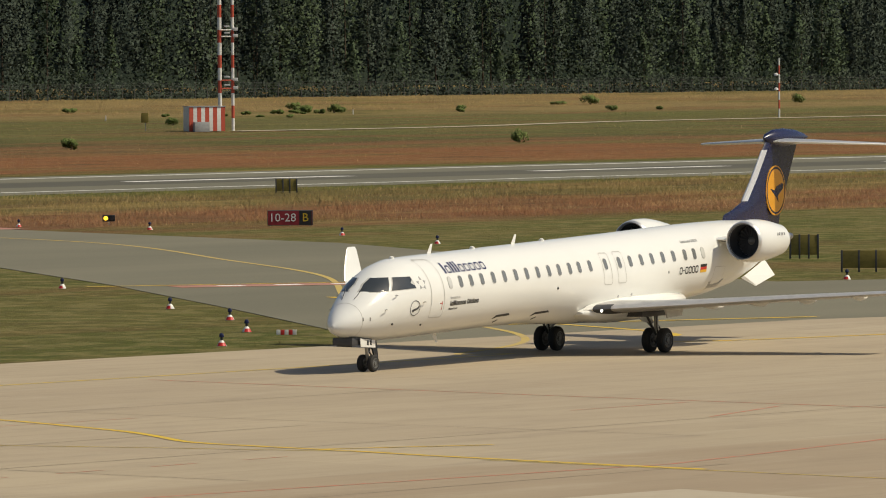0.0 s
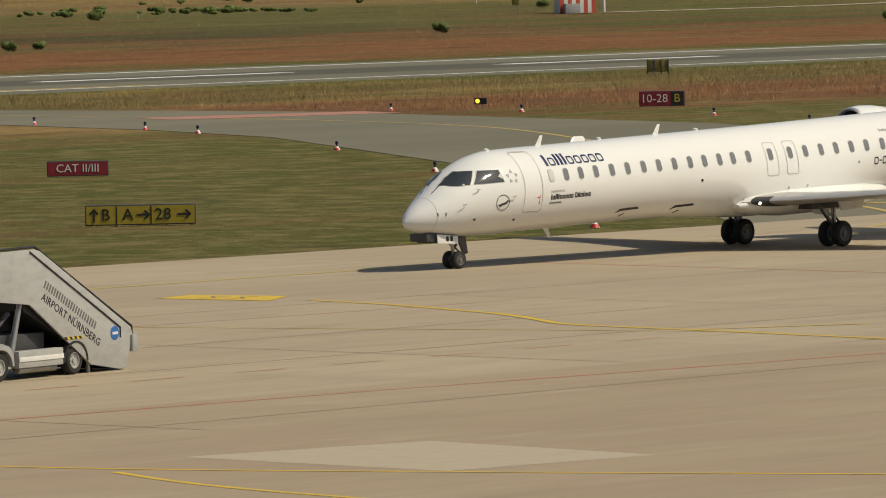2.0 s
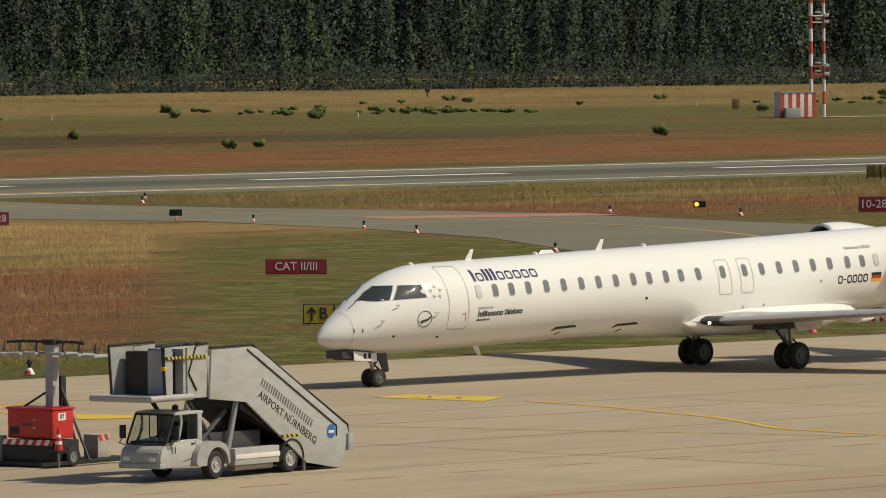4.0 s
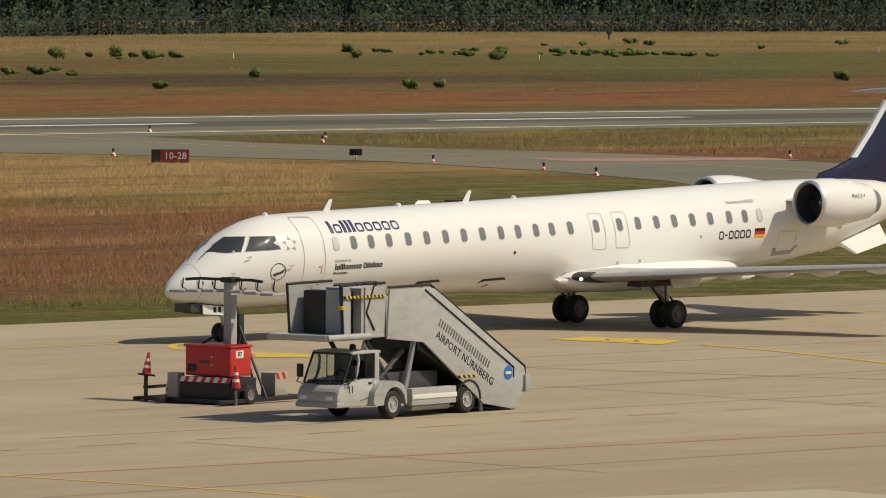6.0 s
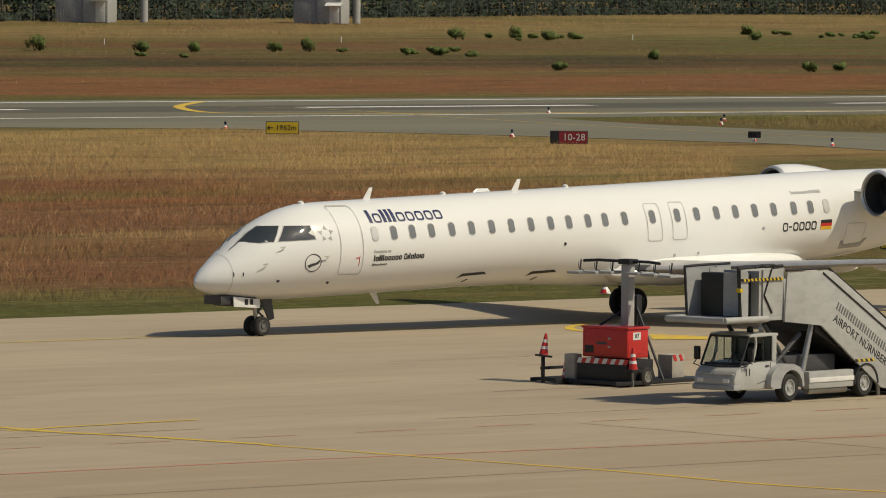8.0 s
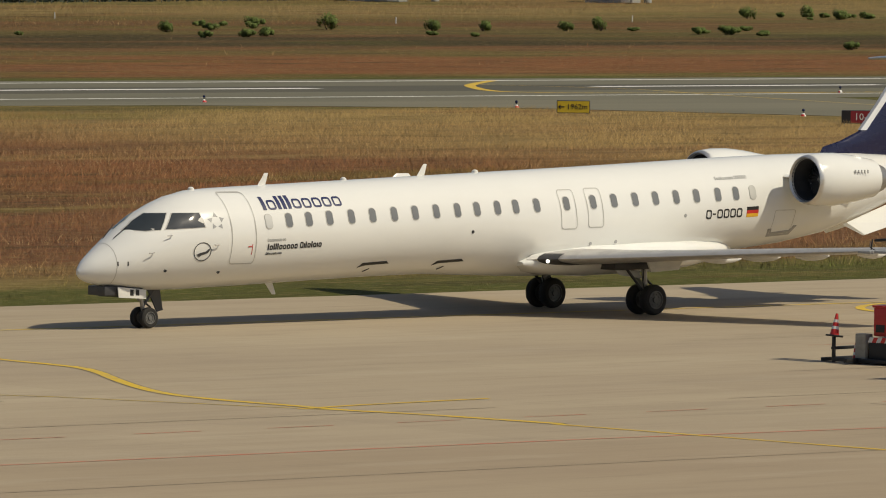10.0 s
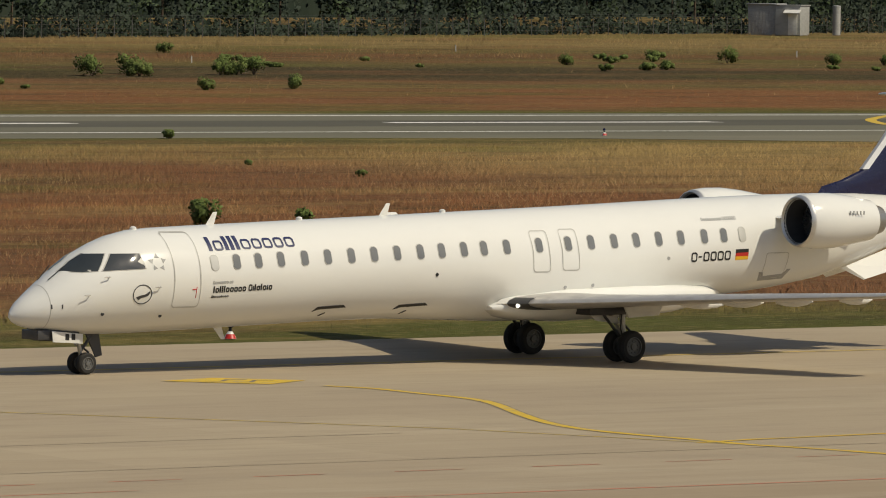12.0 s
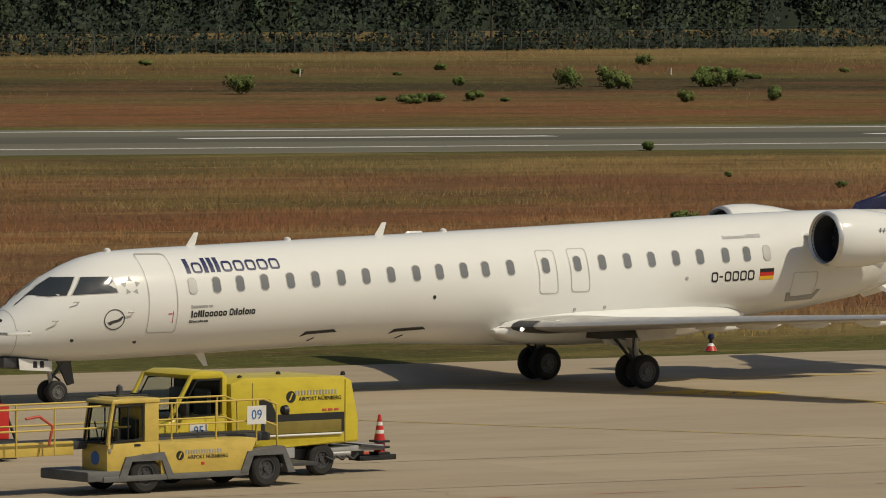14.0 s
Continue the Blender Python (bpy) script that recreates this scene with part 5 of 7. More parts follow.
def signs():
    taxi_sign(330.8, 298.6, 3.0, 1.0, M_SIGNRED, [("10-28", -0.5, 0.78, M_WHITE2), ("B", 1.0, 0.78, M_SIGNYEL)], "red and black runway holding sign reading 10-28 B", M_WHITE2, panels=((0.6, 1.42, M_BLACK),))
    taxi_sign(224.5, 241.0, 3.0, 0.74, M_SIGNRED, [("CAT II/III", 0, 0.56, M_WHITE2)], "red sign reading CAT II/III in white", M_WHITE2)
    ob = taxi_sign(185.0, 195.0, 4.4, 0.82, M_SIGNDULL, [("B", -1.38, 0.66, M_BLACK), ("A", -0.5, 0.66, M_BLACK), ("28", 0.9, 0.66, M_BLACK)], "yellow taxiway direction sign with black B, A and 28 arrows", M_BLACK)
    for x, a in ((-1.85, 90), (0.12, 0), (1.75, 0)):
        arrow(ob, x, 0.43, 0.55, a, M_BLACK)
    for x in (-0.95, 0.42):
        part("divider", box(x - 0.025, x + 0.025, -0.022, 0, 0.08, 0.78, 0), M_BLACK, ob)
    ob = taxi_sign(274.8, 352.3, 2.2, 0.85, M_SIGNYEL, [("1962m", 0.25, 0.5, M_BLACK)], "yellow distance sign reading 1962m with an arrow", M_BLACK, 0.04)
    arrow(ob, -0.8, 0.465, 0.42, 180, M_BLACK)
    taxi_sign(276.7, 325.3, 2.4, 0.85, M_SIGNRED, [("10-28", 0.32, 0.62, M_WHITE2)], "red holding sign reading 10-28 half hidden in grass", M_WHITE2, 0.04, ((-1.15, -0.62, M_BLACK),))
    for x, y, w, h in ((410.8, 371.2, 1.7, 1.0), (272.6, 206.8, 2.6, 0.9), (289.1, 223.6, 1.5, 1.1)):
        ob = thing("sign_back", "olive backed airfield sign seen from behind", "sign", facing(x, y), "airfield guidance signs")
        part("cabinet", box(-w / 2, w / 2, 0, 0.25, 0.2, 0.2 + h, 0.03), M_SIGNBACK, ob)
        for px in (-w / 2, -w / 6, w / 6, w / 2):
            part("rib", box(px - 0.05, px + 0.05, -0.05, 0.02, 0.0, 0.22 + h, 0.01), M_DARKGREY, ob)
    ob = thing("sign_back", "small yellow board on a post", "sign", facing(603.8, 568.9), "airfield guidance signs")
    part("board", box(-0.45, 0.45, 0, 0.06, 1.0, 2.2, 0.02), M_SIGNBACK, ob)
    part("post", tube((0.1, 0.1, 0), (0.1, 0.1, 2.2), 0.05, n=8), M_STEEL, ob)


def edge_lamp():
    ob = thing("taxiway_lamp", "small blue taxiway edge light on a white and red cone", "lamp", pose(234.2, 226.2, 0), "taxiway edge lights")
    part("skirt", spin([(0.0, 0.19), (0.02, 0.19), (0.15, 0.12), (0.22, 0.07), (0.23, 0.02)], 16, "z"), M_WHITE2, ob, "white conical skirt")
    band = bmesh.new()
    loft([[(math.cos(t) * r, math.sin(t) * r, z) for t in (radians(100 + 16 * i) for i in range(9))] for r, z in ((0.197, 0.01), (0.13, 0.145))], closed=False, ends=False, bm=band)
    part("band", band, M_RED, ob, "red segment")
    part("stem", tube((0, 0, 0.22), (0, 0, 0.36), 0.05, n=10), M_BLACK, ob)
    part("dome", spin([(0.34, 0.07), (0.36, 0.10), (0.45, 0.09), (0.50, 0.045), (0.51, 0.01)], 14, "z"), M_NAVY, ob, "dark blue glass dome")
    return ob


def lamps():
    first = edge_lamp()
    for x, y in ((320.6, 313.6), (319.0, 300.2), (217.3, 203.3), (209.1, 192.2), (189.8, 174.9), (314.0, 279.1), (302.1, 261.0), (262.9, 200.7), (333.0, 373.8), (295.1, 328.3), (291.7, 317.1),
                 (284.5, 299.3), (279.3, 289.3), (257.5, 256.0), (281.4, 367.1), (286.3, 342.4), (337.3, 399.0), (149.6, 173.9), (324.7, 364.8), (268.6, 386.1), (106.0, 171.8), (200.3, 183.2)):
        copy_thing(first, pose(x, y, 0, 0, 0, (x * 37) % 120))
    ob = thing("marker_board", "low red and white striped marker board", "marker", facing(198.7, 179.6), "")
    for i in range(5):
        part("stripe", box(-0.4 + 0.16 * i, -0.24 + 0.16 * i, -0.04, 0.04, 0.02, 0.22, 0.01), M_RED if i % 2 else M_WHITE2, ob)
    for x, y, lit in ((326.5, 311.0, M_AMBER), (293.6, 326.6, M_BLACK)):
        ob = thing("guard_light", "twin amber runway guard light on a short post", "lamp", facing(x, y), "runway guard lights")
        part("post", tube((0, 0.1, 0), (0, 0.1, 0.3), 0.05, n=8), M_STEEL, ob)
        part("housing", box(-0.42, 0.42, 0, 0.3, 0.25, 0.68, 0.05), M_BLACK, ob, "black lamp housing")
        for s, m in ((-0.2, lit), (0.2, M_DARKGREY)):
            part("lens", spin([(-0.03, 0.02), (-0.02, 0.13), (0.02, 0.15)], 16, "y", (s, 0, 0.47)), m, ob, "amber lens" if m is M_AMBER else "unlit lens")
            part("hood", loft([[(s + 0.17 * math.cos(t), yy, 0.47 + 0.17 * math.sin(t)) for t in (radians(20 * i) for i in range(10))] for yy in (-0.14, 0.02)], closed=False, ends=False), M_BLACK, ob)


def banded_pole(parent, x, y, h, r, step):
    z, i = 0.0, 0
    while z < h:
        part("band", tube((x, y, z), (x, y, min(z + step, h)), r, n=10), M_MASTRED if i % 2 else M_WHITE2, parent)
        z += step
        i += 1


def masts():
    ob = thing("transmitter_mast", "tall red and white twin-pole aerial mast", "mast", facing(613.1, 563.9))
    banded_pole(ob, -0.75, 0, 19, 0.26, 1.55)
    banded_pole(ob, 0.85, 0.6, 19, 0.2, 1.55)
    for z in (5.2, 6.2, 11.6, 12.4, 18.0):
        part("cross_arm", tube((-0.9, 0.0, z), (1.1, 0.6, z), 0.08, n=8), M_MASTRED if z % 1 < 0.3 else M_WHITE2, ob)
        part("antenna", box(0.9, 1.5, 0.3, 0.5, z - 0.1, z + 0.3, 0.04), M_WHITE2, ob)
        part("lamp_arm", box(-0.2, 0.5, -0.3, -0.1, z + 0.35, z + 0.55, 0.03), M_WHITE2, ob)
    ob = thing("equipment_container", "red and white striped equipment container beside the mast", "container", facing(607.9, 561.5, turn=18))
    part("body", box(-2.9, 1.7, 0, 2.4, 0.05, 3.05, 0.04), M_WHITE2, ob)
    for i in range(5):
        a = -2.9 + i * 1.02
        part("stripe", box(a, a + 0.52, -0.012, 0.1, 0.06, 3.0, 0), M_MASTRED, ob)
    for i in range(2):
        part("stripe", box(1.6, 1.712, 0.3 + i * 1.2, 0.9 + i * 1.2, 0.06, 3.0, 0), M_MASTRED, ob)
    part("roof", box(-3.0, 1.8, -0.08, 2.5, 3.05, 3.15, 0.03), M_GREY, ob)
    part("cabinet", box(-2.5, -0.6, -1.0, -0.1, 0.0, 1.2, 0.04), M_GREY, ob, "grey electrical cabinet")
    ob = thing("lamp_mast", "thin red and white mast with two floodlights", "mast", facing(739.8, 576.4))
    banded_pole(ob, 0, 0, 8.2, 0.13, 1.2)
    for z in (4.0, 6.0):
        part("floodlight", spin([(z - 0.2, 0.35), (z, 0.3), (z + 0.15, 0.1)], 12, "z", (-0.4, 0, 0)), M_WHITE2, ob, "white floodlight")
    for x, y, w, h, d in ((486.5, 663.5, 6.6, 3.7, 4.5), (521.0, 661.0, 6.2, 3.2, 4.0)):
        ob = thing("equipment_shed", "grey metal equipment shed before the wood", "shed", facing(x, y, turn=-14))
        part("wall", box(-w / 2, w / 2 - 3.1, 0, d, 0, h, 0.04), M_GREY, ob, "grey sheet metal wall")
        part("end_bay", box(w / 2 - 3.1, w / 2, -0.25, d, 0, h - 0.1, 0.04), M_LIGHTGREY, ob, "pale end bay")
        part("roof", box(-w / 2 - 0.2, w / 2 - 2.9, -0.2, d + 0.2, h, h + 0.16, 0.04), M_GREY, ob)
        part("roof", box(w / 2 - 3.2, w / 2 + 0.12, -0.35, d + 0.2, h - 0.1, h + 0.02, 0.03), M_GREY, ob)
        part("door", box(w / 2 - 1.5, w / 2 - 0.35, -0.31, -0.24, 0.05, h - 0.9, 0.01), M_WHITE2, ob, "white shed door")
        part("canopy", slab([(-0.26, h - 0.55), (-1.25, h - 0.95), (-1.25, h - 1.02), (-0.26, h - 0.68)], "x", w / 2 - 1.9, w / 2 + 0.1), M_WHITE2, ob, "small white canopy over the door")
        for i in range(8):
            part("rib", box(-w / 2 + 0.2 + i * 0.4, -w / 2 + 0.26 + i * 0.4, -0.03, 0.02, 0.1, h - 0.1, 0), M_GREY, ob)
    first = thing("white_post", "thick white post beside the shed", "post", facing(496.9, 664.8), "posts by the sheds")
    part("shaft", tube((0, 0, 0), (0, 0, 3.5), 0.5, n=18), M_LIGHTGREY, first)
    part("cap", spin([(3.5, 0.53), (3.62, 0.5), (3.68, 0.05)], 18, "z"), M_GREY, first)
    copy_thing(first, facing(527.6, 661.5))
    ob = thing("camera_post", "short dark post with a box", "post", facing(648.5, 669.3))
    part("shaft", tube((0, 0, 0), (0, 0, 1.0), 0.1, n=8), M_DARKGREY, ob)
    part("head", box(-0.35, 0.35, -0.2, 0.2, 0.7, 1.3, 0.05), M_DARKGREY, ob)
    first = thing("height_peg", "thin white marker peg in the grass", "post", facing(300, 560), "marker pegs")
    part("shaft", tube((0, 0, -0.1), (0, 0, 0.65), 0.06, n=8), M_WHITE2, first)
    for x, y in ((342, 562), (398, 600), (432, 585), (470, 592), (520, 600), (560, 590), (640, 610), (700, 620)):
        copy_thing(first, facing(x, y))


signs()
lamps()
masts()


# ---- vehicles and equipment on the apron ----
def road_wheel(parent, x, y, r, w=0.24, rim=None):
    prof = [(-w / 2, r * 0.58), (-w / 2, r * 0.85), (-w * 0.38, r * 0.96), (-w * 0.2, r), (w * 0.2, r), (w * 0.38, r * 0.96), (w / 2, r * 0.85), (w / 2, r * 0.58)]
    ty = part("wheel", spin(prof, 24, "y", (x, y, r), ends=False), M_TYRE, parent, "black road tyre")
    for s in (1, -1):
        bm = spin([(s * w * 0.46, r * 0.58), (s * w * 0.46, r * 0.5), (s * w * 0.3, r * 0.46), (s * w * 0.28, r * 0.2), (s * w * 0.44, r * 0.16), (s * w * 0.45, 0.004)], 20, "y", (x, y, r), ends=False)
        for i in range(6):
            a = 2 * math.pi * i / 6
            c = (x + r * 0.33 * math.cos(a), r + r * 0.33 * math.sin(a))
            tube((c[0], y + s * w * 0.26, c[1]), (c[0], y + s * w * 0.36, c[1]), r * 0.06, n=6, bm=bm)
        part("rim", bm, rim or M_STEEL, ty, "steel rim")
    return ty


def side_text(text, size, x, y, z, slope=0.0):
    """Letters on a port side, read from outside; slope falls aft, in degrees."""
    c, s = math.cos(radians(slope)), math.sin(radians(slope))
    m = Matrix(((-c, -s, 0, x), (0, 0, 1, y), (-s, c, 0, z), (0, 0, 0, 1)))
    return lie(lettering(text, size, 0.004), m)


def side_bars(count, size, length, x, y, z, slope=0.0):
    c, s = math.cos(radians(slope)), math.sin(radians(slope))
    m = Matrix(((-c, -s, 0, x), (0, 0, 1, y), (-s, c, 0, z), (0, 0, 0, 1)))
    bm = bmesh.new()
    for i in range(count):
        a = -length / 2 + length * i / count
        box(a, a + length / count * 0.5, -size / 2, size / 2, -0.003, 0.004, 0, bm)
    return lie(bm, m)


def pinch(parent, start, factor):
    """Shortens the parts of a cab or deck ahead of start."""
    for o in (parent, *parent.children_recursive):
        for v in o.data.vertices:
            if v.co.x > start:
                v.co.x = start + (v.co.x - start) * factor


def hazard(x0, x1, y0, y1, z0, z1, n, parent, a, b, axis="x"):
    for i in range(n):
        u, v = i / n, (i + 1) / n
        if axis == "x":
            lo, hi = x0 + (x1 - x0) * u, x0 + (x1 - x0) * v
            bm = slab([(lo, z0), (hi, z0), (hi + (x1 - x0) / n * 0.5, z1), (lo + (x1 - x0) / n * 0.5, z1)], "y", y0, y1)
        else:
            lo, hi = y0 + (y1 - y0) * u, y0 + (y1 - y0) * v
            bm = slab([(lo, z0), (hi, z0), (hi + (y1 - y0) / n * 0.5, z1), (lo + (y1 - y0) / n * 0.5, z1)], "x", x0, x1)
        part("hazard_stripe", bm, a if i % 2 else b, parent, smooth=False)


def fender(x, y0, y1, r, t=0.05, a0=-5, a1=185):
    outer = [(x + (r + t) * math.cos(radians(a0 + (a1 - a0) * i / 14)), 0.36 + (r + t) * math.sin(radians(a0 + (a1 - a0) * i / 14))) for i in range(15)]
    inner = [(x + r * math.cos(radians(a0 + (a1 - a0) * i / 14)), 0.36 + r * math.sin(radians(a0 + (a1 - a0) * i / 14))) for i in range(15)]
    return loft([[(u, yy, v) for u, v in pts] for yy, pts in ((y0, inner), (y0, outer), (y1, outer), (y1, inner), (y0, inner))], closed=False, ends=False)


def stairs_truck():
    ob = thing("passenger_stairs", "grey motorised passenger stairs with a small cab parked on the apron", "airstairs", pose(115.74, 128.29, 0, 0, 0, 190))
    # chassis and wheels
    part("chassis", box(-3.6, 1.6, -0.55, 0.55, 0.36, 0.62, 0.03), M_DARKGREY, ob, "dark chassis frame")
    for x in (0.12, -3.02):
        for y in (-0.82, 0.82):
            road_wheel(ob, x, y, 0.37, 0.26, M_LIGHTGREY)
        part("axle", tube((x, -0.8, 0.37), (x, 0.8, 0.37), 0.06), M_BLACK, ob)
    for s in (1, -1):
        part("mudguard", fender(-3.02, 0.62 * s, 1.0 * s, 0.47, a0=-2, a1=182), M_BLACK, ob, "black rear mudguard")
    # narrow cab: low rounded body, pillars, roof, panes
    cab = part("cab", slab([(0.52, 0.5), (0.52, 1.06), (1.2, 1.06), (1.98, 0.98), (2.18, 0.84), (2.26, 0.62), (2.24, 0.42), (1.9, 0.36), (1.1, 0.36)], "y", -0.5, 0.82, 0.06), M_CABWHITE, ob, "off-white cab body")
    part("cab_back", box(0.52, 0.6, -0.46, 0.78, 1.04, 1.72, 0.02), M_CABWHITE, cab, "off-white rear cab wall")
    part("cab_roof", slab([(0.46, 1.70), (1.66, 1.69), (1.60, 1.76), (1.2, 1.79), (0.5, 1.77)], "y", -0.5, 0.82, 0.02), M_CABWHITE, cab, "off-white cab roof")
    for y in (-0.47, 0.79):
        part("windscreen_pillar", pipe([(2.0, y, 0.97), (1.84, y, 1.28), (1.62, y * 0.98, 1.71)], 0.03), M_BLACK, cab, "black windscreen pillar")
        part("door_pillar", pipe([(1.52, y, 1.02), (1.42, y, 1.25), (1.36, y, 1.5), (1.40, y, 1.71)], 0.038), M_CABWHITE, cab)
        part("rear_pillar", box(0.54, 0.72, y - 0.03, y + 0.03, 1.04, 1.72, 0.015), M_CABWHITE, cab)
        part("door_pane", slab([(0.74, 1.08), (1.44, 1.06), (1.36, 1.3), (1.34, 1.68), (0.74, 1.68)], "y", y - 0.008, y + 0.008), M_CAB, cab, "side glass")
        part("window_seal", pipe([(0.74, y, 1.08), (1.06, y, 1.07), (1.06, y, 1.68), (0.74, y, 1.68), (0.74, y, 1.08)], 0.016, 6), M_BLACK, cab, "black window seal")
        part("quarter_pane", slab([(1.55, 1.02), (1.95, 0.99), (1.62, 1.66), (1.44, 1.68)], "y", y - 0.008, y + 0.008), M_CAB, cab)
        out = 0.14 if y > 0 else -0.32
        part("mirror", box(1.72, 1.79, y + out - 0.09, y + out + 0.09, 1.08, 1.42, 0.03), M_BLACK, cab, "black mirror")
        part("mirror_arm", pipe([(2.02, y * 0.96, 0.92), (1.9, y + out, 0.98), (1.76, y + out, 1.1)], 0.014, 6), M_BLACK, cab)
        part("door_gap", pipe([(0.8, y + (0.035 if y > 0 else -0.035), 1.04), (0.8, y + (0.035 if y > 0 else -0.035), 0.62), (1.35, y + (0.035 if y > 0 else -0.035), 0.5)], 0.008, 6), M_DARKGREY, cab)
    part("door_handle", box(0.86, 1.0, 0.82, 0.845, 0.93, 0.97, 0.008), M_BLACK, cab, "black door handle")
    part("windscreen", loft([[(2.0, -0.44, 0.97), (2.0, 0.76, 0.97), (1.64, 0.74, 1.69), (1.64, -0.42, 1.69)], [(1.98, -0.44, 0.96), (1.98, 0.76, 0.96), (1.62, 0.74, 1.68), (1.62, -0.42, 1.68)]]), M_CAB, cab, "sloping windscreen")
    part("windscreen_seal", pipe([(2.01, -0.45, 0.97), (2.04, 0.15, 0.95), (2.01, 0.77, 0.97)], 0.022, 6), M_BLACK, cab, "black windscreen seal")
    part("header_rail", pipe([(1.63, -0.46, 1.70), (1.65, 0.78, 1.70)], 0.028, 6), M_BLACK, cab)
    for y in (-0.2, 0.35):
        part("wiper", pipe([(2.03, y, 0.97), (1.85, y + 0.16, 1.36)], 0.012, 6), M_BLACK, cab, "black wiper")
    part("seat", box(0.85, 1.25, 0.1, 0.6, 0.95, 1.08, 0.05), M_BLACK, cab, "black seat")
    part("seat_back", box(0.78, 0.9, 0.1, 0.6, 1.02, 1.5, 0.05), M_BLACK, cab)
    part("dashboard", box(1.62, 1.94, -0.42, 0.74, 0.9, 1.04, 0.04), M_DARKGREY, cab, "dark dashboard")
    part("steering_wheel", spin([(-0.015, 0.15), (0.0, 0.17), (0.015, 0.15)], 20, "x", (1.52, 0.33, 1.14), ends=False), M_BLACK, cab)
    part("bumper", box(2.0, 2.3, -0.52, 0.84, 0.36, 0.5, 0.05), M_GREY, cab, "grey bumper")
    part("front_crease", box(2.2, 2.255, -0.44, 0.76, 0.76, 0.78, 0.0), M_GREYLINE, cab)
    for y in (-0.28, 0.55):
        part("headlight", box(2.22, 2.285, y - 0.1, y + 0.1, 0.55, 0.66, 0.03), M_WHITE2, cab, "clear headlight")
    part("number", side_text("11", 0.26, 1.72, 0.828, 0.8), M_BLACK, cab, "black fleet number", smooth=False)
    # broad rounded front mudguards
    for s in (1, -1):
        arch = [(0.12 + 0.45 * math.cos(radians(a)), 0.37 + 0.45 * math.sin(radians(a))) for a in range(0, 181, 15)]
        shell = [(-0.40, 0.40), (-0.38, 0.68), (-0.22, 0.88), (0.05, 0.97), (0.5, 0.97), (0.78, 0.9), (0.95, 0.72), (1.0, 0.45), (0.9, 0.36)]
        part("mudguard", slab(shell + arch, "y", min(0.62 * s, 1.0 * s), max(0.62 * s, 1.0 * s)), M_GREY, ob, "broad rounded grey mudguard")
    # platform and its housing
    deck = part("platform", box(0.1, 4.95, -0.9, 0.9, 2.1, 2.2, 0.02), M_LIGHTGREY, ob, "grey boarding platform")
    for y in (-0.92, 0.92):
        part("rub_rail", tube((1.7, y, 2.15), (4.95, y, 2.15), 0.085, n=14), M_LIGHTGREY, deck, "round pale rub rail")
    part("rub_rail", tube((4.95, -0.92, 2.15), (4.95, 0.92, 2.15), 0.085, n=14), M_LIGHTGREY, deck)
    for y in (-0.86, 0.86):
        part("side_wall", slab([(0.35, 2.2), (1.95, 2.2), (1.95, 3.38), (0.35, 3.42)], "y", y - 0.03, y + 0.03), M_LIGHTGREY, deck, "grey side wall")
        part("screen", slab([(2.0, 2.2), (3.55, 2.2), (3.75, 3.4), (2.0, 3.4)], "y", y * 0.99 - 0.02, y * 0.99 + 0.02) if y < 0 else slab([(3.1, 2.2), (3.5, 2.2), (3.7, 3.4), (3.1, 3.4)], "y", y - 0.02, y + 0.02), M_GREY, deck, "grey screen")
        part("frame", pipe([(3.62, y, 2.2), (3.82, y, 3.45), (2.6, y, 3.47), (0.4, y, 3.48)], 0.035), M_BLACK, deck, "black tube frame")
        part("brace", pipe([(1.35, y * 1.05, 3.4), (1.9, y * 1.05, 2.75), (1.3, y * 1.05, 2.3)], 0.03), M_BLACK, deck)
    # an added black block makes the opening between the screens dark
    part("bellows", box(2.15, 2.95, -0.7, 0.6, 2.2, 3.3, 0.06), M_BLACK, deck, "black block filling the dark deck opening")
    part("folded_panel", slab([(2.0, 2.22), (2.15, 2.22), (2.15, 3.36), (2.0, 3.36)], "y", -0.3, 0.84), M_LIGHTGREY, deck, "pale folded side panel")
    part("folded_panel", slab([(3.0, 2.22), (3.1, 2.22), (3.1, 3.32), (3.0, 3.32)], "y", 0.1, 0.86), M_GREY, deck, "pale folded side panel")
    part("front_post", pipe([(3.72, 0.9, 2.2), (3.8, 0.9, 3.42)], 0.05), M_BLACK, deck, "black front post")
    part("bumper_lamp", box(3.7, 3.95, 0.86, 1.0, 2.85, 2.95, 0.02), M_SIGNYEL, deck, "small yellow bracket")
    hazard(0.5, 3.6, 0.9, 0.93, 3.12, 3.19, 22, deck, M_BLACK, M_SIGNYEL)
    for x in (0.8, 1.6):
        part("lift_handle", pipe([(x, 0.9, 3.46), (x + 0.5, 0.9, 3.52), (x + 1.0, 0.9, 3.46)], 0.03), M_BLACK, deck)
    pinch(deck, 0.35, 0.54)
    # stair flights between two big side panels
    outline = [(0.32, 3.30), (-1.35, 3.32), (-1.6, 3.26), (-5.42, 1.10), (-5.5, 0.9), (-5.2, 0.06), (-4.9, 0.03), (-3.66, 0.22), (-1.12, 1.92), (0.42, 2.05)]
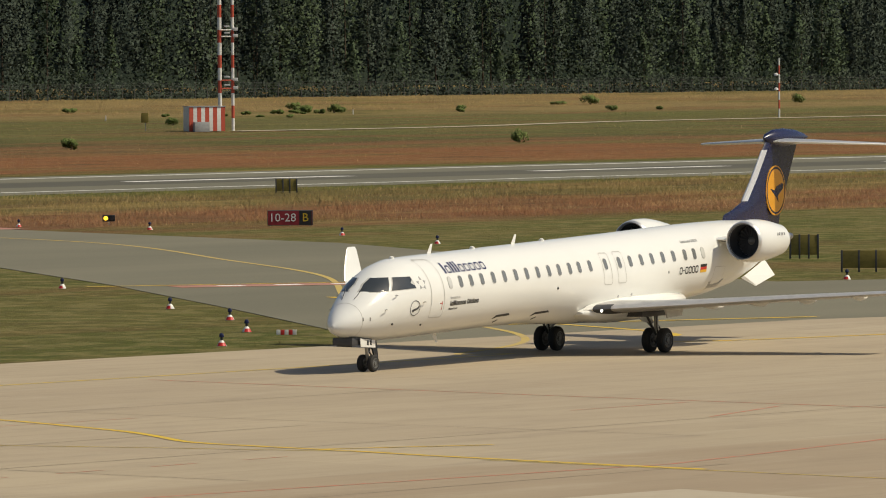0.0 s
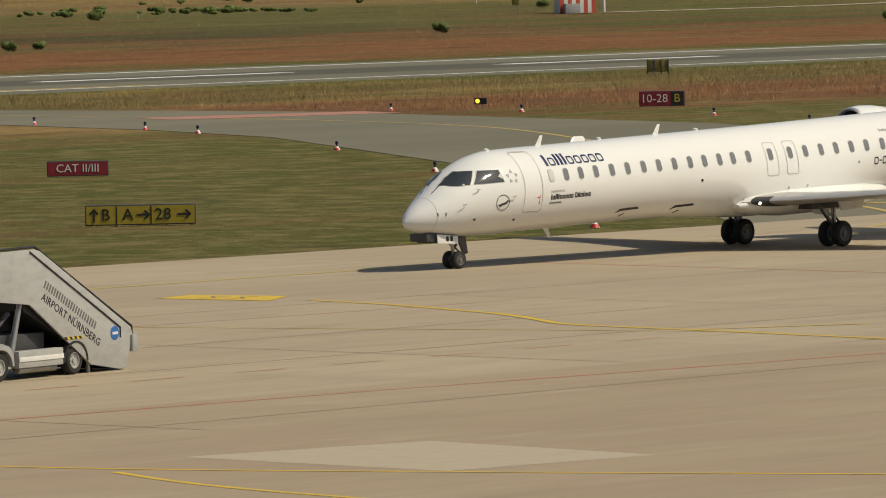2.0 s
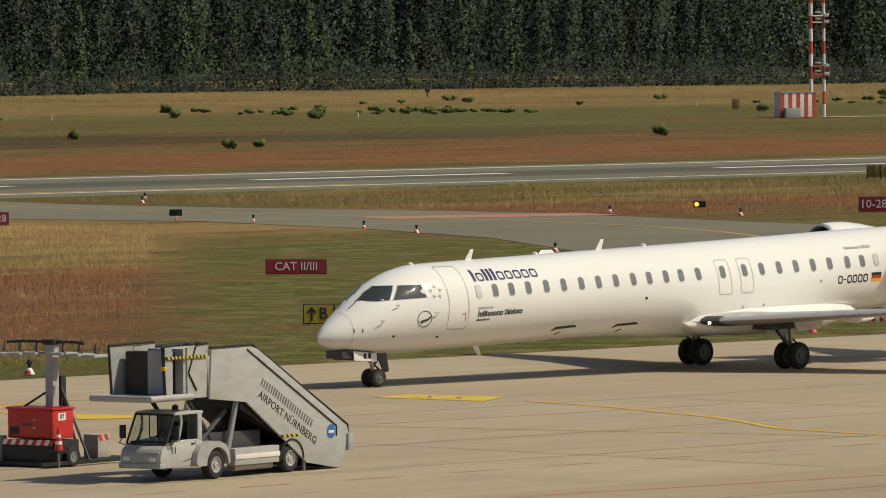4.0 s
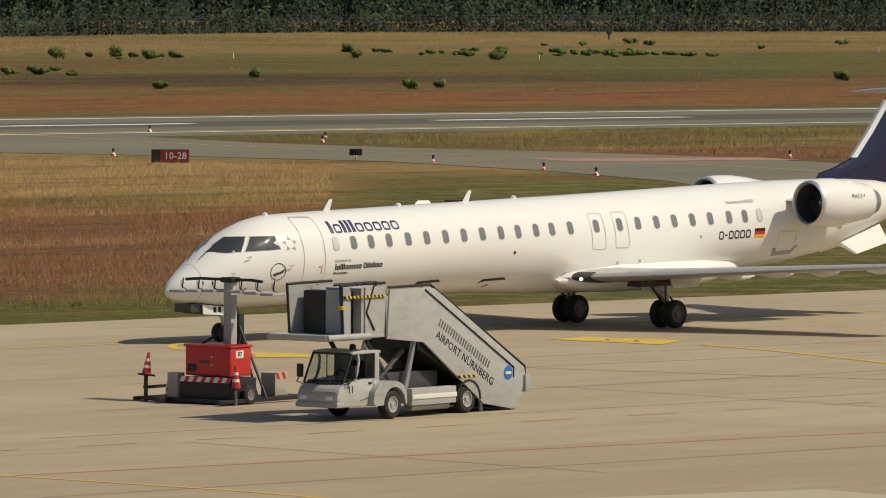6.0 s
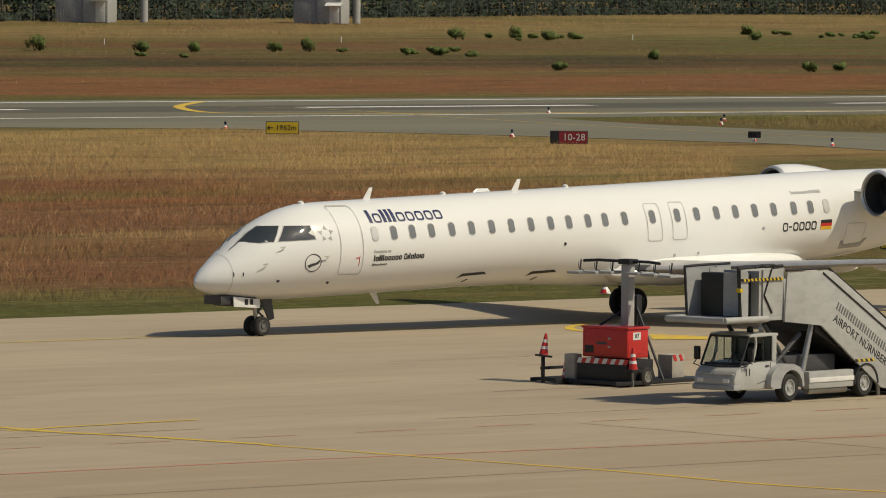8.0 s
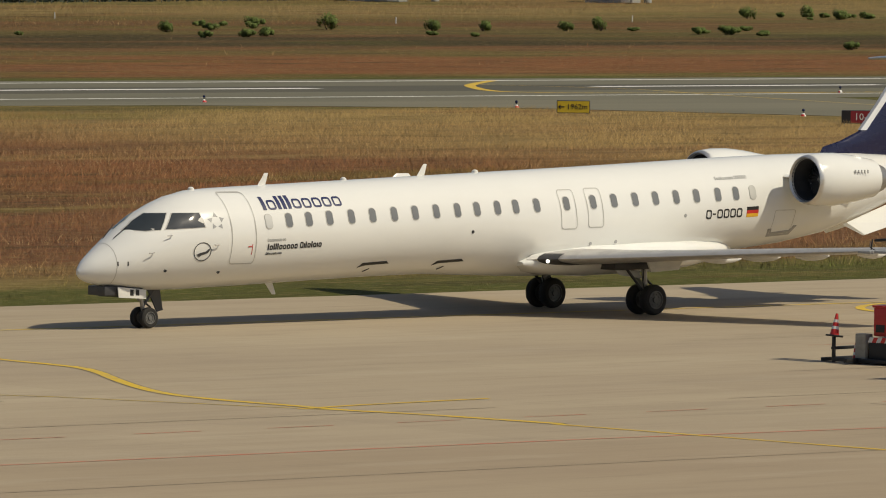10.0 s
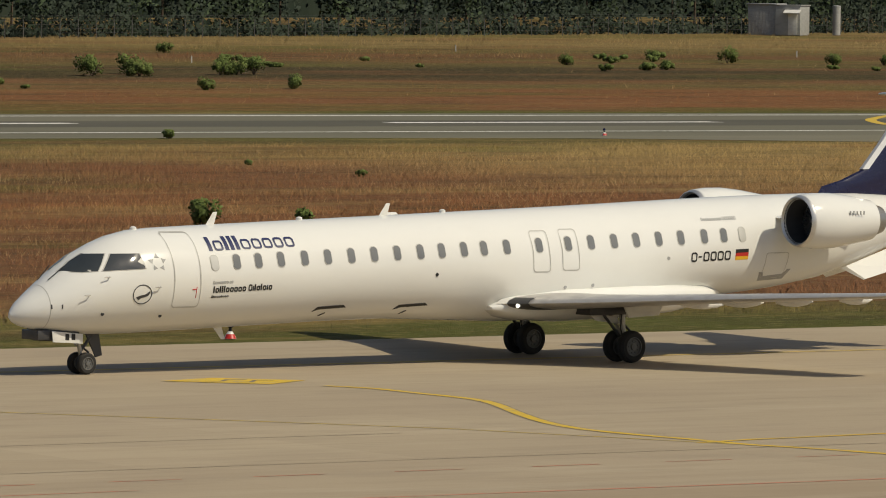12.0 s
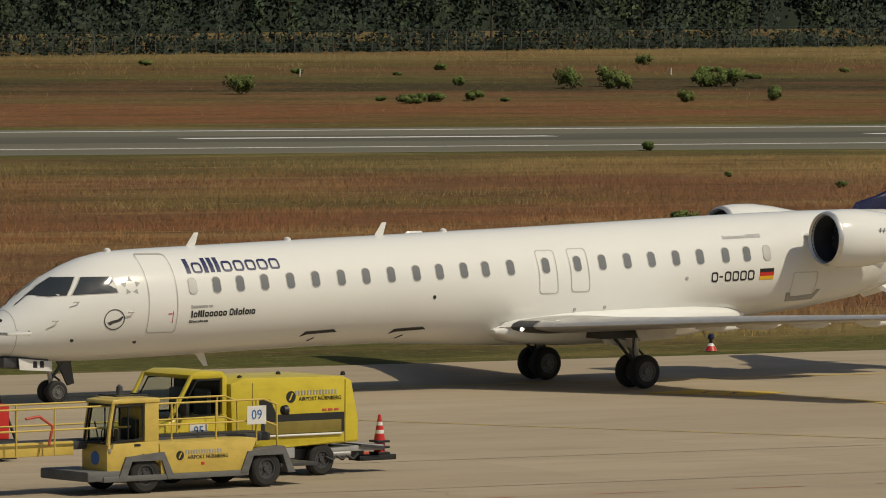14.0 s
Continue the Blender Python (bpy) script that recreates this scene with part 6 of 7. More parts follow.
    for y in (-0.95, 0.95):
        flight = part("side_panel", slab(outline, "y", y - 0.03, y + 0.03, 0.012), M_LIGHTGREY, ob, "large pale grey stair side panel")
        part("handrail", pipe([(0.35, y, 3.36), (-1.4, y, 3.38), (-5.48, y, 1.12), (-5.5, y, 0.75)], 0.035), M_BLACK, flight, "black rubber handrail")
        if y > 0:
            part("inset_rail", pipe([(-1.15, y + 0.04, 3.26), (-4.95, y + 0.04, 1.12), (-4.95, y + 0.04, 0.85)], 0.022), M_BLACK, flight, "black inset rail")
            part("lettering", side_text("AIRPORT NÜRNBERG", 0.29, -2.85, y + 0.034, 1.42, 29.2), M_BLACK, flight, "black lettering", smooth=False)
            part("name_bars", side_bars(22, 0.2, 2.5, -2.85, y + 0.034, 1.80, 29.2), M_MIDGREY, flight, "grey name bars", smooth=False)["kind"] = "stuff"
            part("round_badge", spin([(0.03, 0.19), (0.04, 0.18), (0.042, 0.01)], 20, "y", (-4.72, y, 0.98)), M_BLUE, flight, "round blue badge")
            part("badge_bar", box(-4.84, -4.6, y + 0.04, y + 0.048, 0.94, 1.01, 0), M_WHITE2, flight)
            part("end_box", box(-5.62, -5.4, y - 0.25, y + 0.1, 0.45, 0.9, 0.03), M_GREY, flight, "grey control box")
    for i in range(14):
        t = i / 13
        x, z = -1.3 - 3.75 * t, 2.12 - 1.95 * t
        part("step", box(x - 0.3, x, -0.9, 0.9, z - 0.04, z, 0.01), M_STEEL, ob, "metal stair tread")
    part("stringer", slab([(-1.0, 2.05), (-1.0, 1.75), (-4.6, 0.05), (-5.0, 0.05), (-5.0, 0.2)], "y", -0.85, 0.85), M_BLACK, ob, "dark underside of the stairs")
    for y in (-0.6, 0.6):
        part("lift_ram", tube((-0.55, y * 1.3, 0.7), (-0.95, y * 1.3, 1.95), 0.09, 0.07), M_STEEL, ob, "steel lifting ram")
        part("scissor_arm", pipe([(0.6, y, 0.8), (-0.7, y, 1.7)], 0.06), M_DARKGREY, ob)
        part("scissor_arm", pipe([(-0.3, y, 0.8), (0.8, y, 2.0)], 0.06), M_DARKGREY, ob)
    part("engine_cover", box(-2.2, 0.4, -0.6, 0.6, 0.6, 1.15, 0.04), M_DARKGREY, ob, "dark engine cover")
    locker = part("side_locker", box(-2.5, -0.62, 0.72, 0.98, 0.3, 0.74, 0.03), M_LIGHTGREY, ob, "bright metal side locker")
    part("locker_lid", box(-2.5, -0.62, 0.98, 1.0, 0.46, 0.58, 0.01), M_WHITE2, locker)
    part("tank", tube((-2.4, 0.75, 0.24), (-0.8, 0.75, 0.24), 0.1), M_STEEL, ob)
    hazard(-3.4, -2.6, 0.75, 0.99, 0.92, 0.99, 8, ob, M_BLACK, M_SIGNYEL)
    part("beacon", spin([(1.78, 0.09), (1.90, 0.08), (1.93, 0.02)], 14, "z", (0.98, 0.3, 0)), M_BLACK, cab, "dark roof beacon")
    part("stabiliser", tube((-3.9, 0.7, 0.0), (-3.9, 0.7, 0.5), 0.06), M_STEEL, ob)


def cone_at(m, tilt=0.0):
    ob = thing("traffic_cone", "orange-red traffic cone with white bands", "cone", m, "traffic cones")
    part("base", box(-0.17, 0.17, -0.17, 0.17, 0.0, 0.05, 0.015), M_BLACK, ob, "black rubber base")
    zs = [0.04, 0.2, 0.28, 0.38, 0.46, 0.62]
    for i, (a, b) in enumerate(zip(zs, zs[1:])):
        part("band", spin([(a, 0.135 - 0.165 * a), (b, 0.135 - 0.165 * b)], 18, "z"), M_WHITE2 if i % 2 else M_RED, ob, "white band" if i % 2 else "")
    return ob


def light_tower():
    ob = thing("ground_power_trailer", "red generator trailer with a telescopic mast and folded lamp arms", "trailer", pose(116.6, 135.1, 0, 0, 0, 190))
    red = part("generator", box(-0.45, 0.43, -0.78, 0.75, 0.74, 1.5, 0.04), M_RED, ob, "red generator housing")
    part("lid", box(-0.48, 0.46, -0.81, 0.78, 1.5, 1.56, 0.02), M_RED, red)
    part("grille", box(0.425, 0.44, -0.7, -0.4, 0.85, 1.05, 0.005), M_BLACK, red, "black air grille")
    for z in (1.02, 1.24):
        part("latch", box(0.43, 0.46, 0.1, 0.2, z - 0.02, z + 0.03, 0.008), M_STEEL, red)
    part("panel_bar", box(0.43, 0.438, -0.3, 0.05, 1.08, 1.15, 0), M_DARKGREY, red)
    plate_ = part("number_plate", box(-0.12, 0.2, 0.745, 0.757, 1.22, 1.42, 0), M_WHITE2, red, "white plate with 07")
    part("number", side_text("07", 0.17, 0.04, 0.762, 1.32), M_BLACK, plate_, smooth=False)
    part("door_line", box(-0.32, 0.38, 0.75, 0.756, 0.86, 1.16, 0), M_RED, red)
    part("base", box(-0.55, 0.55, -0.85, 0.85, 0.05, 0.7, 0.04), M_BLACK, ob, "black trailer base")
    hazard(0.55, 0.58, -0.85, 0.85, 0.58, 0.72, 12, ob, M_RED, M_WHITE2, "y")
    part("ballast", box(0.3, 0.62, -1.25, -0.9, 0.1, 0.8, 0.03), M_CONCRETEBLOCK, ob, "grey ballast block")
    for y in (-1.1, 0.95):
        part("outrigger", box(-2.1, 1.2, y - 0.06, y + 0.06, 0.05, 0.16, 0.02), M_BLACK, ob)
    part("outrigger", box(0.62, 0.75, -1.9, 1.0, 0.04, 0.15, 0.02), M_BLACK, ob)
    for y in (-0.6, 0.6):
        road_wheel(ob, -0.1, y * 1.6, 0.26, 0.16)
    mast = part("mast", box(-0.2, 0.06, -0.13, 0.13, 0.7, 3.2, 0.02), M_LIGHTGREY, ob, "pale square mast")
    part("mast_cap", box(-0.26, 0.12, -0.2, 0.2, 3.18, 3.32, 0.03), M_BLACK, mast)
    part("rear_column", box(-0.52, -0.3, -0.1, 0.12, 0.7, 2.35, 0.03), M_BLACK, ob, "black rear column")
    for y in (-1.0, -0.3, 0.5, 1.1):
        part("stay", pipe([(-0.35, 0, 2.2), (-0.9 + 0.6 * abs(y), y, 0.15)], 0.035), M_BLACK, ob, "black mast stay")
    part("tie", pipe([(0.0, -0.1, 1.95), (0.3, -0.65, 1.55)], 0.03), M_BLACK, ob)
    for s in (1, -1):
        arm = part("lamp_arm", pipe([(-0.1, 0.1 * s, 3.25), (0.12, 0.85 * s, 3.27), (0.2, 1.3 * s, 3.24)], 0.04), M_BLACK, mast, "black lamp arm")
        for k in range(3):
            y = s * (0.45 + 0.55 * k)
            part("lamp_panel", box(-0.35, 0.35, y - 0.22, y + 0.22, 2.92 - 0.02 * k, 2.99 - 0.02 * k, 0.02), M_LIGHTGREY, arm, "flat pale lamp panel")
            part("bracket", pipe([(0, y, 3.26), (0.05, y, 2.98)], 0.02), M_BLACK, arm)
            part("cable", pipe([(0.1, y, 3.2), (0.22, y + 0.1, 3.05), (0.12, y + 0.2, 2.97)], 0.012), M_BLACK, arm)
    # the mast and its stays stand behind the housing
    for o in [c for c in ob.children_recursive if c.name.split(".")[0] in ("mast", "mast_cap", "rear_column", "stay", "tie", "lamp_arm", "lamp_panel", "bracket", "cable")]:
        o.data.transform(Matrix.Translation((-0.42, 0, 0)))
    ob2 = thing("concrete_ballast", "grey concrete block with a red striped edge", "block", pose(119.0, 135.6, 0, 0, 0, 190))
    part("block", box(-0.27, 0.27, -0.25, 0.25, 0.1, 0.72, 0.03), M_CONCRETEBLOCK, ob2)
    for x in (-0.2, 0.06):
        part("stripe", slab([(x, 0.55), (x + 0.12, 0.55), (x + 0.2, 0.72), (x + 0.08, 0.72)], "y", 0.248, 0.258), M_RED, ob2)
    part("skid", box(-0.9, 0.9, -0.5, 0.5, 0.0, 0.1, 0.02), M_BLACK, ob2)
    # a drawbar with cone holders
    ob3 = thing("cone_rack", "dark steel cone rack on the drawbar", "rack", pose(115.9, 137.0, 0, 0, 0, 190))
    part("bar", box(-0.7, 0.3, -0.05, 0.05, 0.34, 0.42, 0.01), M_BLACK, ob3)
    part("leg", box(0.2, 0.28, -0.04, 0.04, 0.0, 0.7, 0.01), M_BLACK, ob3)
    part("tow_bar", box(-1.0, 0.3, -0.4, -0.3, 0.02, 0.12, 0.02), M_BLACK, ob3)
    cone_at(pose(115.67, 136.95, 0.68, 0, 8, 0))
    cone_at(pose(115.95, 136.35, 0.02))
    cone_at(pose(116.3, 134.05, 0.42))
    st = thing("cone_stand", "thin steel stand under a cone", "stand", pose(116.3, 134.05, 0))
    part("leg", tube((0, 0, 0), (0, 0, 0.42), 0.035, n=8), M_STEEL, st)
    part("plate", box(-0.18, 0.18, -0.18, 0.18, 0.39, 0.42, 0.01), M_BLACK, st)


def roundel(parent, x, y, z, r):
    part("roundel", spin([(0.0, r), (0.008, r), (0.009, 0.01)], 20, "y", (x, y, z)), M_BLACK, parent, "black round emblem")
    part("roundel_stroke", slab([(x + r * 0.5, z - r * 0.6), (x + r * 0.2, z - r * 0.6), (x - r * 0.45, z + r * 0.6), (x - r * 0.15, z + r * 0.6)], "y", y + 0.008, y + 0.013), M_YELLOW, parent)


def belt_loader():
    ob = thing("belt_loader", "pale yellow baggage belt loader with tube railings", "belt loader", pose(65.2, 128.5, 0, 0, 0, 190))
    for x in (0.05, -3.22):
        for y in (-0.12, -1.6):
            road_wheel(ob, x, y, 0.4, 0.26, M_DARKGREY)
        part("axle", tube((x, -1.6, 0.4), (x, -0.1, 0.4), 0.06), M_BLACK, ob)
    part("chassis", box(-3.8, 1.5, -1.5, -0.2, 0.3, 0.5, 0.03), M_DARKGREY, ob)
    body = part("side_body", slab([(-0.35, 0.40), (-2.55, 0.40), (-2.75, 0.7), (-2.95, 1.08), (-0.3, 1.06)], "y", -1.7, 0.02, 0.02), M_YELLOW2, ob, "pale yellow side body")
    part("sill", box(-2.7, 1.2, -1.72, 0.05, 0.28, 0.4, 0.02), M_MIDGREY, ob, "grey sill")
    for x in (0.05, -3.22):
        arch = [(x + 0.75, 0.35), (x + 0.55, 0.8), (x - 0.45, 0.88), (x - 0.75, 0.3), (x - 0.55, 0.3), (x - 0.4, 0.7), (x + 0.4, 0.7), (x + 0.55, 0.35)]
        part("wheel_arch", slab(arch, "y", -0.3, 0.06), M_MIDGREY, ob, "grey angular wheel arch")
    cab = part("cab", slab([(-0.3, 0.62), (-0.3, 1.12), (1.04, 1.08), (1.08, 0.9), (1.08, 0.48), (0.62, 0.46), (0.45, 0.8), (0.1, 0.88)], "y", -0.9, 0.0, 0.025), M_YELLOW2, ob, "pale yellow narrow cab")
    part("cab_rear_wall", box(-0.3, 0.08, -0.88, 0.0, 1.1, 1.96, 0.025), M_YELLOW2, cab)
    part("cab_roof", slab([(-0.32, 1.94), (0.98, 1.94), (0.94, 2.02), (0.6, 2.05), (-0.3, 2.04)], "y", -0.92, 0.02, 0.02), M_YELLOW2, cab, "pale yellow cab roof")
    for y in (-0.03, -0.86):
        part("pillar", pipe([(1.04, y, 1.06), (0.99, y, 1.5), (0.90, y, 1.96)], 0.045), M_YELLOW2, cab)
        part("door_pane", slab([(0.1, 1.14), (0.94, 1.12), (0.90, 1.5), (0.82, 1.9), (0.1, 1.92)], "y", y - 0.006, y + 0.006), M_CAB, cab, "clear side glass")
        part("window_seal", pipe([(0.12, y + 0.01, 1.16), (0.94, y + 0.01, 1.13), (0.92, y + 0.01, 1.5), (0.84, y + 0.01, 1.88), (0.12, y + 0.01, 1.9), (0.12, y + 0.01, 1.16)], 0.025, 6), M_BLACK, cab, "black window seal")
        part("window_bar", pipe([(0.5, y, 1.15), (0.5, y, 1.9)], 0.016, 6), M_BLACK, cab)
    part("windscreen", loft([[(1.07, -0.82, 1.1), (1.07, -0.07, 1.1), (0.92, -0.07, 1.92), (0.92, -0.82, 1.92)], [(1.05, -0.82, 1.1), (1.05, -0.07, 1.1), (0.90, -0.07, 1.92), (0.90, -0.82, 1.92)]]), M_CAB, cab, "clear windscreen")
    part("windscreen_seal", pipe([(1.08, -0.83, 1.1), (1.08, -0.06, 1.1), (0.93, -0.06, 1.92), (0.93, -0.83, 1.92), (1.08, -0.83, 1.1)], 0.022, 6), M_BLACK, cab, "black windscreen seal")
    part("wiper", pipe([(1.1, -0.25, 1.1), (1.04, -0.5, 1.55)], 0.016, 6), M_BLACK, cab, "black wiper")
    part("seat", box(0.1, 0.5, -0.7, -0.2, 0.9, 1.15, 0.05), M_BLACK, cab, "black seat")
    part("seat_back", box(0.08, 0.2, -0.7, -0.2, 1.1, 1.6, 0.05), M_BLACK, cab)
    part("steering_wheel", spin([(-0.015, 0.16), (0.0, 0.18), (0.015, 0.16)], 20, "x", (0.78, -0.45, 1.25), ends=False), M_BLACK, cab)
    part("mirror", box(0.86, 0.92, 0.02, 0.16, 1.18, 1.42, 0.03), M_BLACK, cab, "black mirror")
    part("door_handle", box(0.2, 0.36, -0.01, 0.016, 1.02, 1.07, 0.008), M_BLACK, cab, "black door handle")
    part("hinge", box(0.98, 1.04, -0.01, 0.02, 0.9, 1.0, 0.01), M_STEEL, cab)
    part("roof_rack", pipe([(-0.1, -0.15, 2.1), (0.75, -0.15, 2.1), (0.75, -0.75, 2.1), (-0.1, -0.75, 2.1), (-0.1, -0.15, 2.1)], 0.018), M_BLACK, cab, "black roof rack")
    part("beacon", spin([(2.05, 0.08), (2.25, 0.07), (2.3, 0.02)], 14, "z", (0.2, -0.75, 0)), M_DARKGREY, cab, "dark beacon")
    part("blue_badge", spin([(0.0, 0.15), (0.012, 0.145), (0.013, 0.01)], 18, "x", (1.082, -0.42, 0.78)), M_BLUE, cab, "round blue badge")
    part("front_bumper", box(0.62, 1.6, -1.7, 0.02, 0.3, 0.52, 0.04), M_MIDGREY, ob, "long grey front bumper")
    roundel(body, -0.85, 0.022, 0.78, 0.1)
    part("lettering", side_text("AIRPORT NÜRNBERG", 0.115, -1.6, 0.024, 0.73), M_BLACK, body, smooth=False)
    part("name_bars", side_bars(14, 0.085, 1.0, -1.5, 0.024, 0.85), M_GREY, body, smooth=False)
    part("reflector", box(-1.5, -1.42, 0.02, 0.03, 0.56, 0.62, 0), M_RED, body)
    # conveyor and its railings
    belt = part("conveyor", box(-3.9, 5.0, -1.55, -0.75, 0.95, 1.12, 0.03), M_DARKGREY, ob, "dark conveyor frame")
    part("belt", box(-3.85, 4.95, -1.48, -0.82, 1.12, 1.135, 0), M_TEAL, belt, "black rubber belt")
    part("conveyor_side", box(1.5, 5.0, -0.72, -0.62, 0.85, 1.15, 0.02), M_YELLOW2, belt)
    for y in (-0.35, -1.75):
        for z in (1.42, 1.88):
            part("rail", pipe([(4.8, y, z), (-3.4, y, z), (-3.75, y, z - 0.12), (-3.78, y, 0.75)], 0.021), M_YELLOW2, ob, "pale yellow tube railing")
        for x in (4.6, 3.2, 2.2, -0.9, -2.1, -3.2):
            part("rail_post", tube((x, y, 0.9), (x, y, 1.88), 0.02, n=8), M_YELLOW2, ob)
    for x in (2.6, 4.2):
        part("grab_loop", pipe([(x - 0.25, -0.35, 1.1), (x - 0.35, -0.35, 1.5), (x, -0.35, 1.72), (x + 0.35, -0.35, 1.68)], 0.03), M_MASTRED, ob)
    num = part("number_plate", box(-2.9, -3.42, -0.3, -0.285, 1.35, 1.75, 0), M_WHITE2, ob, "white plate with 09")
    part("number", side_text("09", 0.3, -3.16, -0.28, 1.55), M_BLUE, num, smooth=False)
    part("work_lamp", spin([(-3.85, 0.03), (-3.9, 0.1), (-4.0, 0.12), (-4.02, 0.02)], 14, "x", (0, -0.32, 1.62)), M_BLACK, ob)
    part("step_plate", box(-4.6, -3.6, -1.5, 0.0, 0.42, 0.5, 0.02), M_DARKGREY, ob)


def service_van():
    ob = thing("service_van", "bright yellow service truck with a rounded equipment body", "truck", pose(70.9, 131.5, 0, 0, 0, 190))
    for x in (-0.2, 3.9):
        for y in (-0.15, -1.75):
            road_wheel(ob, x, y, 0.36, 0.24, M_DARKGREY)
        part("axle", tube((x, -1.75, 0.36), (x, -0.15, 0.36), 0.06), M_BLACK, ob)
    part("chassis", box(-1.6, 4.4, -1.5, -0.3, 0.35, 0.6, 0.03), M_DARKGREY, ob)
    body = part("equipment_body", slab([(2.35, 0.95), (2.4, 2.12), (2.0, 2.24), (-0.75, 2.2), (-1.0, 2.1), (-1.18, 1.2), (-1.22, 0.72), (1.0, 0.66), (1.8, 0.7)], "y", -1.95, 0.0, 0.06), M_YELLOW, ob, "yellow rounded equipment body")
    # no recess is cut: flush black plates paint in the dark of the hose bay
    part("bay", box(-0.78, 1.55, -0.02, 0.008, 0.96, 1.40, 0.0), M_BLACK, body, "flat black plate for the dark hose bay recess")
    part("bay_step", slab([(1.12, 1.40), (1.6, 1.40), (1.6, 1.74), (1.3, 1.74)], "y", -0.02, 0.010), M_BLACK, body)
    part("bay_panel", box(-0.7, 1.45, 0.0, 0.012, 0.97, 1.24, 0.01), M_SIGNBACK, body)
    part("bay_rail", tube((-0.7, 0.03, 0.93), (1.5, 0.03, 0.93), 0.025), M_WHITE2, body, "white bay rail")
    for x in (1.78, -0.82):
        part("seam", box(x, x + 0.025, -0.02, 0.006, 0.75, 2.12, 0), M_SIGNBACK, body)
    roundel(body, 0.72, 0.002, 1.78, 0.13)
    part("lettering", side_text("AIRPORT NÜRNBERG", 0.125, -0.1, 0.006, 1.72), M_BLACK, body, smooth=False)
    part("name_bars", side_bars(14, 0.1, 1.2, 0.0, 0.006, 1.86), M_GREY, body, smooth=False)
    for i in range(3):
        part("marker_lamp", box(-0.62 + 0.17 * i, -0.5 + 0.17 * i, 0.0, 0.012, 1.44, 1.49, 0.004), M_MASTRED, body)
    for x, y in ((-0.9, -0.2), (2.0, -0.2), (0.3, -1.0)):
        part("top_lamp", spin([(2.2, 0.06), (2.27, 0.05), (2.29, 0.01)], 12, "z", (x, y, 0)), M_BLACK, body)
    cab = part("cab", slab([(2.45, 0.5), (2.45, 1.45), (4.6, 1.4), (4.95, 1.34), (5.6, 1.1), (5.75, 0.75), (5.7, 0.45)], "y", -1.9, -0.05, 0.06), M_YELLOW, ob, "yellow van cab")
    rf = part("cab_roof", slab([(2.42, 2.28), (2.6, 2.4), (3.6, 2.42), (4.0, 2.34), (3.9, 2.24), (2.5, 2.24)], "y", -1.82, -0.12, 0.04), M_YELLOW, cab, "yellow cab roof")
    part("cab_back", box(2.42, 2.62, -1.85, -0.1, 1.4, 2.3, 0.04), M_YELLOW, cab)
    for y in (-0.12, -1.84):
        part("pillar", pipe([(4.85, y, 1.38), (3.95, y, 2.3)], 0.06), M_YELLOW, cab)
        part("door_pane", slab([(2.72, 1.46), (4.05, 1.44), (4.35, 1.6), (3.72, 2.22), (2.72, 2.22)], "y", y - 0.012, y + 0.012), M_CAB, cab, "side glass")
        edge = y + (0.014 if y > -1 else -0.014)
        part("window_seal", pipe([(2.72, edge, 1.46), (4.05, edge, 1.44), (4.35, edge, 1.6), (3.72, edge, 2.22), (2.72, edge, 2.22), (2.72, edge, 1.46)], 0.022, 6), M_BLACK, cab, "black window seal")
        part("mirror", box(4.35, 4.5, y * 1.0 + (0.1 if y > -1 else -0.3), y + (0.3 if y > -1 else -0.1), 1.45, 1.75, 0.04), M_BLACK, cab)
    part("windscreen", loft([[(4.86, -1.76, 1.4), (4.86, -0.18, 1.4), (3.98, -0.2, 2.28), (3.98, -1.74, 2.28)], [(4.83, -1.76, 1.38), (4.83, -0.18, 1.38), (3.95, -0.2, 2.26), (3.95, -1.74, 2.26)]]), M_CAB, cab, "clear windscreen")
    # added black sheet gives the cab its shaded inside behind the clear panes
    part("cab_lining", box(2.63, 2.7, -1.8, -0.16, 1.3, 2.24, 0.02), M_BLACK, cab, "black sheet added to darken the cab inside")
    part("dashboard", box(4.1, 4.8, -1.75, -0.2, 1.36, 1.5, 0.04), M_DARKGREY, cab, "dark dashboard")
    for y in (-0.5, -1.4):
        part("seat_back", box(2.9, 3.1, y - 0.25, y + 0.25, 1.3, 2.0, 0.06), M_DARKGREY, cab, "dark seat")
    part("steering_wheel", spin([(-0.015, 0.18), (0.0, 0.2), (0.015, 0.18)], 20, "x", (4.0, -0.5, 1.6), ends=False), M_BLACK, cab)
    pinch(cab, 2.42, 0.64)
    num = part("number_plate", box(3.0, 3.5, -0.05, -0.03, 0.95, 1.3, 0), M_WHITE2, cab, "white plate with 95")
    part("number", side_text("95", 0.28, 3.25, -0.025, 1.12), M_BLUE, num, smooth=False)
    rear = part("rear_deck", box(-2.0, -0.2, -1.5, -0.1, 0.5, 0.62, 0.02), M_GREY, ob, "grey rear deck")
    part("hitch", box(-2.45, -1.4, -0.62, -0.2, 0.26, 0.38, 0.02), M_BLACK, rear)
    part("step_grating", slab([(-1.3, 0.66), (-2.0, 0.58), (-2.0, 0.52), (-1.3, 0.6)], "y", -1.4, -0.05), M_DARKGREY, rear, "dark step grating")
    part("rear_lamp", box(-1.55, -1.4, -0.09, -0.06, 0.42, 0.48, 0.01), M_MASTRED, rear, "red rear lamp")
    for k in range(3):
        part("hose", pipe([(-0.3 - 0.3 * k, -0.05, 0.42), (-0.45 - 0.3 * k, 0.0, 0.34), (-0.62 - 0.3 * k, -0.05, 0.45)], 0.03), M_BLACK, rear, "black hose")
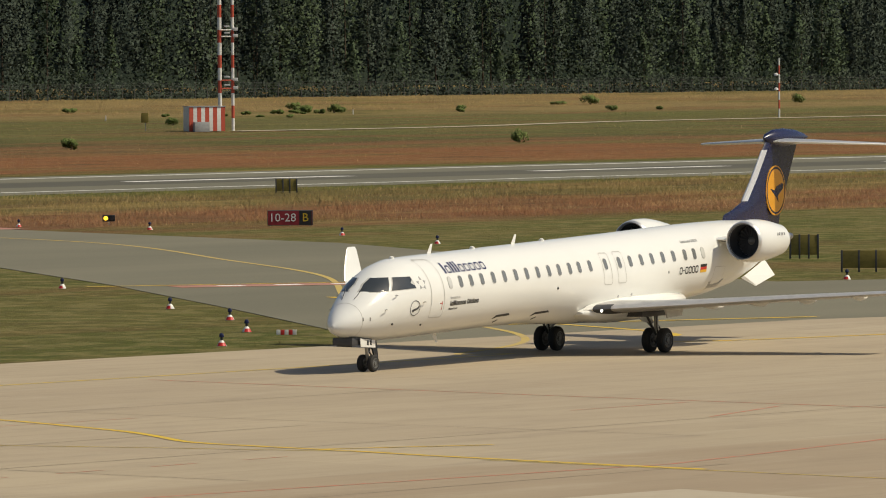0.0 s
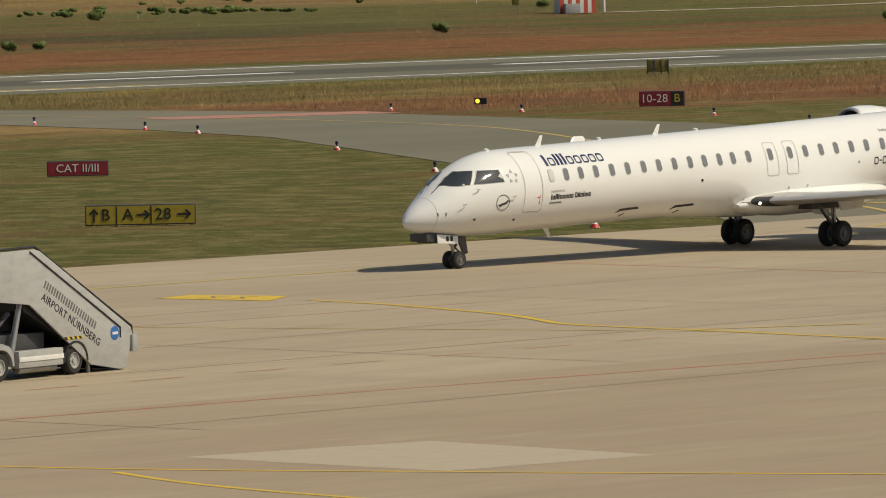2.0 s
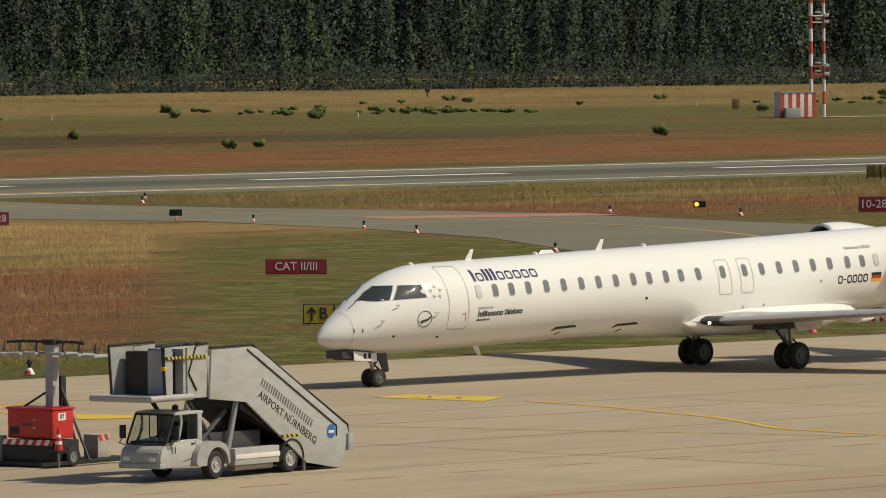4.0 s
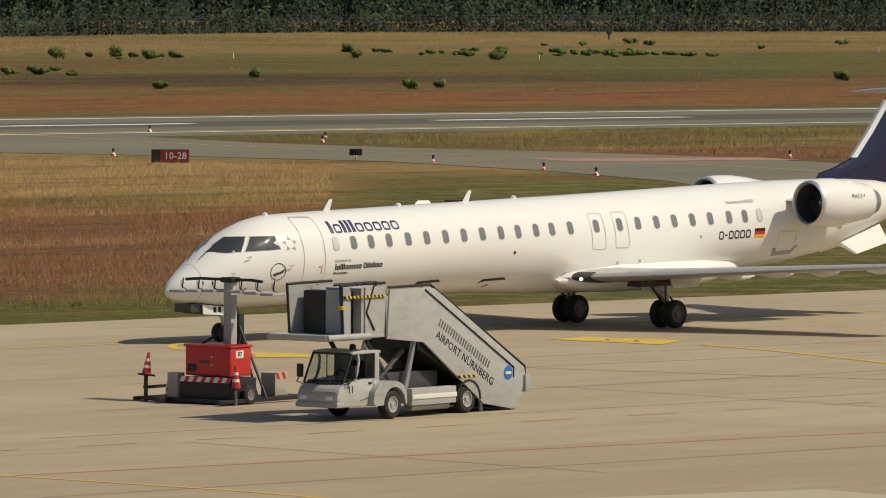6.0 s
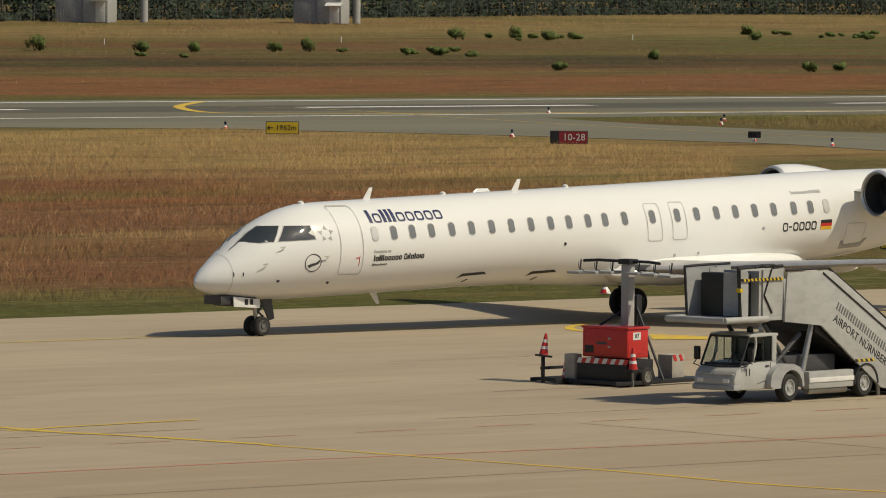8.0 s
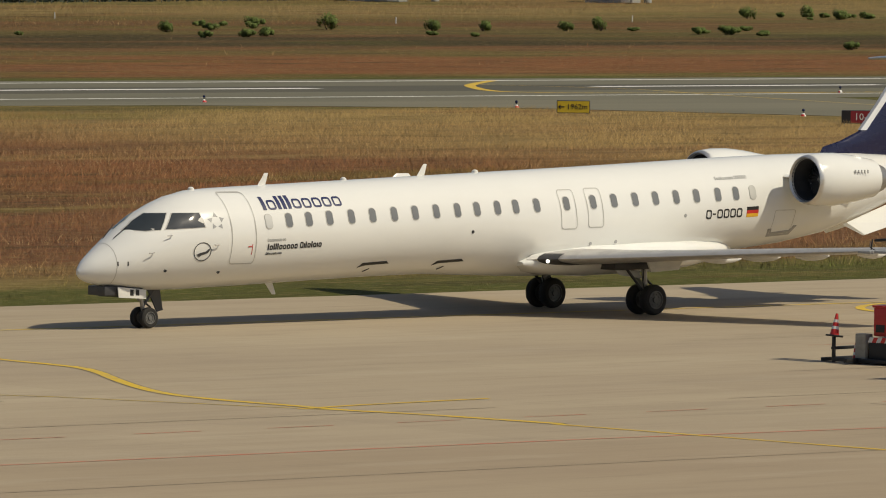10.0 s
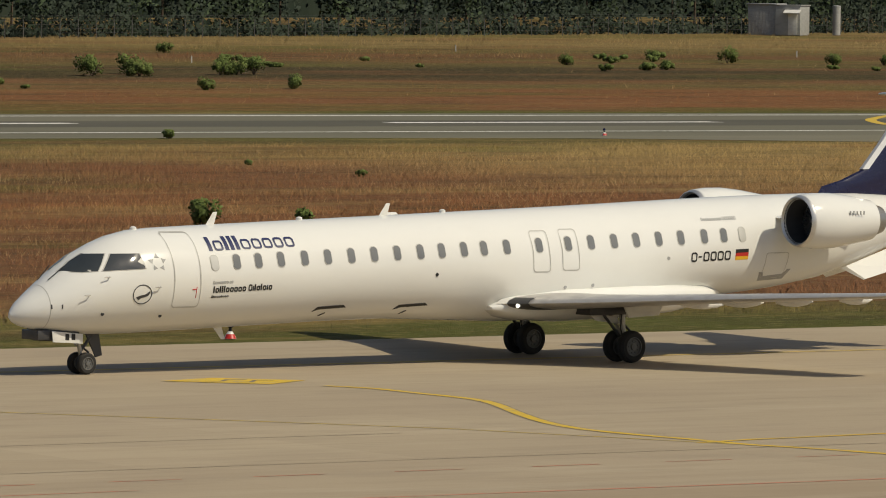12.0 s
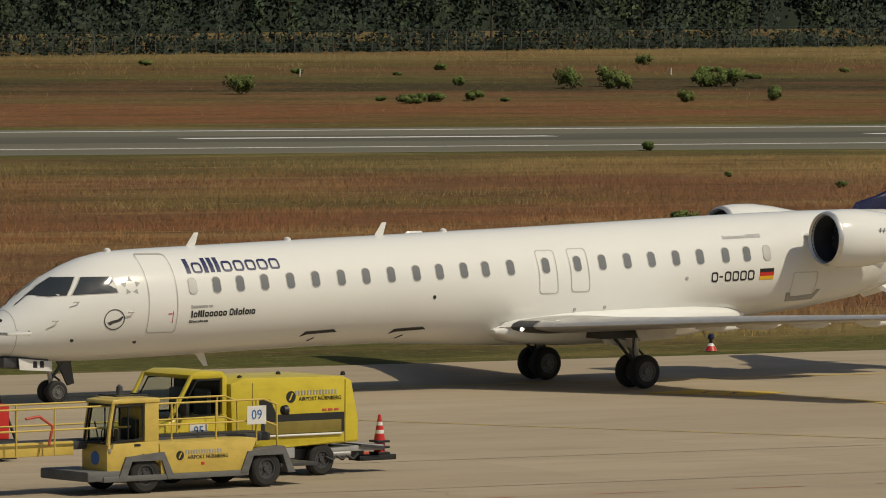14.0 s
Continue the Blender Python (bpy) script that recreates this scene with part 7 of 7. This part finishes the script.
    part("side_box", box(0.6, 1.6, -0.35, 0.0, 0.42, 0.66, 0.02), M_GREY, ob)
    part("tank", tube((-1.0, -0.1, 0.45), (-0.5, -0.1, 0.45), 0.09), M_STEEL, rear)
    for k in range(3):
        cone_at(ob.matrix_basis @ pose(-2.12, -0.4, 0.385 + 0.13 * k))


def cone_stack_cart():
    """The second light trailer seen only at the end, and the tow tractor's corner beside the stairs."""
    ob = thing("mast_trailer", "red trailer with a dark mast and folded lamp arms", "trailer", pose(66.2, 139.2, 0, 0, 0, 190))
    part("generator", box(-0.45, 0.43, -0.78, 0.75, 0.5, 1.3, 0.04), M_RED, ob, "red generator housing")
    part("base", box(-0.6, 0.6, -0.9, 0.85, 0.05, 0.5, 0.03), M_BLACK, ob)
    m = part("mast", box(-0.2, 0.06, -0.13, 0.13, 0.5, 3.2, 0.02), M_LIGHTGREY, ob)
    for s in (1, -1):
        part("lamp_arm", pipe([(-0.1, 0.1 * s, 3.25), (0.12, 0.85 * s, 3.27), (0.2, 1.3 * s, 3.24)], 0.04), M_BLACK, m)
        for k in range(3):
            y = s * (0.45 + 0.55 * k)
            part("lamp_panel", box(-0.35, 0.35, y - 0.22, y + 0.22, 2.92, 2.99, 0.02), M_WHITE2, m)
    for y in (-0.9, 0.6):
        part("stay", pipe([(-0.3, 0, 2.3), (-0.9, y, 0.1)], 0.035), M_BLACK, ob)


stairs_truck()
light_tower()
belt_loader()
service_van()
cone_stack_cart()


# ---- what moves ----
def motions():
    """The aircraft taxies, its wheels turn, and all else stands."""
    walk(AIRLINER, [(t, pose(x, y, 0, 0, 0, h)) for t, x, y, h in TAXI])
    # distance rolled, summed along the way
    gone, rolled = 0.0, [(TAXI[0][0], 0.0)]
    for (t0, x0, y0, _), (t1, x1, y1, _) in zip(TAXI, TAXI[1:]):
        gone += math.hypot(x1 - x0, y1 - y0)
        rolled.append((t1, gone))
    steps = 14 * FPS
    for ob, x, y, z, r in ROLLERS:
        rows = []
        for i in range(steps + 1):
            t = i / FPS
            d = float(np.interp(t, [a for a, _ in rolled], [b for _, b in rolled]))
            rows.append((t, pose(x, y, z, 0, math.degrees(d / r), 0)))
        walk(ob, rows)


motions()
